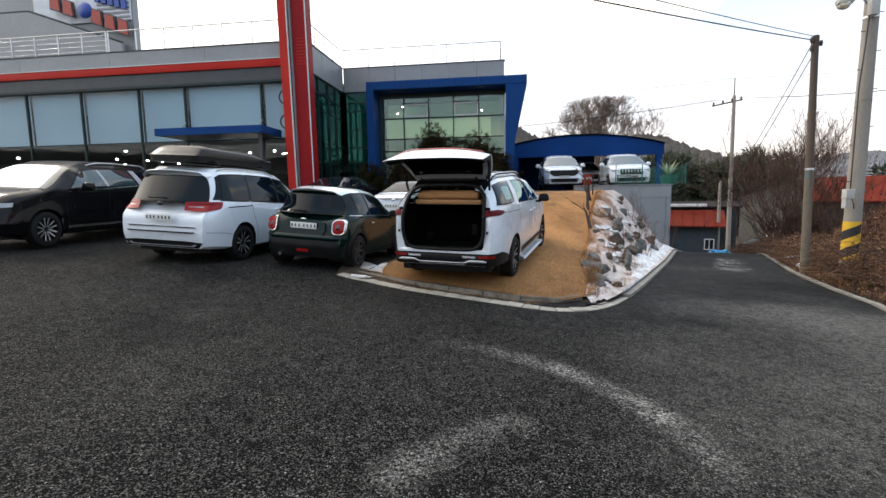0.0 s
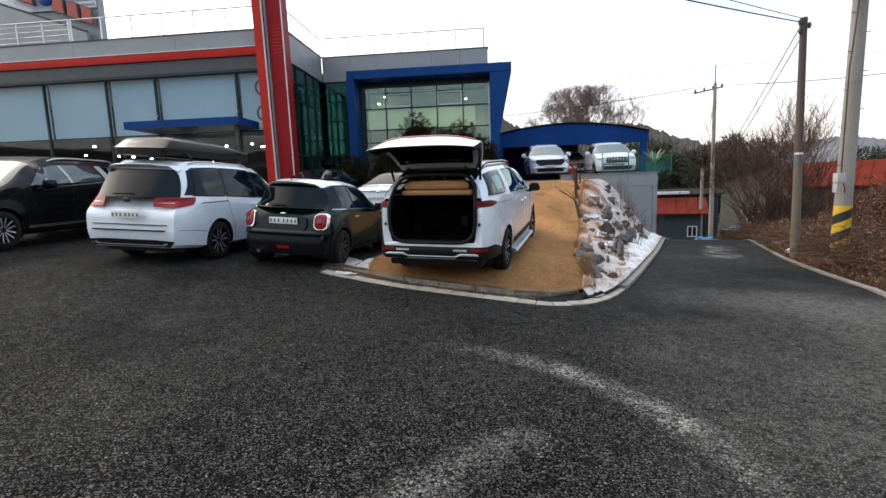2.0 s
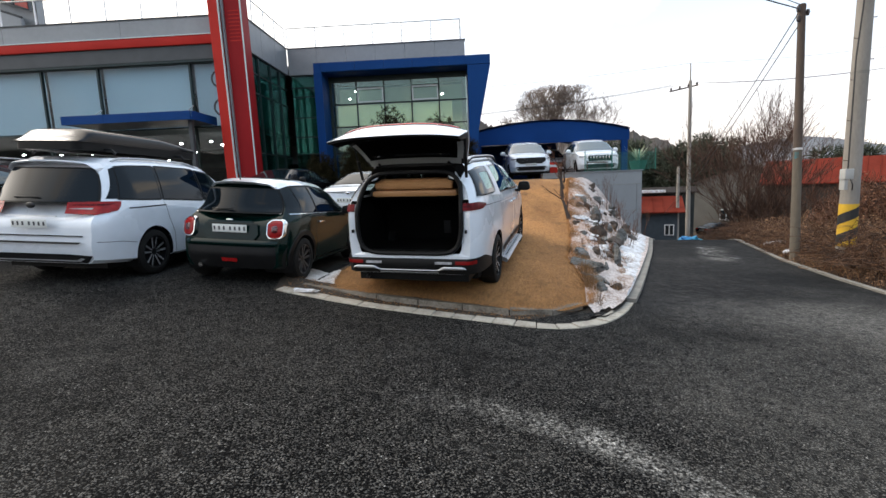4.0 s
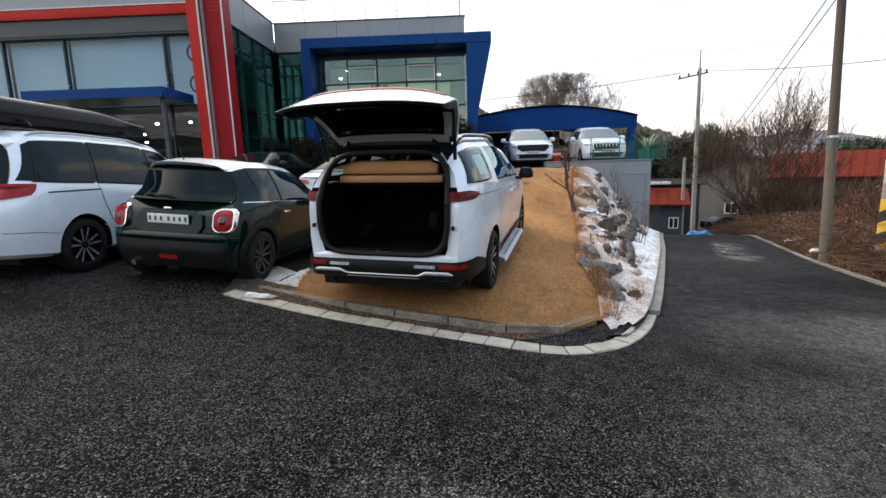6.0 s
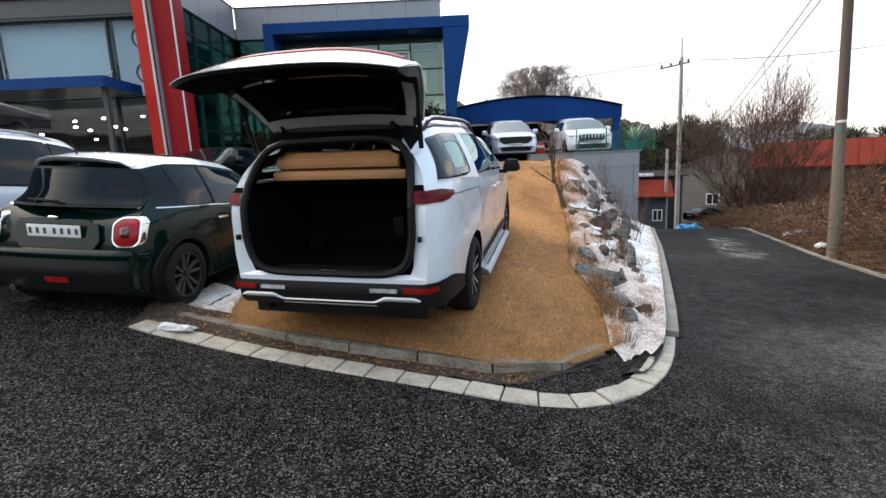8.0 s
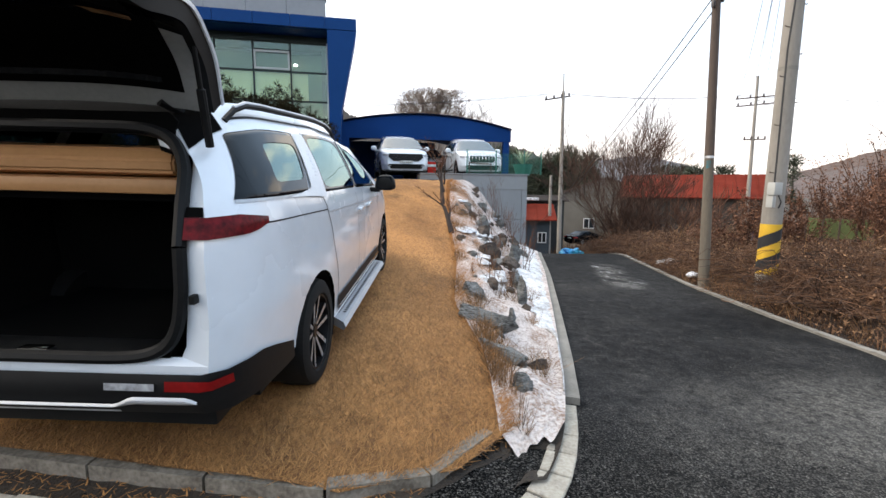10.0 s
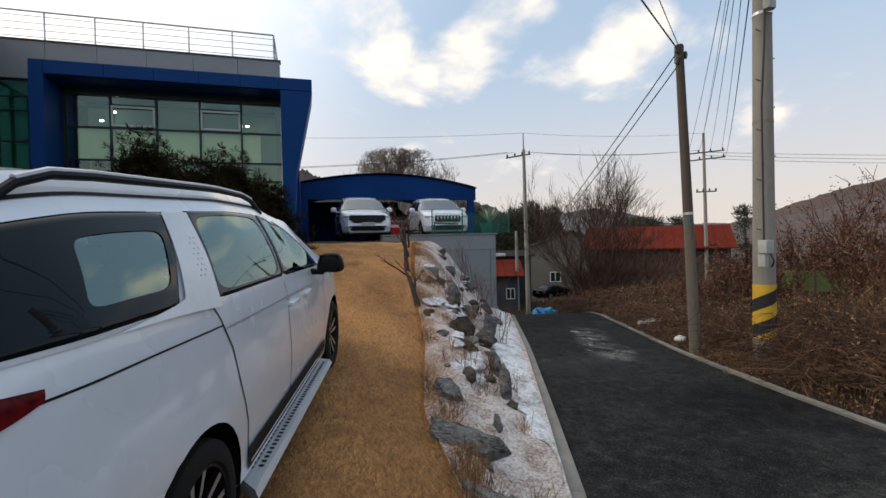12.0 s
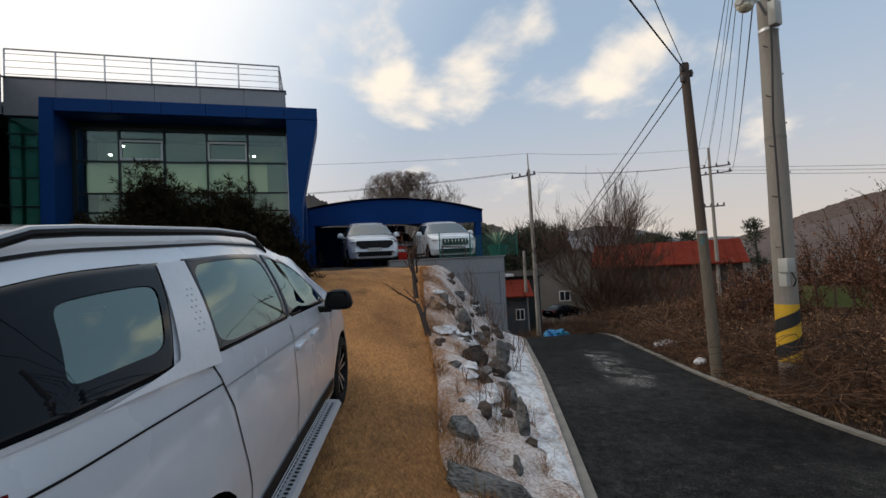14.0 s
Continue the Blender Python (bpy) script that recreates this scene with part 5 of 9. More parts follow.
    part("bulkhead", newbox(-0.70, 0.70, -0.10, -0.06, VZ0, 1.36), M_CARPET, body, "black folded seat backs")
    sock = part("socket", newbox(0.20, 0.30, -0.115, -0.10, 0.76, 0.94, bevel=0.004), M_PLASTIC, body, "power socket panel")
    # lamps at the tail, wrapping to the flank
    for sg in (1, -1):
        def lamp(a, b, sg=sg):
            # a runs from the opening's edge round the corner to a tip on the flank
            tip = max(0.0, (a - 0.66) / 0.34)
            z = 1.302 - 0.034 * tip - (0.092 - 0.062 * tip ** 1.5) * (1 - b)
            if a < 0.45:
                f = a / 0.45
                xx = 0.725 + (sh.side_x(sh.rear, z) - 0.725) * f
                return (sg * xx, sh.shift(sh.rear, z) - 0.022 + 0.012 * f, z)
            f = (a - 0.45) / 0.55
            y = sh.rear + 0.37 * f
            return (sg * (sh.side_x(y, z) + 0.014 * (1 - 0.6 * f)), sh.shift(y, z) - 0.012 * (1 - f), z)
        part("tail_lamp", patch(lamp, 24, 5), M_TAILRED, body, "slim dark red tail lamp", smooth=50)
        # black band above the lamp
        part("lamp_bezel", patch(lambda a, b, sg=sg: (lambda z: (sg * (0.70 + (sh.side_x(sh.rear, z) - 0.70) * min(1, a * 1.06)), sh.shift(sh.rear, z) - 0.004, z))(1.302 + 0.04 * b), 6, 2), M_CARPET, body)
        # bump stop
        part("buffer", newbox(sg * 0.76 - 0.012, sg * 0.76 + 0.012, sh.shift(-1.13, 0.95) - 0.03, sh.shift(-1.13, 0.95) + 0.01, 0.935, 0.975, bevel=0.004), M_PLASTIC, body)
    # lower bumper: black, with silver skid strip and reflectors
    def bumper(a, b):
        s = -1 + 2 * a
        z = 0.41 + 0.205 * b
        if abs(s) < 0.72:
            x = s / 0.72 * sh.side_x(sh.rear, 0.62)
            return (x, sh.shift(sh.rear, z) - 0.03 - 0.03 * math.sin(math.pi * b) + 0.012 * abs(x) ** 3, z)
        f = (abs(s) - 0.72) / 0.28
        y = sh.rear + 0.62 * f
        zz = z if f < 0.5 else 0.41 + (0.205 - 0.10 * (f - 0.5) * 2) * b
        return (math.copysign(sh.side_x(y, 0.62) + 0.022 * (1 - 0.5 * f), s), sh.shift(y, zz) - 0.03 * (1 - f), zz)
    part("bumper", patch(bumper, 40, 6), M_PLASTIC, body, "black lower bumper", smooth=40)
    def on_bumper(x, z, off):
        edge = sh.side_x(sh.rear, 0.62)
        return bumper_at(x, z, off) if abs(x) < edge - 0.01 else bumper_at(math.copysign(edge - 0.01, x), z, off)

    def bumper_at(x, z, off):
        b = (z - 0.41) / 0.205
        return (x, sh.shift(sh.rear, z) - 0.03 - 0.03 * math.sin(math.pi * b) + 0.012 * abs(x) ** 3 - off, z)

    path = [(-0.76, 0.488, 0.006), (-0.72, 0.495, 0.021), (-0.47, 0.495, 0.021), (-0.39, 0.462, 0.010), (0.39, 0.462, 0.010), (0.47, 0.495, 0.021), (0.72, 0.495, 0.021), (0.76, 0.488, 0.006)]
    mid, half = lerp_curve([(p[0], p[1]) for p in path]), lerp_curve([(p[0], p[2]) for p in path])
    part("skid_strip", patch(lambda a, b: (lambda x: on_bumper(x, mid(x) + half(x) * (2 * b - 1), 0.006 + 0.014 * math.sin(math.pi * b)))(-0.76 + 1.52 * a), 60, 4), M_SILVER, body, "bright silver skid strip", smooth=50)
    part("lower_lip", patch(lambda a, b: on_bumper(-0.40 + 0.80 * a, 0.425 + 0.012 * b, 0.012), 20, 1), M_SILVER, body, smooth=50)
    for sg in (1, -1):
        part("reflector", patch(lambda a, b, sg=sg: (lambda q: (q[0] + sg * 0.004, q[1] - 0.008, q[2]))(bumper(0.5 + sg * (0.28 + 0.10 * a), 0.66 + 0.22 * b)), 10, 3), M_REFLECT, body, "red rear reflector", smooth=50)
        part("fog_lamp", patch(lambda a, b, sg=sg: on_bumper(sg * (0.36 + 0.22 * a), 0.548 + 0.032 * b, 0.010), 8, 3), M_CLEARLAMP, body, "clear reversing lamp", smooth=50)
    bm = bmesh.new()
    tube(bm, [(-0.62, -1.09, 0.335), (-0.62, -0.9, 0.35)], 0.026, 10)
    part("exhaust", bm, M_DARKALLOY, body)
    # the pillar panel behind the sliding door, with a tail along the belt
    def pillar(a, b, off, sg):
        tail = max(0.0, 1 - b / 0.17)
        y0, y1 = -0.06 + 0.26 * b - 0.42 * tail ** 2, 0.235 + 0.175 * b
        return sh.win(y0 + (y1 - y0) * a, -0.09 + 1.07 * b + 0.05 * tail * (1 - a), off, sg)

    # glass
    for sg in (1, -1):
        clear_window(sh, body, sg, -0.98, -0.84, -0.08, 0.20, 0.04, 0.96, "tinted rear quarter window", (0.70, 0.50, 0.26, 0.32))
        clear_window(sh, body, sg, 0.26, 0.43, 1.27, 1.38, 0.04, 0.97, "tinted sliding door window")
        clear_window(sh, body, sg, 1.34, 1.46, 2.42, 1.90, 0.06, 0.97, "tinted front door window")
        # textured silver panel on the pillar
        part("pillar_trim", patch(lambda a, b, sg=sg: pillar(a, b, 0.016, sg), 12, 20), M_PILLAR, body, "satin silver pillar panel that sweeps into the belt", smooth=60)
        dots = bmesh.new()
        for i in range(8):
            for j in range(2):
                p = Vector(pillar(0.56 + 0.15 * j + 0.07 * (i % 2), 0.34 + 0.055 * i, 0.014, sg))
                bmesh.ops.create_uvsphere(dots, u_segments=6, v_segments=4, radius=0.010, matrix=Matrix.Translation(p) @ Matrix.Diagonal((0.45, 0.8, 0.8, 1)))
        part("stud_pattern", dots, M_PILLAR, body, kind="stuff")
        # door cuts and mouldings
        strip(sh, body, "door_gap", [(0.19, 1.28), (0.24, 1.18), (0.33, 1.05), (0.43, 0.78), (0.50, 0.60), (0.52, 0.32)], 0.010, 0.003, M_PLASTIC, sg)
        strip(sh, body, "door_gap", [(1.29, 1.22), (1.34, 0.9), (1.36, 0.6), (1.33, 0.30)], 0.009, 0.003, M_PLASTIC, sg)
        strip(sh, body, "door_gap", [(2.55, 1.13), (2.60, 0.8), (2.58, 0.6), (2.52, 0.30)], 0.009, 0.003, M_PLASTIC, sg)
        strip(sh, body, "slide_rail", [(-0.84, 1.24), (-0.3, 1.215), (0.24, 1.185)], 0.008, 0.003, M_PLASTIC, sg, "black sliding-door rail")
        # silver band stands in for the light along a pressed door line
        strip(sh, body, "crease", [(0.26, 1.165), (1.2, 1.12), (2.5, 1.06)], 0.008, 0.004, M_SILVER, sg)
        strip(sh, body, "sill_moulding", [(0.50, 0.40), (1.5, 0.40), (2.58, 0.40)], 0.12, 0.012, M_PLASTIC, sg, "black sill moulding")
        strip(sh, body, "chrome_strip", [(0.52, 0.375), (1.5, 0.375), (2.58, 0.375)], 0.014, 0.018, M_CHROME, sg)
        handle(sh, body, sg, 1.46, 1.05, M_WHITE)
        handle(sh, body, sg, 1.88, 1.045, M_WHITE)
        mirror(sh, body, sg, 2.16, 1.20, M_PLASTIC, 1.0)
        # running board with a perforated tread
        x0 = 0.985
        bm = bmesh.new()
        pr = [(x0 - 0.08, 0.285), (x0 + 0.055, 0.27), (x0 + 0.078, 0.235), (x0 + 0.055, 0.205), (x0 - 0.08, 0.21)]
        prism(bm, [(sg * a, b) for a, b in pr], 2.08, axis="y", at=0.44)
        for q in bm.verts:
            if q.co.y < 0.5:
                q.co.y += 0.14 * (1 - (abs(q.co.x) - x0 + 0.08) / 0.16) - 0.04
        step = part("running_board", bm, M_SILVER, body, "silver running board with perforated tread", smooth=30)
        bd = bmesh.new()
        for i in range(38):
            for j in range(2):
                y, x = 0.62 + 0.048 * i + (0.024 if j == 1 else 0), sg * (x0 - 0.035 + 0.05 * j)
                zz = 0.285 - (abs(x) - (x0 - 0.08)) * 0.111 + 0.0025
                vs = [bd.verts.new((x + 0.017 * math.cos(k * 1.0472), y + 0.015 * math.sin(k * 1.0472), zz - 0.111 * (0.017 * math.cos(k * 1.0472)) * sg)) for k in range(6)]
                bd.faces.new(vs)
        part("tread_pattern", bd, M_PLASTIC, step, kind="stuff")
        for wy in (0, 3.09):
            wheel(body, sg * 0.865, wy, R, spokes=5, dark=M_GLOSSBLACK, two_tone=True)
            arch_liner(body, sg * 0.985, wy, R, arch)
        roof_rail(sh, body, sg, -0.72, 1.75, 0.86, 0.072, M_PLASTIC, M_SILVER)
        part("rail_seat", patch(lambda a, b, sg=sg: sh.upper(-0.70 + 2.42 * a, sg * (0.845 + 0.03 * b), 0.006), 24, 2), M_PLASTIC, body, "black channel under the roof rail", smooth=60)
        strip(sh, body, "chrome_strip", [(-1.0, 1.357), (-0.5, 1.34), (-0.06, 1.325)], 0.014, 0.006, M_SILVER, sg, "thin bright belt line")
    top_glass(sh, body, "windscreen", 2.10, 3.00, 0.9, label="raked windscreen")
    bm = newbox(-0.62, 0.62, 4.0, 4.04, 0.62, 0.86, bevel=0.02)
    part("grille", bm, M_PLASTIC, body)
    part("rear_valance", newbox(-0.76, 0.76, -1.02, -0.52, 0.28, 0.415, bevel=0.02), M_PLASTIC, body, "black rear valance")
    part("underbody", newbox(-0.80, 0.80, -0.62, 3.9, 0.22, 0.30), M_PLASTIC, body)


build_van(VAN, van)


# the raised tailgate, hinged at the roof
def build_tailgate(sh, body):
    mid_y = smooth_curve([(0, -0.70), (0.25, -0.90), (0.5, -1.15), (0.6, -1.28), (0.8, -1.52), (1.0, -1.74)], 0.08)
    mid_z = smooth_curve([(0, 1.835), (0.25, 2.05), (0.5, 2.235), (0.6, 2.272), (0.8, 2.205), (1.0, 2.12)], 0.08)
    end_y = smooth_curve([(0, -0.55), (0.25, -0.74), (0.5, -0.98), (0.6, -1.08), (0.8, -1.31), (1.0, -1.545)], 0.08)
    end_z = smooth_curve([(0, 1.80), (0.25, 2.01), (0.5, 2.145), (0.6, 2.165), (0.8, 2.135), (1.0, 2.085)], 0.08)
    half = smooth_curve([(0, 0.68), (0.25, 0.755), (0.5, 0.805), (0.6, 0.82), (0.85, 0.83), (1.0, 0.81)], 0.08)

    def pt(s, q, depth):
        """s from the hinge (0) to the free edge (1), q across, depth inwards."""
        e = abs(q) ** 3
        y, z = mid_y(s) * (1 - e) + end_y(s) * e, mid_z(s) * (1 - e) + end_z(s) * e
        t = Vector((mid_y(s + 0.03) - mid_y(s - 0.03), mid_z(s + 0.03) - mid_z(s - 0.03))).normalized()
        depth *= 1 - 0.65 * sstep(0.80, 1.0, s)
        return Vector((q * half(s) * (1 - 0.3 * max(0.0, depth)), y - t.y * depth, z + t.x * depth))

    qs = [-1 + i / 12 for i in range(25)]
    ss = [i / 26 for i in range(27)]

    def shell(d0, d1, s0, s1, grow=1.0):
        bm = bmesh.new()
        sl = [s0 + (s1 - s0) * v for v in ss]
        out = sheet(bm, lambda s, q: pt(s, q * grow, d0), sl, qs)
        inn = sheet(bm, lambda s, q: pt(s, q * grow, d1), sl, qs)
        for i in range(len(ss) - 1):
            for j in (0, len(qs) - 1):
                bm.faces.new((out[i][j], out[i + 1][j], inn[i + 1][j], inn[i][j]))
        for j in range(len(qs) - 1):
            for i in (0, len(ss) - 1):
                bm.faces.new((out[i][j], out[i][j + 1], inn[i][j + 1], inn[i][j]))
        return bm

    def inner(name, s0, s1, q0, q1, d, material, label="", n=14, k=14, bulge=0.0):
        return part(name, patch(lambda a, b: pt(s0 + (s1 - s0) * a, q0 + (q1 - q0) * b, d + bulge * math.sin(math.pi * a)), n, k), material, gate, label, smooth=50)

    gate = part("tailgate", shell(0.0, 0.016, 0.0, 1.0), M_WHITE, body, "raised white tailgate", smooth=40)
    part("inner_shell", shell(0.012, 0.085, 0.01, 0.985, 0.990), M_PLASTIC, gate, "black inner shell", smooth=40)
    # white-painted frame turned grey: the shade inside the gate is in the colour
    grey = mat("shaded_white_frame", (0.40, 0.41, 0.40), (0.30, 0.31, 0.30), rough=0.45)
    inner("inner_frame", 0.015, 0.115, -0.93, 0.93, 0.094, grey, "white frame along the hinges, greyed for shade", 4, 20)
    for sg in (1, -1):
        inner("inner_frame", 0.11, 0.44, sg * 0.86, sg * 0.955, 0.094, grey, "", 10, 3)
        inner("pillar_lining", 0.12, 0.60, sg * 0.955, sg * 0.99, 0.090, M_PLASTIC, "", 10, 3)
        clip = newbox(-0.05, 0.05, -0.03, 0.03, -0.012, 0.012, bevel=0.008)
        for q in clip.verts:
            q.co += pt(0.60, sg * 0.40, 0.125)
        part("grab_handle", clip, M_SEAT, gate)
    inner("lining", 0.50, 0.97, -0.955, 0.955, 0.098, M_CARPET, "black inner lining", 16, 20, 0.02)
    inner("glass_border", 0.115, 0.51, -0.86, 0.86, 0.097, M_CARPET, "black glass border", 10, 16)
    inner("rear_window", 0.15, 0.47, -0.76, 0.76, 0.100, M_GATEGLASS, "tinted rear window", 10, 16, -0.012)
    part("light_bar", patch(lambda a, b: pt(0.585 + 0.075 * a, (-1 + 2 * b) * 0.90, -0.006 - 0.012 * math.sin(math.pi * a)), 6, 24), M_REDLAMP, gate, "red light bar across the tailgate", smooth=50)
    for sg in (1, -1):
        a, foot = pt(0.40, sg * 0.965, 0.06), Vector((sg * 0.715, -0.80, 1.60))
        bm = bmesh.new()
        tube(bm, [foot, foot.lerp(a, 0.55), foot.lerp(a, 0.56), a], [0.020, 0.020, 0.012, 0.012], 8)
        part("gas_strut", bm, M_PLASTIC, gate, "black gas strut")
        bm = bmesh.new()
        tube(bm, [(sg * 0.52, -0.66, 1.76), pt(0.05, sg * 0.7, 0.1)], 0.02, 6)
        part("hinge", bm, M_PLASTIC, gate)


build_tailgate(VAN, van)

# folded tan sleeping mats on the load shelf: things of their own
mats = thing("folded_mat", van.matrix_world, "thick folded tan vinyl sleeping mat in the minivan", "mat")
bm = newbox(-0.60, 0.58, -0.80, -0.44, 1.365, 1.445, bevel=0.03)
part("lower_fold", bm, M_TAN, mats)
bm = bmesh.new()
prism(bm, [(-0.75, 1.455), (-0.46, 1.455), (-0.46, 1.58), (-0.64, 1.60), (-0.74, 1.585), (-0.785, 1.53), (-0.78, 1.475)], 1.08, axis="x", at=-0.56)
bmesh.ops.bevel(bm, geom=[e for e in bm.edges], offset=0.012, segments=2, affect="EDGES")
part("upper_fold", bm, M_TAN, mats)
bm = bmesh.new()
tube(bm, [(0.525, -0.66, 1.525), (0.575, -0.66, 1.525)], 0.070, 20)
part("rolled_end", bm, M_CARPET, mats, "dark hollow end of the roll")
shelf = part("shelf", newbox(-0.64, 0.64, -0.74, -0.05, 1.33, 1.36), M_CARPET, van)


# ---- the other vehicles ----
def common(sh, body, paint, R, wb, arch, wx, spokes=5, bright=M_ALLOY, lip=None, two_tone=False):
    part("body", sh.skin([(0, R), (wb, R)], arch), paint, body, smooth=32)
    part("underbody", newbox(-0.76, 0.76, sh.rear + 0.32, sh.front - 0.15, 0.21, 0.31), M_PLASTIC, body)
    for sg in (1, -1):
        for wy in (0, wb):
            wheel(body, sg * wx, wy, R, spokes, bright, M_GLOSSBLACK if two_tone else M_DARKALLOY, two_tone=two_tone)
            arch_liner(body, sg * (wx + 0.1), wy, R, arch)
            if lip:
                arch_lip(sh, body, sg, wy, R, arch, lip)


def van_front(sh, body, slots=False):
    """Headlamps, grille, lower intake and plate on the nose."""
    g = sh.front
    fx = lambda x, z: sh.shift(g, z) + 0.014
    def face(name, poly, off, material, label=""):
        bm = bmesh.new()
        hi = [bm.verts.new((x, fx(x, z) + off, z)) for x, z in poly]
        lo = [bm.verts.new((x, fx(x, z) + off - 0.04, z)) for x, z in poly]
        bm.faces.new(hi)
        for i in range(len(poly)):
            bm.faces.new((hi[i], lo[i], lo[(i + 1) % len(poly)], hi[(i + 1) % len(poly)]))
        return part(name, bm, material, body, label, smooth=None)
    if slots:
        gr = face("grille", [(-0.50, 0.66), (0.50, 0.66), (0.54, 0.78), (0.52, 0.92), (-0.52, 0.92), (-0.54, 0.78)], 0.02, M_PLASTIC, "upright slatted grille")
        for i in range(7):
            x = -0.42 + 0.14 * i
            part("slat", newbox(x - 0.02, x + 0.02, fx(x, 0.8) + 0.015, fx(x, 0.8) + 0.04, 0.68, 0.90, bevel=0.008), M_CHROME, gr)
    else:
        gr = face("grille", [(-0.50, 0.64), (0.50, 0.64), (0.70, 0.78), (0.66, 0.93), (-0.66, 0.93), (-0.70, 0.78)], 0.022, M_PLASTIC, "black honeycomb grille")
        for i in range(5):
            z = 0.73 + 0.035 * i
            part("slat", newbox(-0.5, 0.5, fx(0, z) + 0.018, fx(0, z) + 0.03, z - 0.005, z + 0.005), M_DARKALLOY, gr)
    for sg in (1, -1):
        poly = [(sg * 0.60, 0.79), (sg * 0.86, 0.84), (sg * 0.88, 0.93), (sg * 0.62, 0.90)]
        part("headlamp", patch(lambda a, b, sg=sg: (lambda x, z: (sg * x, min(sh.shift(g, z) - 0.9 * max(0, x - 0.52) ** 1.7 + 0.01, 4.2), z))(0.58 + 0.33 * a, 0.80 + 0.04 * a + (0.10 - 0.02 * a) * b), 8, 3), M_CLEARLAMP, body, "clear headlamp", smooth=40)
        face("fog_lamp", [(sg * 0.60, 0.42), (sg * 0.74, 0.44), (sg * 0.74, 0.49), (sg * 0.60, 0.47)][::sg], 0.012, M_CLEARLAMP)
    face("intake", [(-0.62, 0.34), (0.62, 0.34), (0.70, 0.52), (-0.70, 0.52)], 0.010, M_PLASTIC, "black lower intake")
    face("skid_strip", [(-0.55, 0.30), (0.55, 0.30), (0.58, 0.34), (-0.58, 0.34)], 0.022, M_SILVER)
    plate(body, 0, fx(0, 0.6) + 0.02, 0.60, face=1)


def late_carrier(body, paint, slots=False):
    sh = Shell(-1.13, 4.02, **VAN_SHAPE)
    common(sh, body, paint, 0.365, 3.09, 0.425, 0.865, 6, two_tone=True)
    for sg in (1, -1):
        side_window(sh, body, sg, -0.98, -0.84, -0.08, 0.20, 0.06, 0.90)
        side_window(sh, body, sg, 0.26, 0.43, 1.27, 1.38, 0.05, 0.95, M_BRIGHTGLASS)
        side_window(sh, body, sg, 1.34, 1.46, 2.42, 1.90, 0.06, 0.95, M_BRIGHTGLASS)
        part("pillar_trim", patch(lambda a, b, sg=sg: sh.win(-0.05 + 0.20 * b + (0.22 - 0.02 * b) * a, -0.02 + 0.97 * b, 0.012, sg), 8, 10), M_SILVER, body, "bright silver pillar panel", smooth=60)
        part("pillar_trim", patch(lambda a, b, sg=sg: sh.win(1.27 + 0.11 * b + 0.08 * a, 0.04 + 0.9 * b, 0.014, sg), 4, 8), M_SILVER if paint is M_BLACKPAINT else M_PLASTIC, body, smooth=60)
        strip(sh, body, "door_gap", [(1.29, 1.22), (1.34, 0.9), (1.33, 0.30)], 0.009, 0.003, M_PLASTIC, sg)
        strip(sh, body, "door_gap", [(2.55, 1.13), (2.60, 0.8), (2.52, 0.30)], 0.009, 0.003, M_PLASTIC, sg)
        strip(sh, body, "chrome_strip", [(0.52, 0.40), (1.5, 0.39), (2.58, 0.39)], 0.05, 0.015, M_CHROME, sg, "chrome sill strip")
        strip(sh, body, "chrome_strip", [(-0.9, 1.36), (0.3, 1.30), (1.25, 1.235), (2.5, 1.145)], 0.018, 0.012, M_CHROME, sg)
        handle(sh, body, sg, 1.46, 1.05, paint)
        handle(sh, body, sg, 1.88, 1.045, paint)
        mirror(sh, body, sg, 2.16, 1.20, paint, 1.15)
        roof_rail(sh, body, sg, -0.75, 1.60, 0.80, 0.05)
    top_glass(sh, body, "windscreen", 2.10, 3.02, 0.92, label="raked windscreen", material=M_BRIGHTGLASS)
    van_front(sh, body, slots)


def roof_box(name, m, y0, y1, label):
    """A hard roof box with a lid line."""
    t = thing(name, m, label, "roof box")
    def shape(a, b):
        y = y0 + (y1 - y0) * a
        taper = sstep(0, 0.10, a) * (1 - 0.55 * sstep(0.62, 1.0, a))
        ang = math.pi * b
        ww = 0.50 - 0.05 * sstep(0.8, 1, a)
        return (ww * math.copysign(abs(math.cos(ang)) ** 0.35, math.cos(ang)), y, 1.97 + (0.20 * taper) * math.sin(ang) ** 0.5)
    part("lid", patch(shape, 26, 24), M_BOX, t, "matt black lid", smooth=45)
    bm = bmesh.new()
    ring = rounded(0.495, (y1 - y0) / 2, 0.12)
    prism(bm, [(x, y + (y0 + y1) / 2) for x, y in ring], 0.115, at=1.855)
    part("tray", bm, M_PLASTIC, t)
    part("lid_seam", newbox(-0.505, 0.505, y0 - 0.004, y1 + 0.004, 1.962, 1.972, bevel=0.004), M_PLASTIC, t)
    for yy in (y0 + 0.45, y1 - 0.6):
        bm = bmesh.new()
        tube(bm, [(-0.66, yy, 1.82), (-0.60, yy, 1.885), (0.60, yy, 1.885), (0.66, yy, 1.82)], 0.02, 8)
        part("crossbar", bm, M_PLASTIC, t)


M_BOX = mat("gloss_black_shell", (0.004, 0.004, 0.005), (0.007, 0.007, 0.008), rough=0.20, spec=0.25)

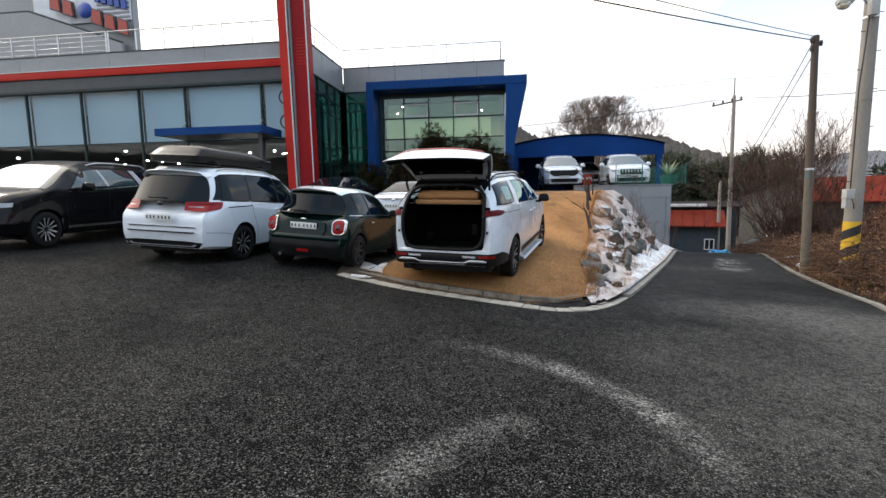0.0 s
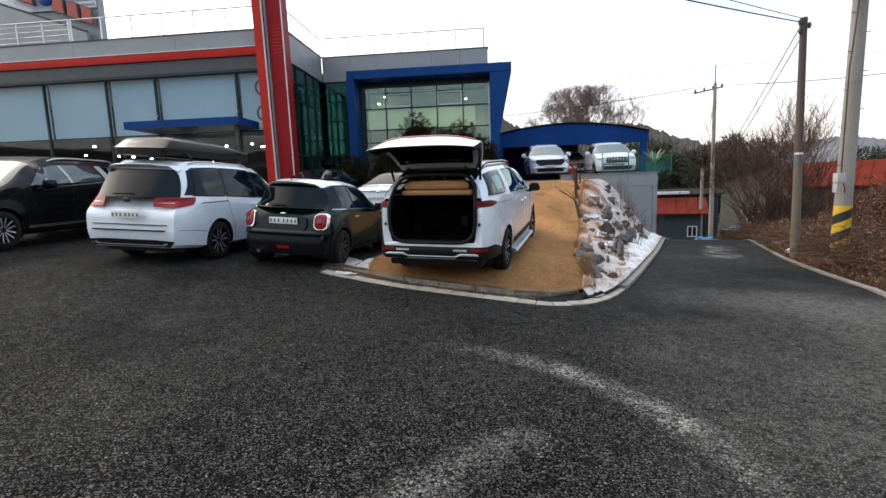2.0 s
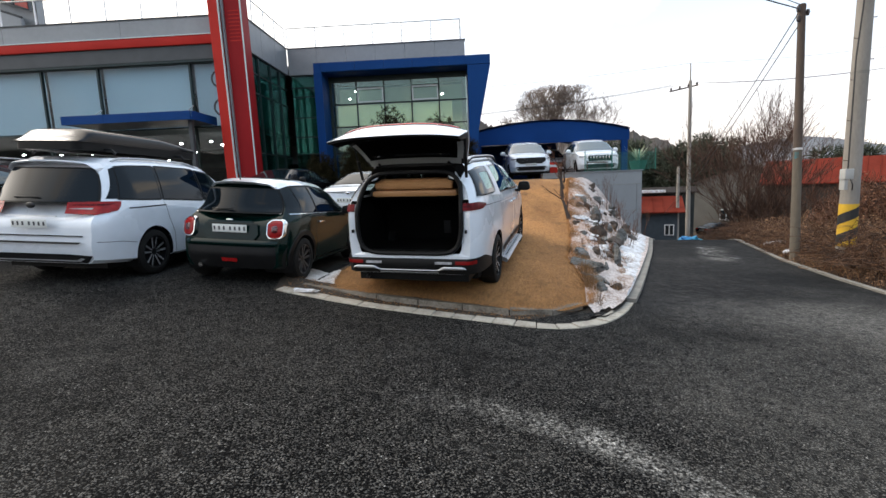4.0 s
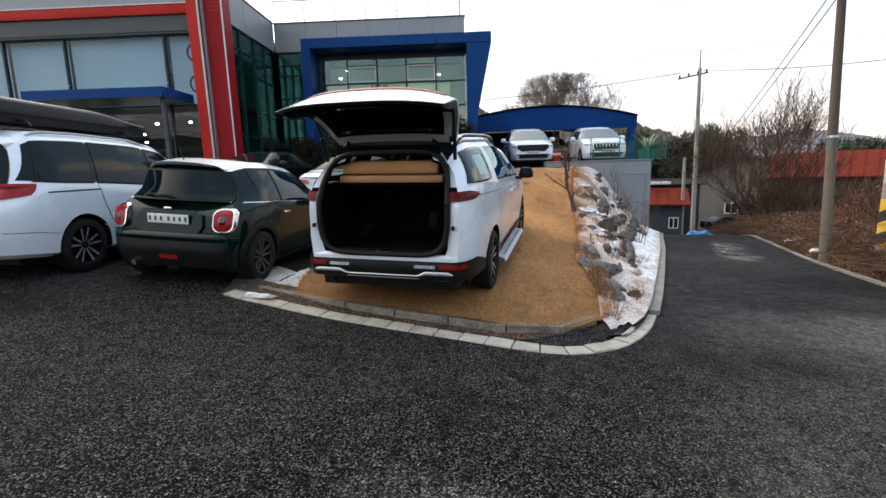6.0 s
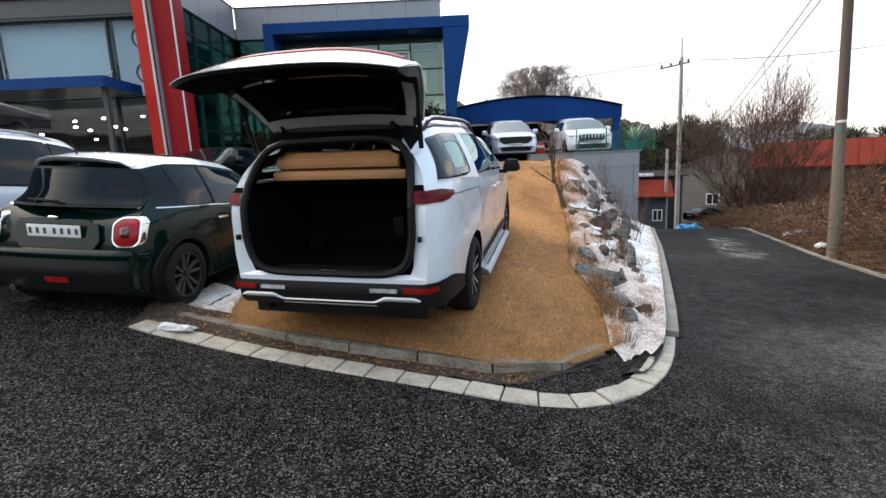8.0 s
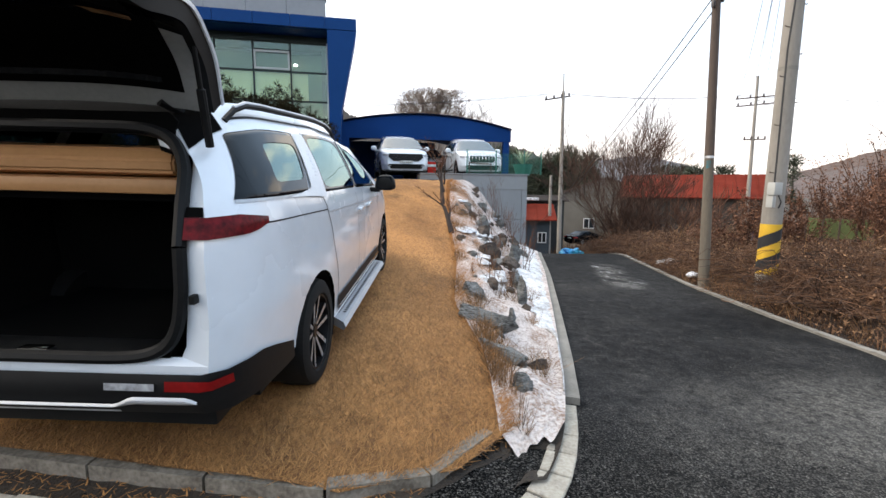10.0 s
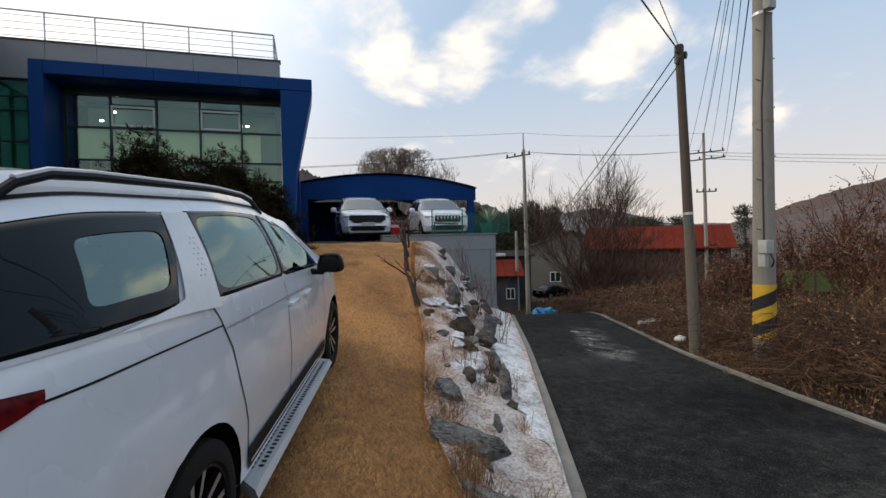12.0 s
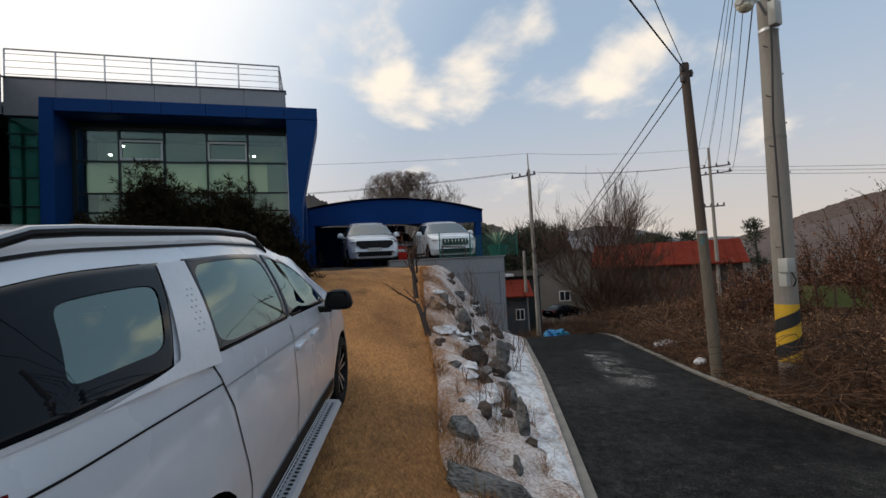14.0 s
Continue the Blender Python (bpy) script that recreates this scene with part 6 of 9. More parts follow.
def rear_glass(sh, body, widths, off, label):
    """A pane that follows the tail, inside a black surround; widths in (z, half-width)."""
    w = lerp_curve(widths)
    z0, z1 = widths[0][0], widths[-1][0]
    f = lambda g, o: (lambda a, b: (lambda z: ((-1 + 2 * a) * (w(z) + g), sh.shift(sh.rear, z) - o, z))(z0 - g + (z1 - z0 + 2 * g) * b))
    fr = part("window_frame", patch(f(0.022, off * 0.5), 14, 10), M_PLASTIC, body, smooth=50)
    return part("rear_window", patch(f(0.0, off), 14, 10), M_CARGLASS, fr, label, smooth=50)


def tail_lip(sh, body, over, drop, material, label, q=0.97):
    """A thin lip that carries the roof on past the rear window."""
    bm = bmesh.new()
    rows = []
    for i in range(25):
        s = -1 + 2 * i / 24
        p = Vector(sh.upper(sh.rear + 0.10, s * q, 0.014))
        o = over * (1 - 0.45 * abs(s) ** 4)
        rows.append([bm.verts.new(p + Vector((0, 0.06, 0.004))), bm.verts.new(p + Vector((0, -0.10 - o + 0.02, -drop * 0.6))), bm.verts.new(p + Vector((0, -0.10 - o, -drop))), bm.verts.new(p + Vector((0, -0.10 - o + 0.02, -drop - 0.02))), bm.verts.new(p + Vector((0, 0.0, -0.06)))])
    for a, b in zip(rows, rows[1:]):
        for j in range(4):
            bm.faces.new((a[j], b[j], b[j + 1], a[j + 1]))
    bm.faces.new(rows[0])
    bm.faces.new(list(reversed(rows[-1])))
    return part("spoiler", bm, material, body, label, smooth=40)


def round_tail(body, rear, amount, low=0.25):
    """Bows the tail of a finished car forwards towards its corners, more above the belt than below."""
    for ob in body.children_recursive:
        if ob.type != "MESH" or ob.name.startswith(("wheel", "rim", "spokes", "hub_cap", "number_plate", "plate_bar", "arch")):
            continue
        for q in ob.data.vertices:
            w = sstep(rear + 1.1, rear, q.co.y) * (low + (1 - low) * sstep(0.85, 1.2, q.co.z))
            q.co.y += amount * min(1.2, abs(q.co.x) / 0.8) ** 2 * w


# older white people carrier, seen from the tail
def old_carrier(body):
    sh = Shell(-1.10, 4.0,
               top=[(-1.10, 1.675), (-1.02, 1.755), (-0.8, 1.81), (0.2, 1.845), (1.2, 1.83), (1.8, 1.765), (2.95, 1.13), (3.6, 1.02), (3.93, 0.9), (4.0, 0.75)],
               belt=[(-1.10, 1.20), (0.4, 1.17), (1.4, 1.12), (3.0, 1.03), (4.0, 0.74)],
               low=[(-1.10, 0.32), (-0.5, 0.27), (0.5, 0.24), (3.4, 0.24), (4.0, 0.26)],
               wide=[(-1.10, 0.81), (-1.07, 0.855), (-1.0, 0.90), (-0.85, 0.945), (-0.5, 0.98), (3.1, 0.985), (3.6, 0.93), (3.9, 0.82), (4.0, 0.70)],
               roofw=[(-1.10, 0.66), (-0.5, 0.72), (0.8, 0.74), (1.9, 0.70), (3.2, 0.8), (4.0, 0.7)],
               lean=[(0.3, 0.06), (0.55, -0.01), (0.9, 0.0), (1.18, 0.05), (1.75, 0.38)], crown=0.12)
    common(sh, body, M_WHITE, 0.355, 3.06, 0.42, 0.85, 5, two_tone=True)
    rear_glass(sh, body, [(1.17, 0.765), (1.22, 0.765), (1.42, 0.72), (1.55, 0.67), (1.62, 0.60)], 0.010, "dark tinted rear window")
    tail_lip(sh, body, 0.13, 0.035, M_WHITE, "white roof spoiler")
    part("wiper", newbox(-0.28, 0.12, -1.06, -1.045, 1.215, 1.235, bevel=0.005, m=None), M_PLASTIC, body, "rear wiper")
    for sg in (1, -1):
        def lamp(a, b, sg=sg, z0=1.00, z1=1.175, off=0.0):
            z = z0 + (z1 - z0) * b
            if a < 0.55:
                f = a / 0.55
                z += 0.012 * (1 - f) * (1 - 2 * b)
                xx = 0.47 + (sh.side_x(sh.rear, z) - 0.47) * f
                return (sg * xx, sh.shift(sh.rear, z) - 0.020 - off, z)
            f = (a - 0.55) / 0.45
            y = sh.rear + 0.20 * f
            z += 0.045 * f * (1 - b)
            return (sg * (sh.side_x(y, z) + (0.014 + off) * (1 - 0.5 * f)), sh.shift(y, z) - (0.02 + off) * (1 - f), z)
        part("tail_lamp", patch(lamp, 30, 5), M_REDLAMP, body, "red tail lamp", smooth=50)
        part("reversing_lamp", patch(lambda a, b, sg=sg: lamp(0.06 + 0.40 * a, b, sg, 1.065, 1.09, 0.004), 10, 2), M_CLEARLAMP, body, smooth=50)
        part("lamp_core", patch(lambda a, b, sg=sg: lamp(0.05 + 0.75 * a, b, sg, 1.115, 1.145, 0.004), 16, 2), M_TAILRED, body, smooth=50)
        part("pillar_cover", patch(lambda a, b, sg=sg: sh.win(-1.07 + 0.12 * b + (2.46 - 0.05 * b) * a, 0.02 + 0.93 * b, 0.003, sg), 30, 6), M_CARGLASS, body, "black glass band over the pillars", smooth=60)
        side_window(sh, body, sg, -0.92, -0.80, 0.20, 0.26, 0.03, 0.93)
        side_window(sh, body, sg, 0.28, 0.34, 1.30, 1.32, 0.03, 0.94)
        side_window(sh, body, sg, 1.38, 1.40, 2.50, 1.90, 0.04, 0.94)
        strip(sh, body, "slide_rail", [(-0.68, 1.07), (-0.1, 1.08), (0.30, 1.09)], 0.018, 0.003, M_PLASTIC, sg)
        strip(sh, body, "door_gap", [(0.26, 1.15), (0.34, 0.9), (0.46, 0.62), (0.50, 0.3)], 0.009, 0.003, M_PLASTIC, sg)
        strip(sh, body, "door_gap", [(1.34, 1.1), (1.36, 0.6), (1.33, 0.3)], 0.009, 0.003, M_PLASTIC, sg)
        strip(sh, body, "bumper_gap", [(-1.05, 0.62), (-0.7, 0.60), (-0.42, 0.56)], 0.007, 0.003, M_PLASTIC, sg)
        handle(sh, body, sg, 1.48, 0.98, M_WHITE)
        handle(sh, body, sg, 1.20, 0.99, M_WHITE)
        mirror(sh, body, sg, 2.3, 1.10, M_WHITE)
    top_glass(sh, body, "windscreen", 1.95, 2.95, 0.92)
    rear_panel(sh, body, "badge_strip", [(-0.36, 0.968), (0.36, 0.968), (0.38, 0.982), (-0.38, 0.982)], 0.02, M_SILVER, "dull metal strip above the plate", 0.02)
    bm = bmesh.new()
    bmesh.ops.create_uvsphere(bm, u_segments=16, v_segments=8, radius=0.07, matrix=Matrix.Translation((0, sh.shift(sh.rear, 1.12) - 0.008, 1.12)) @ Matrix.Diagonal((1, 0.25, 0.62, 1)))
    part("badge", bm, M_DARKALLOY, body, "oval badge")
    rear_panel(sh, body, "tailgate_gap", [(-0.70, 0.70), (0.70, 0.70), (0.70, 0.712), (-0.70, 0.712)], 0.005, M_PLASTIC, "", 0.03)
    rear_panel(sh, body, "bumper_step", [(-0.66, 0.60), (0.66, 0.60), (0.70, 0.625), (-0.70, 0.625)], 0.03, M_PLASTIC, "", 0.03)
    rear_panel(sh, body, "bumper_insert", [(-0.72, 0.33), (0.72, 0.33), (0.80, 0.43), (0.5, 0.455), (-0.5, 0.455), (-0.80, 0.43)], 0.02, M_PLASTIC, "black bumper insert", 0.05)
    rear_panel(sh, body, "skid_strip", [(-0.70, 0.39), (-0.64, 0.355), (0.64, 0.355), (0.70, 0.39), (0.66, 0.40), (0.60, 0.37), (-0.60, 0.37), (-0.66, 0.40)], 0.036, M_SILVER, "silver skid strip", 0.05)
    plate(body, 0, sh.shift(sh.rear, 0.875) - 0.02, 0.875, 2)
    for sg in (1, -1):
        roof_rail(sh, body, sg, -0.7, 1.55, 0.82, 0.04)


old = thing("minivan", place_car(-4.829, 10.381, 9.43, 0.541, 0.001, -0.058), "older white minivan with red tail lamps and a black roof box", "minivan")
old_carrier(old)
round_tail(old, -1.10, 0.26)
roof_box("roof_box", old.matrix_world @ pose(0.05, 0, 0.03), -0.82, 1.80, "long matt black roof box on the white minivan")

# dark green hatchback with a white roof
def hatch(body):
    sh = Shell(-0.62, 3.22,
               top=[(-0.62, 1.47), (-0.56, 1.49), (-0.46, 1.515), (-0.2, 1.545), (0.6, 1.56), (1.3, 1.51), (1.65, 1.405), (2.25, 0.98), (2.9, 0.89), (3.15, 0.78), (3.22, 0.65)],
               belt=[(-0.62, 1.04), (0.5, 1.035), (1.6, 1.0), (2.3, 0.90), (3.22, 0.66)],
               low=[(-0.62, 0.24), (-0.3, 0.2), (0.5, 0.19), (2.6, 0.19), (3.22, 0.22)],
               wide=[(-0.62, 0.70), (-0.59, 0.755), (-0.50, 0.805), (-0.3, 0.845), (0.2, 0.8635), (2.4, 0.86), (2.8, 0.82), (3.1, 0.70), (3.22, 0.55)],
               roofw=[(-0.62, 0.50), (-0.3, 0.56), (0.6, 0.62), (1.5, 0.60), (2.3, 0.72), (3.22, 0.6)],
               lean=[(0.2, 0.05), (0.45, -0.02), (0.7, 0.0), (1.0, 0.045), (1.47, 0.25)], crown=0.10)
    common(sh, body, M_GREENPAINT, 0.33, 2.495, 0.388, 0.745, 5, M_DULLALLOY, lip=0.06)
    # white roof cap
    part("roof_panel", patch(lambda a, b: sh.upper(-0.62 + 2.07 * b, (-1 + 2 * a) * 1.0, 0.010), 22, 20), M_WHITE, body, "white roof panel", smooth=50)
    part("sunroof", patch(lambda a, b: sh.upper(0.25 + 0.75 * b, (-1 + 2 * a) * 0.62, 0.016), 10, 6), M_CARGLASS, body, "dark glass sunroof", smooth=50)
    rear_glass(sh, body, [(1.06, 0.645), (1.12, 0.63), (1.30, 0.58), (1.38, 0.53)], 0.010, "dark rear window")
    tail_lip(sh, body, 0.05, 0.015, M_WHITE, "white roof lip", 0.90)
    part("wiper", newbox(-0.32, 0.04, -0.60, -0.585, 1.09, 1.105, bevel=0.004), M_PLASTIC, body, "rear wiper")
    for sg in (1, -1):
        part("pillar_cover", patch(lambda a, b, sg=sg: sh.win(-0.615 + 0.30 * a, 0.01 + 0.97 * b, 0.006, sg), 6, 6), M_CARGLASS, body, "black pillar cover", smooth=60)
        side_window(sh, body, sg, -0.34, -0.24, 0.52, 0.48, 0.02, 0.95)
        side_window(sh, body, sg, 0.58, 0.54, 1.72, 1.28, 0.02, 0.95)
        strip(sh, body, "chrome_strip", [(-0.56, 1.035), (0.5, 1.03), (1.7, 0.99), (2.2, 0.95)], 0.010, 0.010, M_CHROME, sg, "chrome waist line")
        strip(sh, body, "door_gap", [(0.50, 0.93), (0.46, 0.7), (0.56, 0.45), (0.62, 0.24)], 0.008, 0.003, M_PLASTIC, sg)
        strip(sh, body, "sill_moulding", [(0.42, 0.25), (1.2, 0.25), (2.08, 0.25)], 0.10, 0.012, M_PLASTIC, sg)
        handle(sh, body, sg, 0.66, 0.88, M_CHROME)
        mirror(sh, body, sg, 1.62, 1.0, M_PLASTIC, 0.9)
        # round-cornered lamp in a chrome ring
        for w, h, off, mt, nm, lb in ((0.116, 0.146, 0.036, M_CHROME, "lamp_ring", "chrome lamp ring"), (0.098, 0.126, 0.038, M_REDLAMP, "tail_lamp", "red tail lamp"), (0.040, 0.055, 0.050, M_DARKREDLAMP, "lamp_core", "")):
            poly = [(sg * 0.665 + x, 0.825 + z) for x, z in rounded(w, h, w * 0.75)]
            bmx = bmesh.new()
            f = lambda x, z, o: (x, sh.shift(sh.rear, z) + 0.5 * max(0, abs(x) - 0.55) ** 1.6 - o, z)
            mx, mz = sg * 0.665, 0.825
            rings = [[bmx.verts.new(f(mx + (x - mx) * k, mz + (z - mz) * k, o)) for x, z in poly] for k, o in (((1, -0.06), (1, off - 0.012), (0.95, off), (0.86, off), (0.80, off - 0.02)) if nm == "lamp_ring" else ((1, -0.06), (1, off - 0.012), (0.93, off), (0.6, off + 0.008), (0.25, off + 0.010)))]
            for r0, r1 in zip(rings, rings[1:]):
                for i in range(len(poly)):
                    bmx.faces.new((r0[i], r0[(i + 1) % len(poly)], r1[(i + 1) % len(poly)], r1[i]))
            if nm != "lamp_ring":
                bmx.faces.new(rings[-1])
            part(nm, bmx, mt, body, lb, smooth=40)
    rear_panel(sh, body, "chrome_strip", [(-0.66, 1.032), (0.66, 1.032), (0.66, 1.042), (-0.66, 1.042)], 0.012, M_CHROME, "", 0.06)
    rear_panel(sh, body, "plate_recess", [(-0.36, 0.66), (0.36, 0.66), (0.42, 0.74), (0.40, 0.89), (-0.40, 0.89), (-0.42, 0.74)], 0.006, M_GREENPAINT, "", 0.03)
    rear_panel(sh, body, "handle_bar", [(-0.36, 0.90), (0.36, 0.90), (0.33, 0.93), (-0.33, 0.93)], 0.03, M_GREENPAINT, "", 0.03)
    def wrap(a, z, off, half):
        x = (-1 + 2 * a) * half
        return (x, sh.shift(sh.rear, z) + 0.14 * (max(0.0, abs(x) - 0.55) / 0.25) ** 2.4 - off, z)

    part("bumper_line", patch(lambda a, b: wrap(a, 0.565 + 0.095 * b, 0.012 + 0.038 * math.sin(math.pi * (0.1 + 0.8 * b)), 0.80), 30, 8), M_GREENPAINT, body, smooth=60)
    part("bumper", patch(lambda a, b: wrap(a, 0.24 + 0.33 * b, -0.01 + 0.036 * math.sin(math.pi * (0.12 + 0.6 * b)), 0.76 + 0.04 * b), 30, 10), M_PLASTIC, body, "black lower bumper", smooth=60)
    rear_panel(sh, body, "fog_lamp", [(-0.11, 0.34), (0.11, 0.34), (0.12, 0.395), (-0.12, 0.395)], 0.03, M_REDLAMP, "red fog lamp")
    bm = bmesh.new()
    bmesh.ops.create_uvsphere(bm, u_segments=14, v_segments=8, radius=0.06, matrix=Matrix.Translation((0, sh.shift(sh.rear, 0.945) - 0.04, 0.945)) @ Matrix.Diagonal((0.95, 0.25, 0.24, 1)))
    part("badge", bm, M_CHROME, body, "winged chrome badge")
    bm = bmesh.new()
    tube(bm, [(-0.46, -0.66, 0.27), (-0.46, -0.4, 0.28)], 0.035, 12)
    part("exhaust", bm, M_CHROME, body)
    bm = bmesh.new()
    tube(bm, [(-0.02, -0.28, 1.52), (-0.02, -0.40, 1.74)], [0.008, 0.003], 6)
    part("aerial", bm, M_PLASTIC, body, "short roof aerial")
    top_glass(sh, body, "windscreen", 1.55, 2.18, 0.92)
    plate(body, 0, sh.shift(sh.rear, 0.82) - 0.022, 0.82, 3)


mini = thing("hatchback", place_car(-2.335, 10.05, 11.32, 0.385, -0.017, -0.072), "small dark green hatchback with a white roof", "car")
hatch(mini)
round_tail(mini, -0.62, 0.46, 0.12)

# black people carrier, parked nose out
blk_van = thing("minivan", place_car(-9.0, 13.5, 180.0, 0.845, -0.005, 0.045), "black minivan parked nose outwards", "minivan")
late_carrier(blk_van, M_BLACKPAINT)

# white carriers at the top of the ramp, noses towards the lane
top_a = thing("minivan", place_car(6.45, 28.1, 187.0, 1.965, 0.0, 0), "white minivan with a black grille on the terrace", "minivan")
late_carrier(top_a, M_WHITE)
top_b = thing("minivan", place_car(9.9, 27.9, 190.0, 1.965, 0, 0), "white minivan behind the green net fence", "minivan")
late_carrier(top_b, M_WHITE, slots=True)
top_c = thing("minivan", place_car(9.25, 33.5, 187.0, 1.965, 0, 0), "white minivan deeper under the carport", "minivan")
late_carrier(top_c, M_WHITE)


def saloon(body, paint):
    sh = Shell(-1.05, 3.70,
               top=[(-1.05, 0.95), (-0.95, 1.06), (-0.45, 1.10), (0.25, 1.40), (0.8, 1.46), (1.5, 1.43), (2.6, 1.02), (3.3, 0.92), (3.7, 0.7)],
               belt=[(-1.05, 0.92), (0.4, 0.98), (1.6, 0.96), (2.6, 0.9), (3.7, 0.66)],
               low=[(-1.05, 0.3), (-0.5, 0.22), (3.2, 0.2), (3.7, 0.24)],
               wide=[(-1.05, 0.72), (-0.98, 0.82), (-0.7, 0.88), (0.2, 0.915), (2.9, 0.91), (3.4, 0.8), (3.7, 0.6)],
               roofw=[(-1.05, 0.66), (0.2, 0.58), (0.8, 0.62), (1.6, 0.58), (2.6, 0.74), (3.7, 0.6)],
               lean=[(0.3, 0.05), (0.6, 0.0), (1.0, 0.10)], crown=0.08)
    common(sh, body, paint, 0.335, 2.8, 0.39, 0.80, 5)
    top_glass(sh, body, "rear_window", -0.36, 0.24, 0.86)
    top_glass(sh, body, "windscreen", 1.6, 2.5, 0.9)
    for sg in (1, -1):
        side_window(sh, body, sg, 0.12, 0.34, 0.98, 0.92, 0.05, 0.93)
        side_window(sh, body, sg, 1.04, 0.98, 2.1, 1.55, 0.05, 0.93)
        part("tail_lamp", patch(lambda a, b, sg=sg: sh.side(sh.rear + 0.01 + 0.30 * a, 0.80 + (0.14 - 0.05 * a) * b, 0.012, sg), 8, 4), M_REDLAMP, body, "red tail lamp")
        rl = [(sg * 0.46, 0.84), (sg * 0.80, 0.80), (sg * 0.80, 0.93), (sg * 0.5, 0.91)]
        rear_panel(sh, body, "tail_lamp", rl if sg > 0 else rl[::-1], 0.02, M_REDLAMP, "", 0.1)
        mirror(sh, body, sg, 1.95, 1.0, paint)
        handle(sh, body, sg, 1.12, 0.84, paint)
    plate(body, 0, sh.shift(sh.rear, 0.76) - 0.02, 0.76, 2)
    bm = bmesh.new()
    bmesh.ops.create_uvsphere(bm, u_segments=12, v_segments=6, radius=0.06, matrix=Matrix.Translation((0, sh.shift(sh.rear, 0.93) - 0.01, 0.93)) @ Matrix.Diagonal((1, 0.25, 0.6, 1)))
    part("badge", bm, M_CHROME, body)


sedan_a = thing("saloon_car", place_car(-1.05, 14.9, 14, 0.72, 0.02, -0.02), "white saloon car parked by the shrubs", "car")
saloon(sedan_a, M_WHITE)
round_tail(sedan_a, -1.05, 0.2, 0.8)
sedan_b = thing("saloon_car", place_car(-3.4, 19.0, 196, 1.02, 0.0, 0.0), "black saloon car parked by the showroom", "car")
saloon(sedan_b, M_BLACKPAINT)


# ---- carport, retaining wall and fences on the terrace ----
M_WALLPANEL = mat("grey_wall_panel", (0.235, 0.255, 0.27), (0.19, 0.205, 0.22), rough=0.55, scale=0.7, fine=5, objrand=0.35)
carport = thing("carport", BM, "blue arched steel carport", "carport")
M_BLUEROOF = mat("blue_sheet_steel", (0.004, 0.040, 0.170), (0.003, 0.033, 0.145), rough=0.6, spec=0.1, scale=0.6)
M_BLUEIN = mat("dark_blue_steel", (0.010, 0.040, 0.150), rough=0.6, spec=0.1)


def arc_z(a):
    return 4.47 + 0.60 * (1 - ((a - 4.45) / 4.55) ** 2)


bm = bmesh.new()
pts = [0.55 + 8.45 * i / 24 for i in range(25)]
prism(bm, [(0.55, 3.90), (9.0, 3.90)] + [(a, arc_z(a)) for a in reversed(pts)], 0.12, axis="y", at=5.7)
part("fascia", bm, M_BLUEROOF, carport, "blue curved fascia", smooth=None)
bm = bmesh.new()
sheet(bm, lambda a, b: (a, b, arc_z(a) + 0.03), [0.5 + 8.55 * i / 24 for i in range(25)], [5.6, 10, 17])
sheet(bm, lambda a, b: (a, b, arc_z(a) + 0.09), [0.5 + 8.55 * i / 24 for i in range(25)], [5.6, 10, 17])
part("roof", bm, M_BLUEIN, carport, "curved sheet roof")
for a in (0.62, 8.72):
    for b in (5.72, 11, 16.8):
        part("post", newbox(a - 0.12, a + 0.2, b, b + 0.2, 1.8, 3.95), M_BLUEROOF, carport)
part("back_wall", newbox(0.5, 7.2, 16.9, 17.0, 1.8, 4.8), M_BLUEIN, carport, "dark blue back wall")
part("side_wall", newbox(0.40, 0.52, 0.6, 17.0, 1.7, 4.5), M_BLUEROOF, carport, "blue side wall beside the showroom")

wall = thing("retaining_wall", Matrix.Translation((10.19, 21.9, 0)) @ Matrix.Rotation(radians(-6.8), 4, "Z"), "grey panel-faced retaining wall of the terrace", "wall")
part("core", newbox(-4.2, -0.02, 0.06, 0.5, -2.0, 2.03), M_CONCGREY, wall)
part("return_wall", newbox(-0.5, -0.02, 0.5, 20, -3.0, 2.03), M_CONCGREY, wall)
for i, (z0, z1) in enumerate([(-2.0, -0.62), (-0.62, 0.36), (0.36, 1.50), (1.50, 2.06)]):
    cuts = [0.0, -0.22, -1.30, -2.35, -3.3, -4.2] if i != 3 else [0.0, -2.6, -4.2]
    for a, b in zip(cuts, cuts[1:]):
        part("wall_panel", newbox(b + 0.007, a - 0.007, 0.0, 0.07, z0 + 0.007, z1 - 0.007, bevel=0.004), M_WALLPANEL, wall, smooth=None)
part("coping", newbox(-4.2, 0.05, -0.04, 0.52, 2.062, 2.10, bevel=0.006), M_WALLPANEL, wall)

M_NET = mat("green_net_wire", (0.02, 0.16, 0.12), (0.015, 0.12, 0.09), rough=0.6)
fence = thing("net_fence", wall.matrix_world, "green net fence along the terrace edge", "fence")
for x in (-2.35, -1.2, -0.05, 0.65):
    part("post", tube(bmesh.new(), [(x, 0.25, 2.1), (x, 0.25, 3.0)], 0.022), M_NET, fence)
bm = bmesh.new()
for i in range(52):
    x = -2.35 + 3.0 * i / 51
    tube(bm, [(x, 0.25, 2.12), (x, 0.25, 2.86)], 0.006, 3, cap=False)
for i in range(14):
    z = 2.14 + 0.72 * i / 13
    tube(bm, [(-2.35, 0.25, z), (0.65, 0.25, z)], 0.006, 3, cap=False)
part("net", bm, M_NET, fence, "fine green netting")
M_IRON = mat("rusty_iron", (0.055, 0.045, 0.04), (0.09, 0.055, 0.04), rough=0.7)
gate = thing("iron_frame", wall.matrix_world, "dark iron rail frame leaning on the terrace edge", "rail")
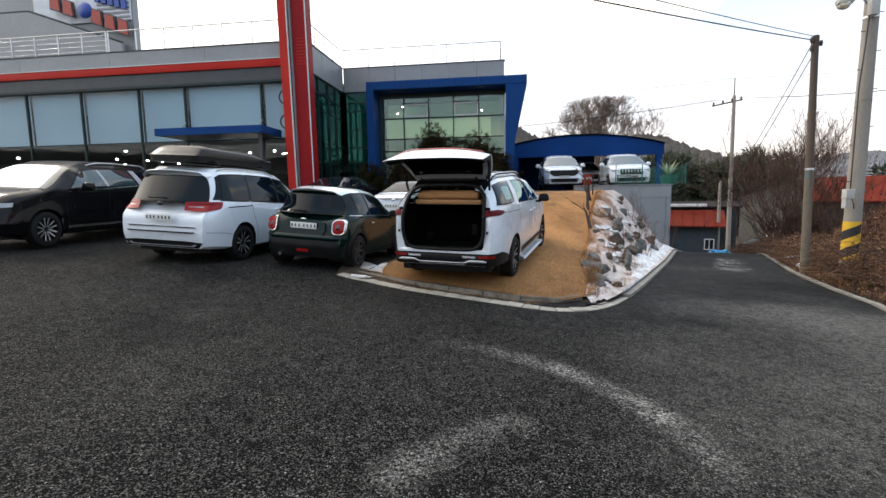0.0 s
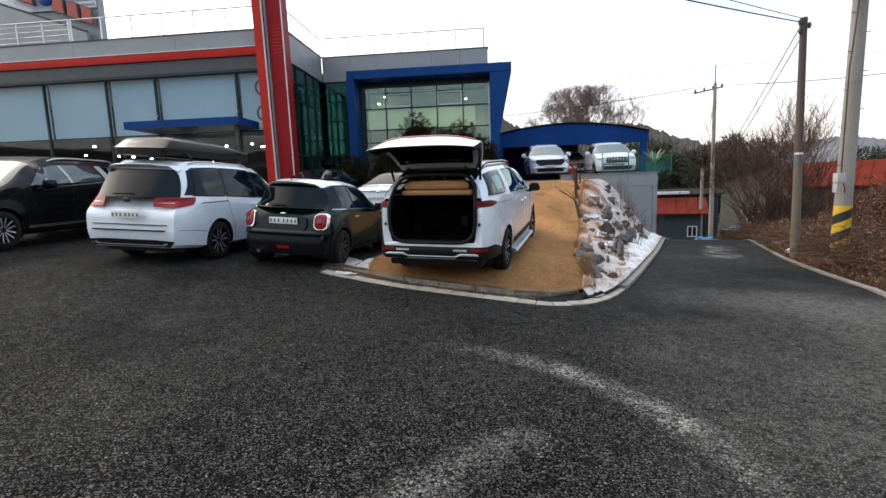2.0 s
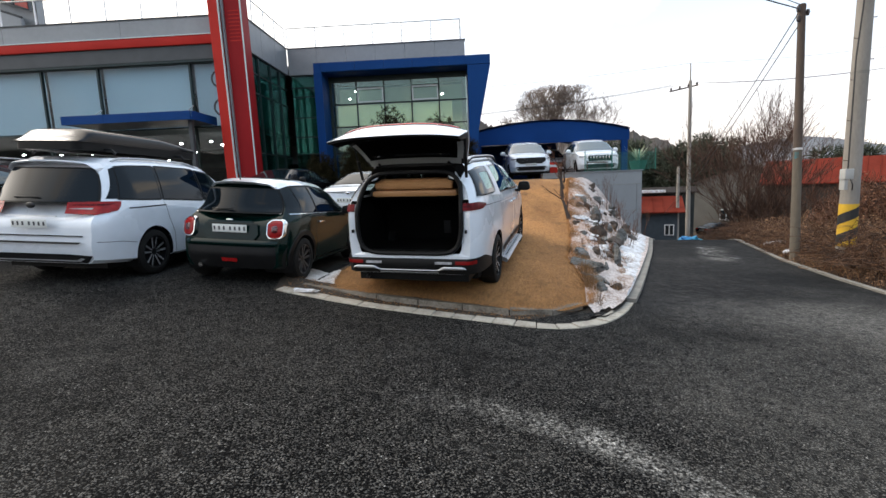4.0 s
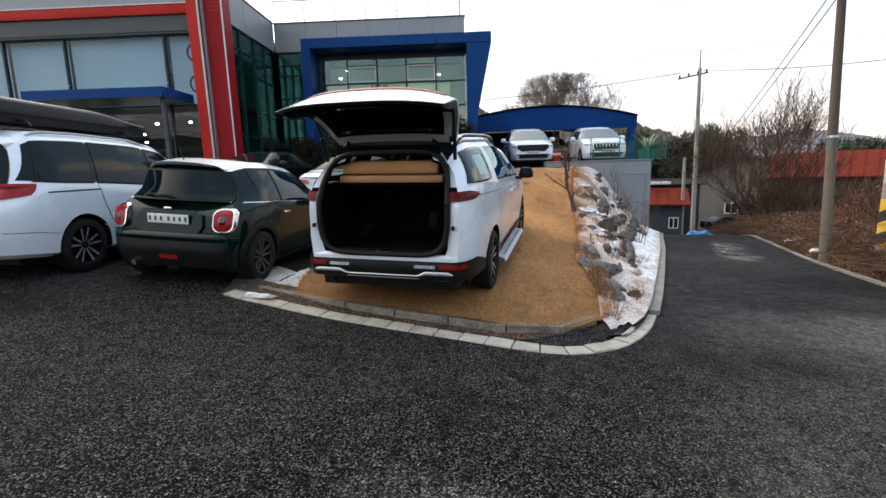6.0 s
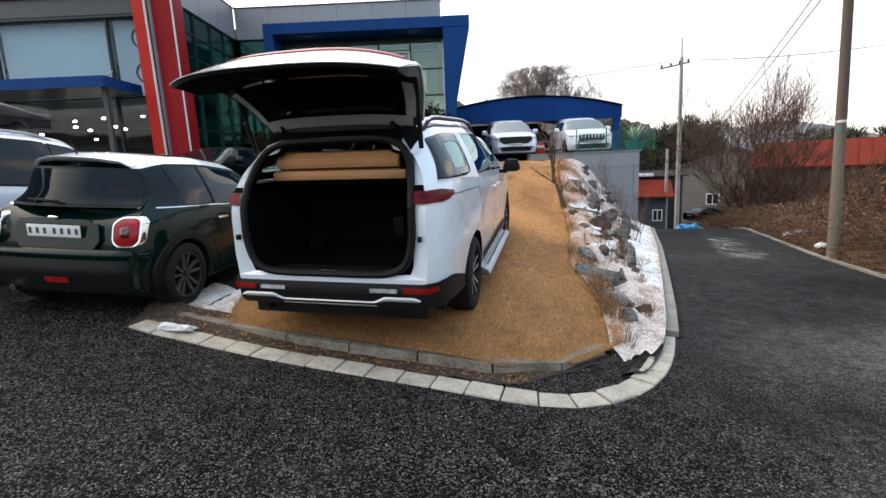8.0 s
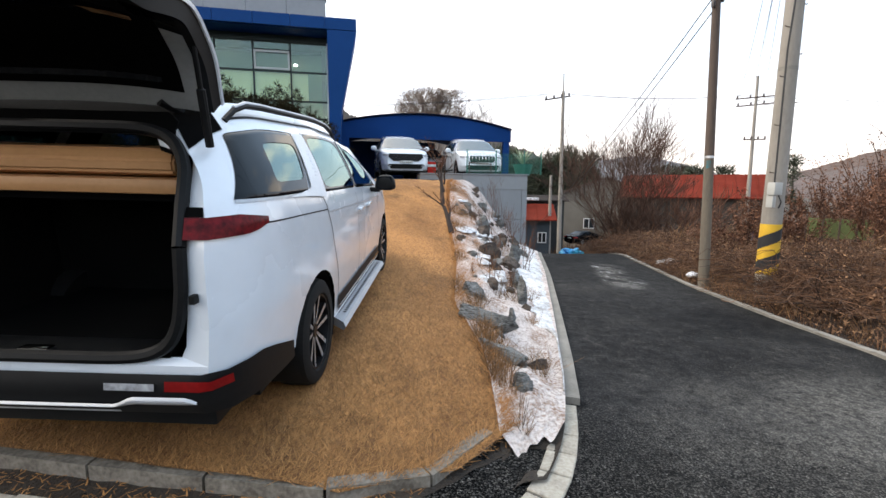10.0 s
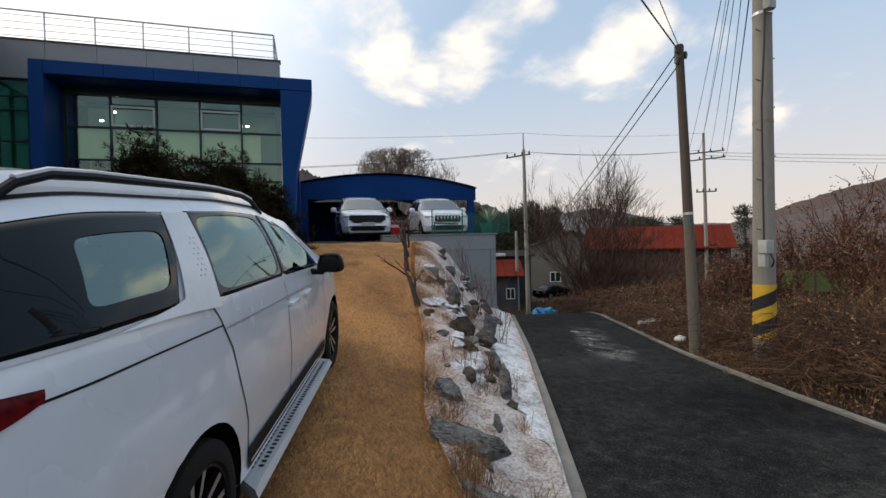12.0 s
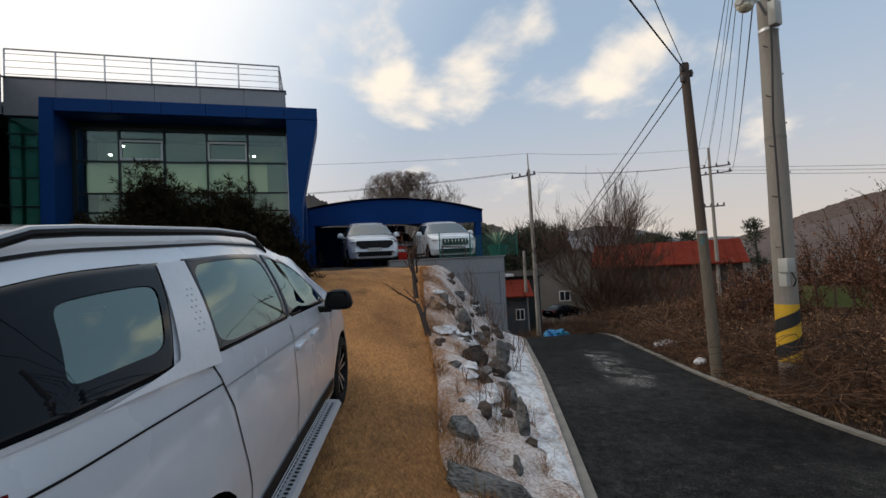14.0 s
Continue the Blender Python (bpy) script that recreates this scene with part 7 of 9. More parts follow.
for pts in ([(-2.3, 0.1, 1.6), (-2.3, 0.1, 2.55)], [(-1.45, 0.1, 1.55), (-1.45, 0.1, 2.5)], [(-2.3, 0.1, 2.5), (-1.45, 0.1, 2.46)], [(-2.3, 0.1, 2.05), (-1.45, 0.1, 2.0)], [(-2.3, 0.1, 1.65), (-1.45, 0.1, 1.6)]):
    part("bar", tube(bmesh.new(), pts, 0.02), M_IRON, gate)
barrier = thing("traffic_barrier", pose(7.75, 27.2, 1.96), "red and white plastic traffic barrier", "barrier")
part("barrier_body", newbox(-0.42, 0.42, -0.2, 0.2, 0, 0.8, bevel=0.05), M_RED, barrier)
part("band", newbox(-0.425, 0.425, -0.205, 0.205, 0.55, 0.68, bevel=0.02), M_WHITEFRAME, barrier)
pot = thing("planter", wall.matrix_world @ pose(0.15, 0.9, 2.06), "green planter with spiky leaves", "planter")
bm = bmesh.new()
tube(bm, [(0, 0, 0), (0, 0, 0.45)], [0.28, 0.40], 14)
part("tub", bm, M_NET, pot)
bm = bmesh.new()
rr = random.Random(8)
for i in range(34):
    a, l = rr.uniform(0, 6.28), rr.uniform(0.6, 1.15)
    d = Vector((math.cos(a), math.sin(a), rr.uniform(0.7, 2.2))).normalized()
    s = d.cross(Vector((0, 0, 1))).normalized() * 0.03
    q = [bm.verts.new(Vector((0, 0, 0.42)) + v) for v in (s, -s, d * l * 0.6 - s, d * l * 0.6 + s)]
    tip = bm.verts.new(Vector((0, 0, 0.42)) + d * l - Vector((0, 0, 0.08)))
    bm.faces.new((q[0], q[1], q[2], q[3]))
    bm.faces.new((q[3], q[2], tip))
part("leaf_mass", bm, mat("yucca_leaf", (0.20, 0.28, 0.16), (0.30, 0.33, 0.22), rough=0.6, island=0.7), pot)

# ---- kerbs ----
kerb_line = [(-1.76, 9.19), (-0.45, 8.62), (0.48, 8.20), (0.97, 7.97), (1.41, 7.74), (1.80, 7.62), (2.21, 7.69), (2.63, 7.96), (3.02, 8.40), (3.38, 8.95)]


def resample(line, step):
    out, acc = [Vector(line[0])], 0.0
    for a, b in zip(line, line[1:]):
        a, b = Vector(a), Vector(b)
        l, pos = (b - a).length, 0.0
        while acc + (l - pos) >= step:
            pos += step - acc
            out.append(a + (b - a) * pos / l)
            acc = 0.0
        acc += l - pos
    return out


def smooth_line(line, rounds=3):
    for _ in range(rounds):
        nl = [line[0]]
        for a, b in zip(line, line[1:]):
            nl += [(a[0] * 0.75 + b[0] * 0.25, a[1] * 0.75 + b[1] * 0.25), (a[0] * 0.25 + b[0] * 0.75, a[1] * 0.25 + b[1] * 0.75)]
        line = nl + [line[-1]]
    return line


def block(bm, a, b, inward0, inward1, w, z0a, z0b, h, gap=0.006, drop=0.12):
    d = (b - a).normalized() * gap
    a, b = a + d, b - d
    top = [(a, z0a + h), (b, z0b + h), (b + inward1 * w, z0b + h + 0.004), (a + inward0 * w, z0a + h + 0.004)]
    lo = [bm.verts.new((p.x, p.y, z - h - drop)) for p, z in top]
    hi = [bm.verts.new((p.x, p.y, z)) for p, z in top]
    bm.faces.new(hi)
    for i in range(4):
        bm.faces.new((lo[i], lo[(i + 1) % 4], hi[(i + 1) % 4], hi[i]))


def normals_of(pts):
    out = []
    for i, p in enumerate(pts):
        d = (pts[min(i + 1, len(pts) - 1)] - pts[max(0, i - 1)]).normalized()
        out.append(Vector((-d.y, d.x)))
    return out


kerb = thing("kerb", None, "row of pale concrete kerb blocks round the ramp's foot", "kerb", kind="structure")
kr = random.Random(2)
KP = resample(smooth_line(kerb_line), 0.262)
KN = normals_of(KP)
for i in range(len(KP) - 1):
    bm = bmesh.new()
    block(bm, KP[i], KP[i + 1], KN[i], KN[i + 1], 0.185 + kr.uniform(-0.008, 0.008), lot_z(*KP[i]), lot_z(*KP[i + 1]), 0.014 + kr.uniform(-0.006, 0.006))
    bmesh.ops.bevel(bm, geom=list(bm.edges), offset=0.006, segments=1, affect="EDGES")
    part("kerb_block", bm, M_CONC, kerb, smooth=None)
long_line = resample([(kerb_x(y), y) for y in [8.95 + 0.4 * i for i in range(32)]], 1.0)
LN = normals_of(long_line)
for i in range(len(long_line) - 1):
    bm = bmesh.new()
    block(bm, long_line[i], long_line[i + 1], LN[i], LN[i + 1], 0.17, lot_z(*long_line[i]), lot_z(*long_line[i + 1]), 0.06, gap=0.002)
    part("kerb_stone", bm, M_CONCGREY, kerb, smooth=None)
# edging behind the soil strip
edging = thing("edging", None, "low grey edging slabs in front of the straw", "edging", kind="structure")
EP = resample([(-1.45, 9.47), (-0.49, 9.02), (0.35, 8.66), (1.04, 8.36), (1.46, 8.19), (1.72, 8.10), (2.12, 8.33), (2.68, 8.70)], 0.62)
EN = normals_of(EP)
for i in range(len(EP) - 1):
    bm = bmesh.new()
    za, zb = (max(lot_z(*p) + 0.03, min(ramp_z(p.x, p.y + 0.12), lot_z(*p) + 0.10) - 0.02) for p in (EP[i], EP[i + 1]))
    block(bm, EP[i], EP[i + 1], EN[i], EN[i + 1], 0.085, za, zb, 0.012 + kr.uniform(-0.008, 0.008), gap=0.008, drop=0.22)
    part("edging_slab", bm, M_EDGE, edging, smooth=None)
# far kerb of the lane
kerb_r = thing("kerb", None, "thin concrete edging along the far side of the lane", "kerb", kind="structure")
RP = resample([(road_right(y), y) for y in [6.0 + 0.4 * i for i in range(40)]], 0.9)
RN = normals_of(RP)
for i in range(len(RP) - 1):
    bm = bmesh.new()
    block(bm, RP[i], RP[i + 1], -RN[i], -RN[i + 1], 0.10, lot_z(*RP[i]), lot_z(*RP[i + 1]), 0.035 + kr.uniform(-0.01, 0.01), gap=0.003)
    part("kerb_stone", bm, M_CONCGREY, kerb_r, smooth=None)

# ---- rocks and snow ----
def rock(name, x, y, z, sx, sy, sz, rz, seed, label, material=None, fine=4):
    bm = bmesh.new()
    bmesh.ops.create_icosphere(bm, subdivisions=fine, radius=1.0)
    rk = random.Random(seed)
    cuts = [(Vector((rk.gauss(0, 1), rk.gauss(0, 1), rk.gauss(0, 0.8))).normalized(), rk.uniform(0.36, 0.74)) for _ in range(13)]
    off = Vector((seed * 1.7, seed * 0.3, 0))
    for q in bm.verts:
        for nrm, d in cuts:
            over = q.co.dot(nrm) - d
            if over > 0:
                q.co -= nrm * over * 0.93
        n = q.co.normalized()
        k = 0.11 * fbm(*(q.co * 1.9 + off), 3) + 0.05 * abs(noise.noise(q.co * 5.5 + off)) - 0.035 * abs(noise.noise(Vector((q.co.x * 2.0, q.co.y * 2.0, q.co.z * 9.0)) + off))
        q.co += n * k
        q.co = Vector((q.co.x * sx, q.co.y * sy, q.co.z * sz))
    ob = solid(name, bm, material or M_ROCK, label, "rock", group="rocks of the bank", smooth=28)
    ob.matrix_world = pose(x, y, z, rk.uniform(-8, 8), rk.uniform(-8, 8), rz)
    return ob


def bank_at(t, y):
    return Vector(bank_pt(t, y))


M_ROCKBROWN = mat("brown_rock", (0.120, 0.092, 0.074), (0.016, 0.012, 0.010), rough=0.9, scale=6.0, fine=34, fine_amt=0.5, bump=1.0, bscale=30, dist=0.04, lo=0.38, hi=0.60, stretch=(1.0, 0.6, 2.0))
# flat grey slabs by the straw and one set on edge beside the snow
def bank_z(x, y):
    xa, xb = ramp_right(y) - 0.12, kerb_x(y) - 0.14
    return bank_pt((x - xa) / (xb - xa), y)[2]


GREY_SLAB, BROWN_STONE = "rough grey slab set in the snowy bank", "dark brown boulder half buried in snow"
for i, (x, y, up, sx, sy, sz, rz, brown) in enumerate([
        (3.13, 10.45, 0.02, 0.23, 0.52, 0.20, 25, 0), (3.05, 9.55, 0.02, 0.13, 0.36, 0.18, 12, 0), (3.52, 11.40, 0.02, 0.36, 0.19, 0.15, 12, 0), (2.93, 8.98, 0.01, 0.13, 0.15, 0.11, 0, 0),
        (4.40, 11.72, 0.13, 0.09, 0.24, 0.27, -26, 0), (3.78, 10.80, 0.02, 0.07, 0.14, 0.12, -20, 0), (4.72, 12.50, 0.14, 0.13, 0.22, 0.24, -24, 0), (4.05, 11.95, 0.02, 0.18, 0.16, 0.12, 30, 1),
        (4.60, 13.15, 0.08, 0.24, 0.22, 0.18, 10, 1), (4.95, 13.95, 0.10, 0.32, 0.26, 0.24, -15, 1), (5.45, 14.15, 0.13, 0.30, 0.26, 0.25, 20, 1), (5.88, 14.75, 0.20, 0.19, 0.26, 0.34, -20, 0),
        (5.40, 15.35, 0.06, 0.24, 0.24, 0.19, 40, 1), (5.95, 15.75, 0.06, 0.26, 0.20, 0.16, 5, 0), (6.35, 15.60, 0.12, 0.18, 0.24, 0.25, -25, 0), (5.15, 14.75, 0.02, 0.20, 0.15, 0.12, 60, 0)]):
    rock("rock", x, y, bank_z(x, y) + up * 0.7, sx, sy, sz * 1.25, rz, 30 + i, BROWN_STONE if brown else GREY_SLAB, M_ROCKBROWN if brown else M_ROCK)
# smaller stones further up, half buried
pr = random.Random(19)
for row in range(3):
    y = 16.0 + 0.15 * row
    while y < 20.8:
        big = pr.uniform(0.14, 0.30)
        p = bank_at(0.26 + 0.25 * row + pr.uniform(-0.09, 0.09), y)
        if pr.random() < 0.62:
            brown = pr.random() < 0.5
            rock("rock", p.x, p.y, p.z + 0.03, big, big * pr.uniform(0.7, 1.3), big * pr.uniform(0.7, 1.1), pr.uniform(0, 180), 100 + int(y * 50) + row,
                 BROWN_STONE if brown else "rough grey boulder half buried in snow", M_ROCKBROWN if brown else M_ROCK, 3)
        y += big * pr.uniform(2.2, 3.6)
# loose small stones between them
for i in range(46):
    y = pr.uniform(9.4, 20.5)
    p = bank_at(pr.uniform(0.05, 0.72), y)
    big = pr.uniform(0.05, 0.13)
    rock("rock", p.x, p.y, p.z + 0.03, big, big * pr.uniform(0.8, 1.5), big * pr.uniform(0.7, 1.1), pr.uniform(0, 180), 600 + i, "small brown stone lying in the snow", M_ROCKBROWN if i % 3 else M_ROCK, 2)

rs = random.Random(12)
for i in range(16):
    y = rs.uniform(12.2, 20)
    t = rs.uniform(0.12, 0.5)
    p = bank_at(t, y)
    bm = bmesh.new()
    bmesh.ops.create_icosphere(bm, subdivisions=4, radius=1.0)
    sx, sy = rs.uniform(0.12, 0.26), rs.uniform(0.25, 0.6)
    for q in bm.verts:
        n1 = fbm(q.co.x * 1.3 + i * 5, q.co.y * 1.3, q.co.z, 3)
        k = 1 + 0.32 * n1
        q.co = Vector((q.co.x * sx * k, q.co.y * sy * k, q.co.z * (0.035 + 0.02 * n1)))
    ob = solid("snow_patch", bm, M_SNOW, "patch of old melting snow on the bank", "snow", group="snow patches", smooth=180)
    ob.matrix_world = pose(p.x, p.y, p.z + 0.01, 0, 14, -28)


def snow_lump(x, y, z, sx, sy, sz, rz, seed, label):
    bm = bmesh.new()
    bmesh.ops.create_icosphere(bm, subdivisions=4, radius=1.0)
    for q in bm.verts:
        n1 = fbm(q.co.x * 1.5 + seed, q.co.y * 1.5, seed * 0.3, 5)
        k = 1 + 0.45 * n1
        q.co = Vector((q.co.x * sx * k, q.co.y * sy * k, q.co.z * sz * (1 + 0.5 * n1)))
    ob = solid("snow_patch", bm, M_SNOW, label, "snow", group="snow patches", smooth=180)
    ob.matrix_world = pose(x, y, z, 0, 0, rz)


# flat, trodden snow between the kerb and the straw
PAD = [Vector((-1.80, 9.60)), Vector((-0.95, 9.30)), Vector((-0.98, 10.45)), Vector((-1.62, 11.0))]


def pad_pt(u, v):
    p = (PAD[0] * (1 - u) + PAD[1] * u) * (1 - v) + (PAD[3] * (1 - u) + PAD[2] * u) * v
    x, y = p.x + 0.06 * (2 * u - 1) * fbm(p.y * 2.5, 1.0, 4.0), p.y + 0.02 * (2 * v - 1) * fbm(p.x * 3.0, 7.0, 2.0)
    z = max(lot_z(x, y) + 0.025, ramp_z(x, y) + 0.015 if x > ramp_left(y) - 0.1 else -9)
    edge = min(u, 1 - u, v, 1 - v)
    return (x, y, z - 0.05 * (1 - sstep(0.0, 0.07, edge)) + 0.012 * fbm(x * 4, y * 4, 3.0))


bm = bmesh.new()
sheet(bm, pad_pt, [i / 20 for i in range(21)], [i / 24 for i in range(25)])
solid("snow_patch", bm, M_PADSNOW, "trodden dirty snow on the ground beside the minivan", "snow", group="snow patches", smooth=180)
snow_lump(-1.45, 9.22, lot_z(-1.45, 9.22) + 0.012, 0.36, 0.09, 0.022, -24, 5, "strip of ice behind the kerb")
snow_lump(11.9, 16.4, -0.55, 0.45, 0.3, 0.10, 20, 9, "small heap of snow on the verge")
snow_lump(10.3, 14.2, -0.42, 0.14, 0.1, 0.06, 0, 11, "small lump of snow on the verge")
snow_lump(9.5, 10.3, -0.36, 0.75, 0.12, 0.05, 62, 15, "strip of snow along the verge")

# ---- poles and wires ----
M_CONCPOLE = mat("weathered_concrete_pole", (0.30, 0.275, 0.245), (0.22, 0.20, 0.175), rough=0.85, scale=2.0, fine=30, bump=0.3, bscale=40, dist=0.004, stretch=(1, 1, 0.3))
M_WOODPOLE = mat("weathered_wood_pole", (0.105, 0.075, 0.058), (0.055, 0.042, 0.036), rough=0.9, scale=2.0, fine=35, bump=0.6, bscale=30, dist=0.01, stretch=(1, 1, 0.12))
M_OLDPOLE = mat("grey_brown_pole_base", (0.15, 0.125, 0.095), (0.09, 0.076, 0.06), rough=0.9, scale=2, fine=30, stretch=(1, 1, 0.2))
M_CABLE = mat("black_cable", (0.02, 0.02, 0.022), rough=0.6)
M_YELLOW = mat("yellow_marking", (0.62, 0.38, 0.02), (0.50, 0.29, 0.02), rough=0.7, scale=5, fine=30)
M_BLACKMARK = mat("black_marking", (0.015, 0.015, 0.016), rough=0.7)
M_GREYBOX = mat("grey_meter_box", (0.42, 0.42, 0.40), (0.36, 0.36, 0.34), rough=0.5)
M_PORCELAIN = mat("dark_insulator", (0.05, 0.04, 0.04), rough=0.3)

CB, CT = Vector((9.86, 12.15, -0.5)), Vector((9.92, 12.15, 9.5))
pole = thing("utility_pole", None, "round concrete utility pole with yellow and black stripes", "utility pole")
rad = lambda z: 0.178 - 0.0060 * (z + 0.5)
at = lambda z: CB + (CT - CB) * ((z + 0.5) / 10.0)
bm = bmesh.new()
tube(bm, [at(z) for z in (-0.5, 1, 3.72, 3.74, 6, 9.5)], [rad(z) for z in (-0.5, 1, 3.72, 3.74, 6, 9.5)], 24)
part("shaft", bm, M_CONCPOLE, pole, "pale concrete shaft")
bm = bmesh.new()
tube(bm, [at(3.70), at(3.76)], rad(3.7) + 0.003, 24, cap=False)
part("joint", bm, M_CONCGREY, pole)


def wrap(z0, z1, rise, a0, a1, off, n=20, rows=4):
    """A slanting band round the pole."""
    bm = bmesh.new()

    def f(a, b):
        ang = a0 + (a1 - a0) * a
        z = z0 + rise * a + (z1 - z0) * b
        c = at(z)
        return (c.x + (rad(z) + off) * math.cos(ang), c.y + (rad(z) + off) * math.sin(ang), z)
    sheet(bm, f, [i / n for i in range(n + 1)], [i / rows for i in range(rows + 1)])
    return bm


bm = wrap(0.02, 0.96, 0.0, 0, 2 * math.pi, 0.004, 40, 6)
part("stripe_sleeve", bm, M_YELLOW, pole, "yellow reflective sleeve")
for k in range(2):
    part("stripe", wrap(0.00 + 0.44 * k, 0.22 + 0.44 * k, 0.26, -4.1, -1.0, 0.007), M_BLACKMARK, pole, "slanting black stripe")
bm = bmesh.new()
tube(bm, [Vector((9.63, 12.0, 1.70)), Vector((9.645, 12.02, 4.0)), Vector((9.70, 12.0, 5.0)), Vector((9.76, 12.0, 6.4))], 0.016, 6)
part("cable", bm, M_CABLE, pole)
bx = part("meter_box", newbox(9.40, 9.60, 11.82, 11.96, 1.50, 1.72, bevel=0.012), M_GREYBOX, pole, "small grey meter box")
part("meter_box", newbox(9.43, 9.52, 11.86, 11.98, 1.28, 1.50, bevel=0.01), M_GREYBOX, pole)
bm = bmesh.new()
tube(bm, [(9.56, 11.86, 1.50), (9.56, 11.80, 1.38), (9.62, 11.86, 1.30), (9.68, 11.92, 1.27)], 0.012, 6)
part("cable", bm, M_CABLE, pole)
for i in range(11):
    z = 1.9 + 0.42 * i
    sgn = 1 if i % 2 else -1
    c = at(z)
    bm = bmesh.new()
    tube(bm, [c + Vector((sgn * rad(z) * 0.9, -0.05, 0)), c + Vector((sgn * (rad(z) + 0.085), -0.05, 0.0)), c + Vector((sgn * (rad(z) + 0.095), -0.05, 0.02))], 0.009, 5)
    part("climbing_step", bm, M_IRON, pole)
for z in (5.55, 6.25):
    bm = bmesh.new()
    tube(bm, [at(z), at(z + 0.05)], rad(z) + 0.01, 20, cap=False)
    part("band", bm, M_STEEL, pole)
lamp = part("street_lamp", tube(bmesh.new(), [(9.80, 12.1, 5.80), (9.6, 12.08, 6.00), (9.4, 12.06, 5.95)], 0.025), M_STEEL, pole, "street lamp on a short arm")
bm = bmesh.new()
tube(bm, [(9.42, 12.06, 5.97), (9.30, 12.05, 5.92), (9.10, 12.03, 5.87), (9.0, 12.02, 5.86)], [0.05, 0.10, 0.13, 0.05], 14)
part("lamp_head", bm, M_GREYBOX, lamp, "grey lamp head")
bm = bmesh.new()
bmesh.ops.create_uvsphere(bm, u_segments=14, v_segments=8, radius=0.13, matrix=Matrix.Translation((9.16, 12.03, 5.82)) @ Matrix.Diagonal((1.1, 0.9, 0.8, 1)))
part("lamp_glass", bm, mat("lamp_bowl", (0.70, 0.66, 0.52), rough=0.3), lamp, "cream glass bowl")
bm = newbox(9.66, 9.84, 11.88, 12.0, 5.55, 5.95, bevel=0.02)
part("control_box", bm, M_GREYBOX, pole)

wp = thing("utility_pole", None, "dark weathered wooden utility pole", "utility pole")
WB, WTOP = Vector((9.842, 13.465, -0.6)), Vector((9.965, 13.845, 5.74))
bm = bmesh.new()
tube(bm, [WB, WB + (WTOP - WB) * 0.45], [0.110, 0.094], 16)
part("lower_shaft", bm, M_OLDPOLE, wp, "grey-brown lower shaft")
bm = bmesh.new()
tube(bm, [WB + (WTOP - WB) * 0.45, WTOP], [0.096, 0.080], 16)
part("upper_shaft", bm, M_WOODPOLE, wp, "dark brown upper shaft")
bm = bmesh.new()
tube(bm, [WB + (WTOP - WB) * 0.448, WB + (WTOP - WB) * 0.456], 0.100, 16)
part("band", bm, M_STEEL, wp)
bm = bmesh.new()
tube(bm, [WTOP - Vector((0, 0, 0.35)), WTOP - Vector((0, 0, 0.02))], 0.090, 14)
part("cap_band", bm, M_IRON, wp)
for dx, dz in ((-0.13, -0.12), (0.12, -0.2), (-0.12, -0.34)):
    bm = bmesh.new()
    tube(bm, [WTOP + Vector((dx, -0.05, dz - 0.07)), WTOP + Vector((dx, -0.05, dz)), WTOP + Vector((dx, -0.05, dz + 0.07))], [0.03, 0.045, 0.03], 8)
    part("insulator", bm, M_PORCELAIN, wp)
bm = bmesh.new()
mc = WB + (WTOP - WB) * 0.43
sheet(bm, lambda a, b: (mc.x + 0.0985 * math.cos(a), mc.y + 0.0985 * math.sin(a), mc.z - 0.10 + 0.17 * b), [-2.95 + 0.1 * i for i in range(10)], [0, 0.5, 1])
part("painted_mark", bm, mat("teal_paint", (0.03, 0.16, 0.20), (0.10, 0.10, 0.08), rough=0.8, scale=12), wp, "teal paint mark")


def far_pole(base, top, arms, r0, r1, label):
    t = thing("utility_pole", None, label, "utility pole")
    base, top = Vector(base), Vector(top)
    bm = bmesh.new()
    tube(bm, [base, top], [r0, r1], 12)
    part("shaft", bm, M_CONCPOLE, t)
    for a, b in arms:
        arm = part("crossarm", tube(bmesh.new(), [a, b], 0.06, 6), M_IRON, t, "steel crossarm with insulators")
        for k in range(4):
            p = Vector(a).lerp(Vector(b), (k + 0.15) / 3.3)
            bm = bmesh.new()
            tube(bm, [p + Vector((0, 0, 0.0)), p + Vector((0, 0, 0.16)), p + Vector((0, 0, 0.3))], [0.05, 0.09, 0.04], 6)
            part("insulator", bm, M_PORCELAIN, arm)
    return t


far_pole((24.0, 40.5, -4.6), (23.87, 40.57, 9.6), [((21.9, 40.2, 8.7), (24.7, 40.8, 9.3))], 0.20, 0.13, "tall concrete utility pole with a crossarm down the lane")
far_pole((23.87, 40.57, 9.5), (23.85, 40.57, 11.0), [], 0.06, 0.04, "slim steel pole top with a lightning rod") 
far_pole((24.55, 43.0, -4.6), (24.5, 43.0, 2.7), [], 0.17, 0.12, "short concrete pole beside the lane")
far_pole((41.7, 37.0, -4.5), (41.5, 37.05, 11.5), [((40.45, 38.2, 9.65), (42.5, 35.7, 9.7)), ((40.6, 38.2, 9.0), (42.6, 35.7, 9.1)), ((41.0, 37.5, 6.0), (42.2, 36.3, 6.0))], 0.20, 0.11, "concrete utility pole with double crossarms across the field")


def wire(a, b, sag, r=0.012):
    a, b = Vector(a), Vector(b)
    bm = bmesh.new()
    pts = [a.lerp(b, i / 20) - Vector((0, 0, 4 * sag * (i / 20) * (1 - i / 20))) for i in range(21)]
    tube(bm, pts, r, 4, cap=False)
    solid("power_line", bm, M_CABLE, "thin black overhead power line", "wire", group="overhead wires")


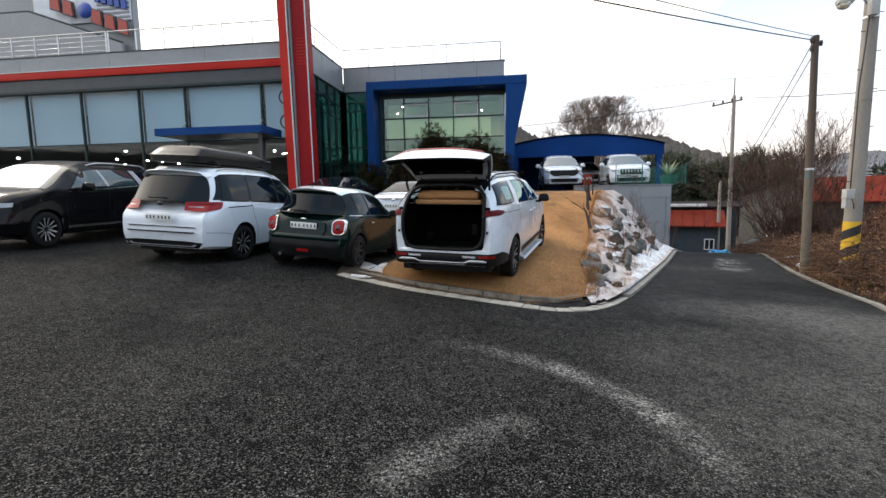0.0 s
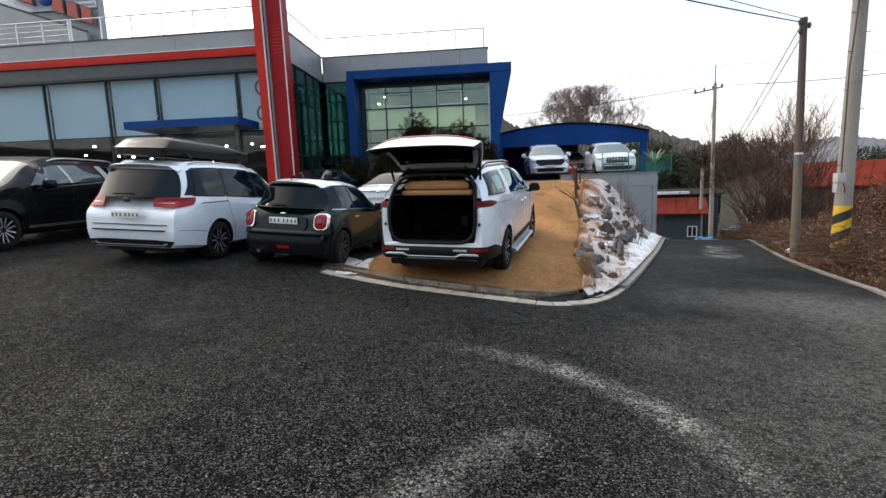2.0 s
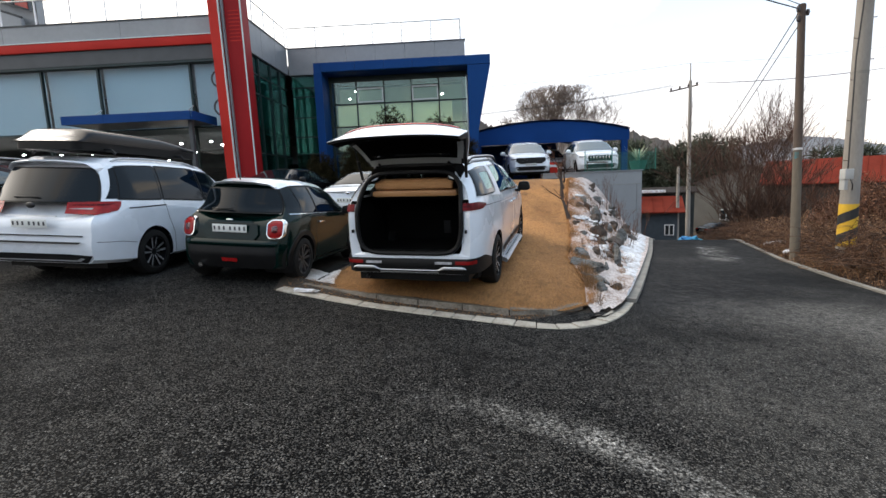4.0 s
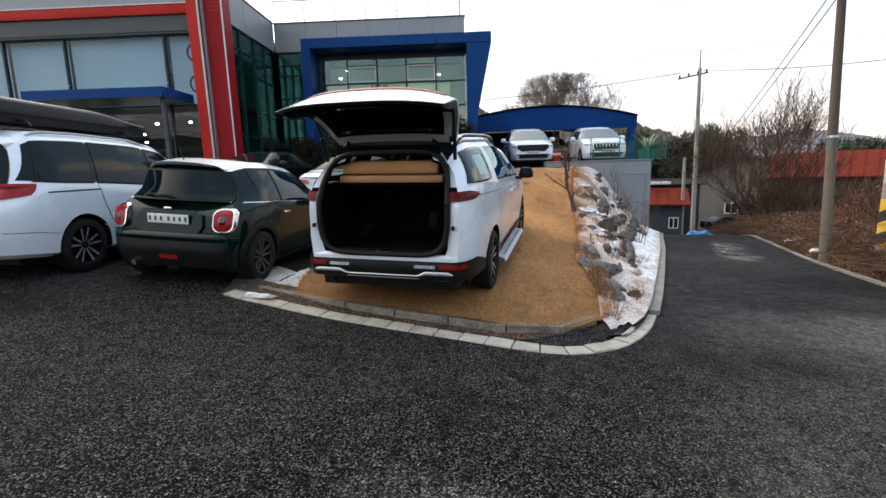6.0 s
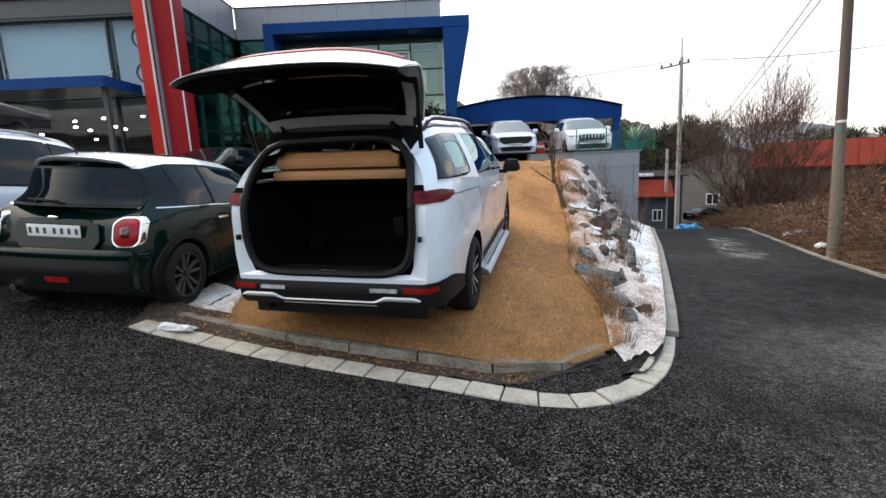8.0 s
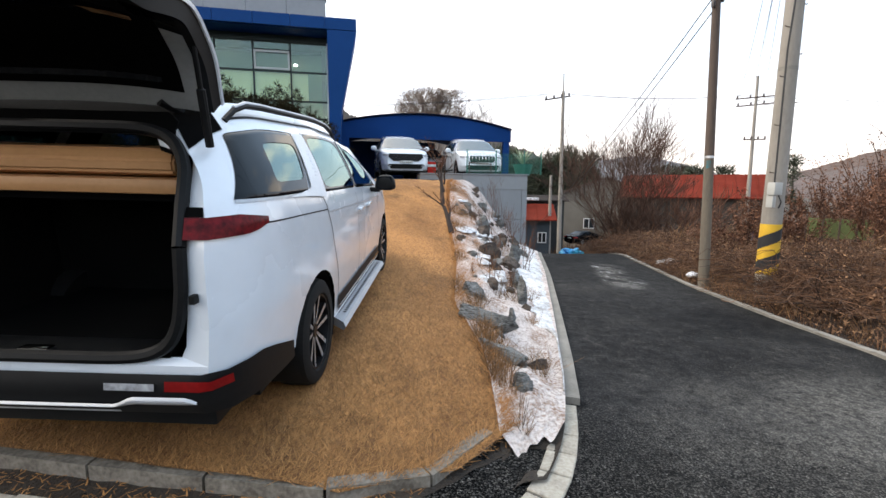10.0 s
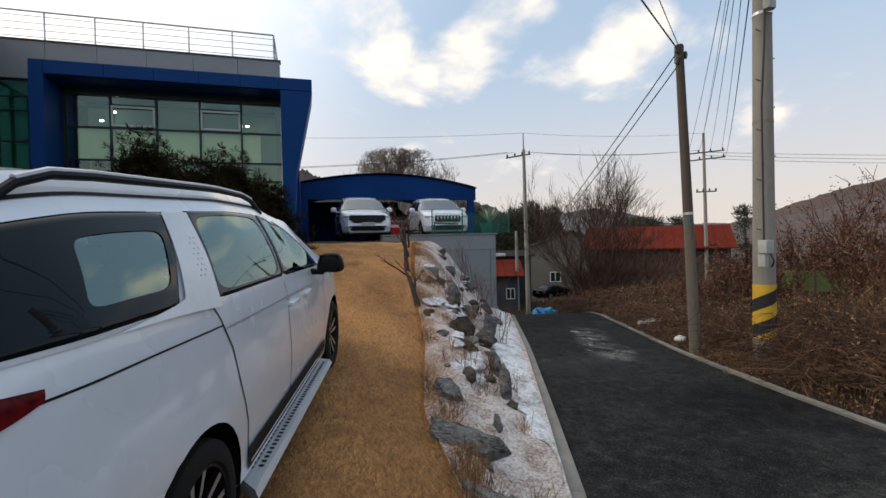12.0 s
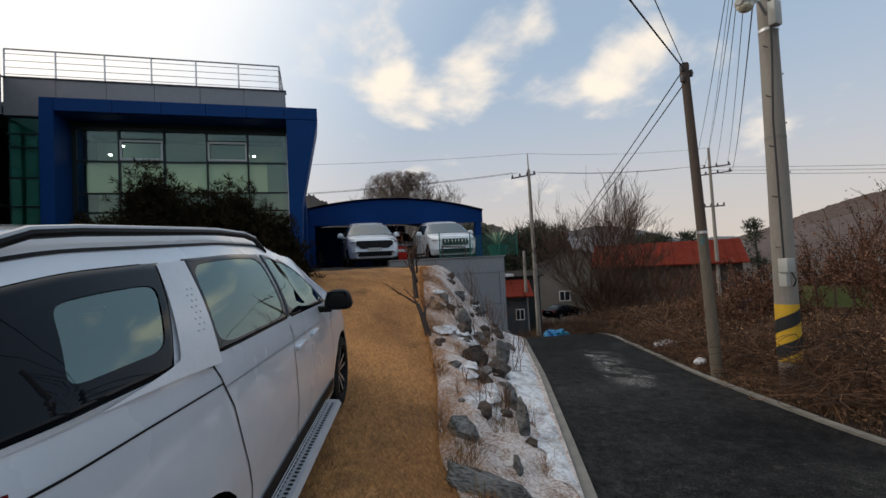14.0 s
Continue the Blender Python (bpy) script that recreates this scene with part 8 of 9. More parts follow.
WT = tuple(WTOP - Vector((0.05, 0.03, 0.12)))
UP_A, UP_B = Vector((-0.866, -0.497, -0.03)), Vector((-0.829, -0.554, -0.05))
wire(WT, Vector(WT) + 26 * UP_A, 0.25, 0.014)
wire(Vector(WT) + Vector((0, 0, 0.1)), Vector(WT) + 26 * UP_B, 0.2, 0.009)
wire(WT, Vector(WT) + 25 * Vector((0.375, 0.889, -0.264)), 0.3, 0.012)
wire(Vector(WT) + Vector((0.08, 0, -0.2)), Vector(WT) + 25 * Vector((0.385, 0.889, -0.262)), 0.3, 0.012)
for k in range(4):
    wire((9.9, 12.15, 9.2 - 0.28 * (k % 2) - 0.1 * k), Vector((40.7, 38.0, 9.95)).lerp(Vector((42.4, 35.9, 9.95)), k / 3), 0.5, 0.013)
wire((9.9, 12.15, 7.4), (42.6, 35.7, 9.1), 0.6, 0.016)
wire((9.95, 12.2, 9.4), (41.5, 37.05, 11.4), 0.3, 0.010)
for k in range(2):
    wire((24.5 - 0.3 * k, 40.75, 9.45), (40.7 + 0.7 * k, 38.0 - 0.7 * k, 9.95), 0.35, 0.018)
    wire((22.1 + 0.5 * k, 40.25, 9.2), (-24, 55.0 + k, 9.4), 1.3, 0.018)
wire((23.85, 40.57, 11.0), (-24, 55.0, 12.2), 1.0, 0.013)
wire((23.85, 40.57, 11.0), (41.5, 37.05, 11.5), 0.3, 0.012)
for k in range(3):
    wire((41.5, 37.0, 9.7 - 0.3 * k), (110, 8, 10.0 - 0.6 * k), 1.0, 0.02)

# ---- woods, shrubs and weeds ----
M_BARK = mat("grey_bark", (0.12, 0.098, 0.082), (0.075, 0.06, 0.05), rough=0.9, scale=3, fine=25)
M_TWIG = mat("bare_twig", (0.105, 0.055, 0.036), (0.035, 0.020, 0.014), rough=0.9, island=0.6)
# bare_twig made paler for the distant tree: haze put into the colour
M_FARTWIG = mat("hazed_far_twig", (0.20, 0.155, 0.13), (0.13, 0.10, 0.085), rough=0.9, island=0.6)
M_REDTWIG = mat("reddish_twig", (0.175, 0.078, 0.042), (0.035, 0.016, 0.010), rough=0.9, island=0.8)
M_NEEDLE = mat("dark_pine_needle", (0.007, 0.008, 0.003), (0.028, 0.021, 0.008), rough=0.85, spec=0.08, island=0.8)
M_NEEDLEFAR = mat("far_pine_green", (0.030, 0.042, 0.026), (0.055, 0.058, 0.034), rough=0.85, island=0.8)
M_DEADLEAF = mat("curled_dead_leaf", (0.18, 0.076, 0.036), (0.04, 0.017, 0.010), rough=0.85, island=0.9)
M_DRYGRASS = mat("dry_grass_stalk", (0.36, 0.20, 0.09), (0.035, 0.022, 0.011), rough=0.9, island=0.9)
M_DEADWEED = mat("dead_brown_weed", (0.155, 0.076, 0.038), (0.014, 0.007, 0.004), rough=0.95, island=0.9)


def limb_tree(rnd, trunk_bm, twig_bm, base, direction, length, radius, depth, spread=0.6, kids=3, upward=0.25, shrink=0.68, segs=3, thin=0.012):
    """Branches that fork and curve upwards; the last two orders go into the twig mesh."""
    pts, radii = [Vector(base)], [radius]
    d = Vector(direction).normalized()
    for i in range(segs):
        d = (d + Vector((rnd.gauss(0, 0.12), rnd.gauss(0, 0.12), rnd.gauss(0, 0.08) + upward * 0.25))).normalized()
        pts.append(pts[-1] + d * length / segs)
        radii.append(max(thin * 0.6, radius * (1 - 0.45 * (i + 1) / segs)))
    tube(trunk_bm if depth > 1 else twig_bm, pts, radii, 6 if depth > 2 else (4 if depth > 0 else 3), cap=False)
    if depth == 0:
        return
    for k in range(kids):
        f = rnd.uniform(0.45, 1.0) if k else 1.0
        j = min(segs, max(1, round(f * segs)))
        side = Vector((rnd.gauss(0, 1), rnd.gauss(0, 1), rnd.gauss(0, 0.5))).normalized()
        nd = (d + side * spread * rnd.uniform(0.6, 1.2) + Vector((0, 0, upward))).normalized()
        limb_tree(rnd, trunk_bm, twig_bm, pts[j], nd, length * shrink * rnd.uniform(0.8, 1.15), max(thin, radii[j] * 0.72), depth - 1, spread, kids, upward, shrink, segs, thin)


def bare_tree(name, x, y, z, height, trunk_r, seed, label, depth=5, kids=3, spread=0.62, upward=0.2, shrink=0.72, first=0.26, thin=0.02, mt=None):
    t = thing(name, pose(x, y, z), label, "tree")
    rnd = random.Random(seed)
    tb, wb = bmesh.new(), bmesh.new()
    limb_tree(rnd, tb, wb, (0, 0, -0.3), (0, 0, 1), height * first, trunk_r, depth, spread, kids, upward, shrink, 3, thin)
    part("trunk", tb, M_BARK, t, "grey trunk and limbs", smooth=60)
    part("twig_mass", wb, mt or M_TWIG, t, "fine bare twigs", smooth=None, kind="stuff")
    return t


TREE_H = 11.9
big = thing("bare_tree", pose(32.2, 101.5, -4.0), "broad bare tree behind the carport", "tree")
rnd = random.Random(6)
tb, wb = bmesh.new(), bmesh.new()
tube(tb, [(0, 0, -1), (0.2, 0, 6), (0, 0.1, 13.0)], [0.9, 0.75, 0.6], 10)
for i in range(17):
    a = 6.28318 * i / 17 * 3.0 + rnd.uniform(-0.2, 0.2)
    k = 0.15 + 1.15 * (i / 16)
    limb_tree(rnd, tb, wb, (0, 0, rnd.uniform(10.0, 13.0)), (k * math.cos(a), k * math.sin(a), 1), rnd.uniform(4.3, 5.2), 0.13, 6, 0.52, 3, 0.10, 0.74, 3, 0.022)
for bmx in (tb, wb):
    for q in bmx.verts:
        if q.co.z > 10.0:
            d = Vector((q.co.x / 16.5, q.co.y / 16.5, (q.co.z - 14.5) / TREE_H))
            r = d.length * 1.15
            k = 1.25 / (1 + r ** 4) ** (1 / 4)
            q.co = Vector((q.co.x * k, q.co.y * k, 14.5 + (q.co.z - 14.5) * k))
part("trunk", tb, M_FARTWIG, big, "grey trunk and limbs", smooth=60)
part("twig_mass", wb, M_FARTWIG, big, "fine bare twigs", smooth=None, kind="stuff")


def thicket(name, x, y, z, height, width, stems, seed, label, mt, depth=3, thin=0.012, kids=3, stem_r=0.045, spread=0.5, upward=0.32):
    t = thing(name, pose(x, y, z), label, "bush")
    rnd = random.Random(seed)
    tb, wb = bmesh.new(), bmesh.new()
    for i in range(stems):
        a, r = rnd.uniform(0, 6.28), width * 0.25 * rnd.random() ** 0.5
        b = (r * math.cos(a), r * math.sin(a), -0.1)
        d = (math.cos(a) * rnd.uniform(0.05, 0.6), math.sin(a) * rnd.uniform(0.05, 0.6), 1)
        limb_tree(rnd, tb, wb, b, d, height * rnd.uniform(0.28, 0.48), stem_r, depth, spread, kids, upward, 0.74, 3, thin)
    part("stem_mass", tb, mt, t, smooth=60, kind="stuff")
    part("twig_mass", wb, mt, t, smooth=None, kind="stuff")
    return t


thicket("bush", 19.3, 27.1, -2.3, 5.8, 2.6, 17, 3, "tall bare reddish-brown thicket beside the lane", M_TWIG, depth=5, thin=0.0075, stem_r=0.060, spread=0.56, upward=0.16)
thicket("bush", 19.4, 26.4, -2.0, 3.0, 3.2, 46, 4, "dense lower brown scrub beside the lane", M_TWIG, depth=3, thin=0.013, spread=0.6, upward=0.15)
thicket("bush", 21.5, 25.0, -1.6, 3.0, 5.0, 22, 14, "dense lower brown scrub beside the lane", M_REDTWIG, depth=3, thin=0.013, spread=0.6, upward=0.15)


def scrub_field(name, n, area, hmin, hmax, seed, mt, label, lean=0.35, width=0.012, zoff=0.0, clump=0.0):
    """A mass of bent stalks as one mesh."""
    rnd = random.Random(seed)
    verts, faces = [], []
    cx = [area(rnd) for _ in range(max(1, n // 24))] if clump else None
    for i in range(n):
        if clump:
            q = cx[rnd.randrange(len(cx))]
            if q is None:
                continue
            p = (q[0] + rnd.gauss(0, clump), q[1] + rnd.gauss(0, clump))
        else:
            p = area(rnd)
        if p is None:
            continue
        x, y = p
        if x < road_right(y) + 0.12:
            continue
        z = (verge_z(x, y) if x < road_right(y) + 8.9 and 4 < y < 29.5 else wild_z(x, y)) - 0.03 + zoff
        h = rnd.uniform(hmin, hmax)
        a = rnd.uniform(0, 6.28318)
        k = rnd.gauss(0, lean)
        dx, dy = math.cos(a) * k, math.sin(a) * k
        s = rnd.uniform(0, 6.28318)
        wx, wy = math.cos(s) * width, math.sin(s) * width
        b = len(verts)
        m = rnd.uniform(0.4, 0.65)
        droop = rnd.uniform(0.6, 1.0)
        verts += [(x - wx, y - wy, z), (x + wx, y + wy, z), (x + dx * h * 0.4 - wx * 0.8, y + dy * h * 0.4 - wy * 0.8, z + h * m), (x + dx * h * 0.4 + wx * 0.8, y + dy * h * 0.4 + wy * 0.8, z + h * m),
                  (x + dx * h * 1.25, y + dy * h * 1.25, z + h * (m + (1 - m) * droop))]
        faces += [(b, b + 1, b + 3, b + 2), (b + 2, b + 3, b + 4)]
    me = bpy.data.meshes.new(name)
    me.from_pydata(verts, [], faces)
    me.materials.append(mt)
    return tagged(new(name, me), label, "weeds", kind="stuff")


def near_verge(r):
    y = r.uniform(6.5, 27)
    return (road_right(y) + 0.15 + 7.5 * r.random() ** 1.3, y)


def mid_field(r):
    y = r.uniform(4, 44)
    return (road_right(min(y, 30)) + 3 + 26 * r.random(), y)


scrub_field("weeds", 26000, near_verge, 0.08, 0.34, 21, M_DEADWEED, "tangled dead brown weeds on the verge", 0.9, 0.0045)
scrub_field("weeds", 15000, near_verge, 0.12, 0.42, 22, M_DRYGRASS, "pale dry grass stalks on the verge", 0.7, 0.004, clump=0.3)
scrub_field("weeds", 7000, mid_field, 0.5, 1.4, 23, M_DRYGRASS, "tall dry reeds in the field", 0.35, 0.010, clump=0.8)
scrub_field("weeds", 16000, mid_field, 0.3, 1.2, 24, M_DEADWEED, "brown dead scrub in the field", 0.8, 0.011)


def far_scrub(r):
    return (r.uniform(26, 75), r.uniform(8, 48))


scrub_field("weeds", 16000, far_scrub, 0.6, 1.7, 25, M_REDTWIG, "reddish bare shrubs across the field", 0.35, 0.02, clump=1.2)

# vines and bramble heaps
def bramble(x, y, n, r, h, seed, thick=0.0055, mt=None):
    rnd = random.Random(seed)
    bm = bmesh.new()
    z0 = verge_z(x, y)
    for i in range(n):
        a, d = rnd.uniform(0, 6.28), r * rnd.random() ** 0.5
        p = Vector((d * math.cos(a), d * math.sin(a), 0))
        pts = [p]
        v = Vector((rnd.gauss(0, 1), rnd.gauss(0, 1), rnd.uniform(0.8, 2))).normalized()
        for k in range(6):
            v = (v + Vector((rnd.gauss(0, 0.75), rnd.gauss(0, 0.75), -0.30 + rnd.gauss(0, 0.35)))).normalized()
            pts.append(pts[-1] + v * h * 0.21)
            if pts[-1].z < 0.02:
                pts[-1].z = 0.02
        tube(bm, pts, thick * rnd.uniform(0.6, 1.3), 3, cap=False)
    ob = solid("bramble", bm, mt or M_DEADWEED, "tangle of dead brown vines", "weeds", group="brambles", smooth=None, kind="stuff")
    ob.matrix_world = pose(x, y, z0 - 0.02)


for i, (x, y, r, h) in enumerate([(10.5, 11.3, 0.8, 0.55), (11.2, 12.4, 1.1, 0.95), (9.6, 10.1, 0.7, 0.55), (10.9, 10.6, 1.0, 0.9), (12.2, 13.4, 1.2, 1.0), (12.0, 11.3, 1.2, 1.1), (13.4, 12.4, 1.3, 1.2), (11.3, 14.9, 0.8, 0.6), (12.4, 16.2, 1.0, 0.7), (14.6, 13.6, 1.4, 1.2), (13.2, 15.2, 1.2, 0.9)]):
    bramble(x, y, 460, r, h, 60 + i, 0.0050)

M_VINE = mat("pale_dead_vine", (0.235, 0.122, 0.062), (0.022, 0.011, 0.006), rough=0.9, island=0.9)
vr = random.Random(67)
for i in range(36):
    y = vr.uniform(8.2, 17.5)
    bramble(road_right(y) + 0.9 + 4.2 * vr.random() ** 1.2, y, 90, 0.7, vr.uniform(0.5, 0.85), 200 + i, 0.0042, M_VINE)

# more of the same tangles over the field, sharing four shapes
SHAPES = [ob.data for ob in bpy.data.objects if ob.name.startswith("bramble")][:6]
fr = random.Random(66)
for i in range(170):
    y = fr.uniform(6.5, 30) if i < 130 else fr.uniform(8, 40)
    x = road_right(min(y, 30)) + (1.0 + 7.5 * fr.random() if i < 130 else 8 + 16 * fr.random())
    ob = tagged(new("bramble", SHAPES[i % len(SHAPES)]), "tangle of dead brown vines", "weeds", "brambles", kind="stuff")
    zz = verge_z(x, y) if x < road_right(y) + 8.9 and y < 29.5 else wild_z(x, y)
    ob.matrix_world = pose(x, y, zz - 0.02, 0, 0, fr.uniform(0, 360)) @ Matrix.Diagonal((1, 1, fr.uniform(0.7, 1.25), 1))

# curled dead leaves caught in the tangles
lr = random.Random(45)
verts, faces = [], []
for i in range(26000):
    y = lr.uniform(7.5, 24)
    x = road_right(y) + 0.2 + 6.5 * lr.random() ** 1.2
    d = x - road_right(y)
    if noise.noise(Vector((x * 1.1, y * 1.1, 2.0))) < -0.15:
        continue
    c = Vector((x, y, verge_z(x, y) + min(0.75, d * 0.5) * lr.random() ** 1.3))
    v = Vector((lr.gauss(0, 1), lr.gauss(0, 1), lr.gauss(0, 0.8))).normalized() * lr.uniform(0.03, 0.085)
    w = v.cross(Vector((lr.gauss(0, 1), lr.gauss(0, 1), 1))).normalized() * lr.uniform(0.008, 0.022)
    b = len(verts)
    verts += [tuple(c), tuple(c + v * 0.5 + w), tuple(c + v), tuple(c + v * 0.5 - w)]
    faces.append((b, b + 1, b + 2, b + 3))
me = bpy.data.meshes.new("dead_leaves")
me.from_pydata(verts, [], faces)
me.materials.append(mat("pale_dead_leaf", (0.30, 0.165, 0.085), (0.028, 0.014, 0.008), rough=0.85, island=0.95))
tagged(new("dead_leaves", me), "curled dead leaves caught in the weeds", "leaves", kind="stuff")

# heap of dead growth at the bend of the lane
for i in range(16):
    x, y = 14.4 + fr.uniform(0, 3.2), 20.8 + fr.uniform(0, 3.4)
    if x > road_right(y) + 0.5:
        ob = tagged(new("bramble", SHAPES[i % len(SHAPES)]), "heap of dead brown growth by the lane", "weeds", "brambles", kind="stuff")
        ob.matrix_world = pose(x, y, verge_z(x, y), 0, 0, fr.uniform(0, 360)) @ Matrix.Diagonal((1.2, 1.2, fr.uniform(0.9, 1.5), 1))

# shrubs that keep their curled dead leaves, beyond the pole
orr = random.Random(31)


def leafy_shrub(x, y, h, w, seed):
    t = thicket("shrub", x, y, wild_z(x, y) - 0.1, h, w, 9, seed, "reddish-brown shrub with curled dead leaves", M_REDTWIG, depth=3, thin=0.009, stem_r=0.035, spread=0.6, upward=0.2)
    rnd = random.Random(seed)
    lb = bmesh.new()
    ends = [q.co.copy() for ch in t.children if ch.name.startswith("twig_mass") for q in ch.data.vertices]
    for i in range(2600):
        c = ends[rnd.randrange(len(ends))] + Vector((rnd.gauss(0, 0.05), rnd.gauss(0, 0.05), rnd.gauss(0, 0.05)))
        d = Vector((rnd.gauss(0, 1), rnd.gauss(0, 1), rnd.gauss(-0.3, 0.8))).normalized() * rnd.uniform(0.05, 0.13)
        sd = d.cross(Vector((rnd.gauss(0, 1), rnd.gauss(0, 1), 1))).normalized() * rnd.uniform(0.012, 0.03)
        lb.faces.new([lb.verts.new(c), lb.verts.new(c + d * 0.5 + sd), lb.verts.new(c + d), lb.verts.new(c + d * 0.5 - sd)])
    part("leaf_mass", lb, M_DEADLEAF, t, "curled dead leaves", smooth=None, kind="stuff")


for i in range(11):
    a = radians(55.5 + 2.4 * i + orr.uniform(-0.8, 0.8))
    d = orr.uniform(15.5, 22)
    leafy_shrub(1.6 + d * math.sin(a), 7.2 + d * math.cos(a), orr.uniform(2.2, 2.8) + 1.9 * sstep(60, 67, math.degrees(a)), 3.0, 80 + i)


# conifers: needles as many small blades round short shoots
def needle_cloud(bm, rnd, c, r, n, size, flat=0.75):
    for _ in range(n):
        u = Vector((rnd.gauss(0, 1), rnd.gauss(0, 1), rnd.gauss(0, 1))).normalized()
        p = Vector(c) + Vector((u.x * r, u.y * r, u.z * r * flat)) * rnd.random() ** 0.4
        d = (u + Vector((rnd.gauss(0, 0.5), rnd.gauss(0, 0.5), rnd.gauss(0.35, 0.4)))).normalized()
        s = d.cross(Vector((rnd.gauss(0, 1), rnd.gauss(0, 1), rnd.gauss(0, 1)))).normalized() * size * 0.09
        bm.faces.new([bm.verts.new(p - s), bm.verts.new(p + s), bm.verts.new(p + d * size)])


def pine_shrub(x, y, z, h, w, seed, label):
    t = thing("pine_shrub", pose(x, y, z), label, "shrub")
    rnd = random.Random(seed)
    tb, nb = bmesh.new(), bmesh.new()
    tube(tb, [(0, 0, -0.2), (0.05, 0, h * 0.5), (0, 0.05, h * 0.92)], [0.09, 0.06, 0.015], 8)
    part("trunk", tb, M_BARK, t)
    for i in range(210):
        f = rnd.random() ** 0.8
        zz = h * (0.10 + 0.82 * f)
        rr_ = w * (1 - f) ** 0.62 * rnd.uniform(0.30, 1.0) + 0.03
        a = rnd.uniform(0, 6.28)
        c = (rr_ * math.cos(a), rr_ * math.sin(a), zz)
        needle_cloud(nb, rnd, c, 0.20, 60, 0.17)
        tip = Vector(c) + Vector((0.16 * math.cos(a), 0.16 * math.sin(a), rnd.uniform(0.35, 0.7)))
        for k in range(3):
            needle_cloud(nb, rnd, Vector(c).lerp(tip, k / 2), 0.04, 16, 0.12, 1.6)
    part("needle_mass", nb, M_NEEDLE, t, "dark green needles", smooth=None, kind="stuff")


pine_shrub(-0.30, 19.0, 1.0, 3.0, 1.5, 41, "dark pine shrub in front of the portal")
pine_shrub(1.30, 18.8, 1.2, 2.45, 1.65, 42, "dark rounded pine shrub in front of the portal")
pine_shrub(0.5, 19.0, 1.0, 2.45, 1.5, 43, "dark pine shrub in front of the portal")
pine_shrub(2.25, 19.6, 1.3, 1.7, 1.0, 44, "low dark pine shrub beside the portal")
pine_shrub(-1.5, 19.6, 0.95, 2.0, 0.9, 46, "low dark shrub by the glass")
pine_shrub(-2.9, 19.9, 0.95, 1.6, 0.9, 47, "low dark shrub by the glass")


def pine_belt():
    """Evergreen wood behind the houses, as one mass."""
    rnd = random.Random(51)
    nb, tb = bmesh.new(), bmesh.new()
    for i in range(30):
        a = radians(20 + 21 * (i / 29)) if i < 24 else radians(43 + 4 * rnd.random() * 2)
        d = rnd.uniform(76, 92) if i < 24 else rnd.uniform(84, 96)
        x, y = 1.5 + d * math.sin(a), 6.6 + d * math.cos(a)
        top = 1.7 + d * math.tan(radians(rnd.uniform(2.6, 4.6) if i < 24 else rnd.uniform(0.8, 2.2)))
        z0 = -5
        h = top - z0
        tube(tb, [(x, y, z0), (x + rnd.gauss(0, 0.3), y, z0 + h * 0.9)], [0.22, 0.06], 5, cap=False)
        for k in range(24):
            f = rnd.uniform(0.15, 1.0)
            r = 2.6 * (1.08 - f) + 0.5
            aa = rnd.uniform(0, 6.28)
            needle_cloud(nb, rnd, (x + r * math.cos(aa) * rnd.random(), y + r * math.sin(aa) * rnd.random(), z0 + h * f), 1.45, 70, 1.1, 0.6)
    tagged(part("pine_wood", nb, M_NEEDLEFAR, None, smooth=None), "dark green pine wood behind the houses", "wood", kind="stuff")
    tagged(part("pine_trunks", tb, M_BARK, None, smooth=60), "slim trunks of the far pines", "wood", kind="stuff")


pine_belt()
lone = thing("pine_tree", pose(49.5, 38.5, -4.5), "lone dark pine beyond the field", "tree")
rnd = random.Random(71)
nb, tb = bmesh.new(), bmesh.new()
tube(tb, [(0, 0, 0), (0.2, 0, 4), (0, 0.1, 9.0)], [0.22, 0.16, 0.04], 7)
for k in range(26):
    f = rnd.uniform(0.35, 1.0)
    a = rnd.uniform(0, 6.28)
    r = (1.15 - f) * 2.8 * rnd.random()
    needle_cloud(nb, rnd, (r * math.cos(a), r * math.sin(a), 9.2 * f), 0.65, 60, 0.45, 0.45)
part("trunk", tb, M_BARK, lone)
part("needle_mass", nb, M_NEEDLEFAR, lone, smooth=None, kind="stuff")

# ---- hills ----
def ridge(name, dist, keys, seed, col, col2, label, rough_amp, thick=0.5, spikes=0.0):
    f = smooth_curve(keys, 1.2)
    a0, a1 = keys[0][0], keys[-1][0]
    n = max(60, int((a1 - a0) * 7))
    rnd = random.Random(seed)
    bm = bmesh.new()
    rows = 14

    def pt(u, w):
        az = a0 + (a1 - a0) * u
        el = max(0.05, f(az))
        top = dist * math.tan(radians(el)) * (1 + rough_amp * fbm(az * 0.35, seed, 0.0, 5))
        d = dist * (1 + thick * w)
        zz = -6 + (top + 6) * math.sin(min(1.0, w * 1.15) * math.pi / 2) ** 0.8 * (1 + 0.05 * fbm(az * 0.6, w * 6, seed))
        if spikes:
            zz += spikes * abs(noise.noise(Vector((az * 9.0, w * 40, seed)))) * sstep(0.1, 0.4, w)
        x, y = d * math.sin(radians(az)), d * math.cos(radians(az))
        return (x, y, zz * d / dist if w > 0.99 else zz)
    sheet(bm, pt, [i / n for i in range(n + 1)], [j / rows for j in range(rows + 1)])
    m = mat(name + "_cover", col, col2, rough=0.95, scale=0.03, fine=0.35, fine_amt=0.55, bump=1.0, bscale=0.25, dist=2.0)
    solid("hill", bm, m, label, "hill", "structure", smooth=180)


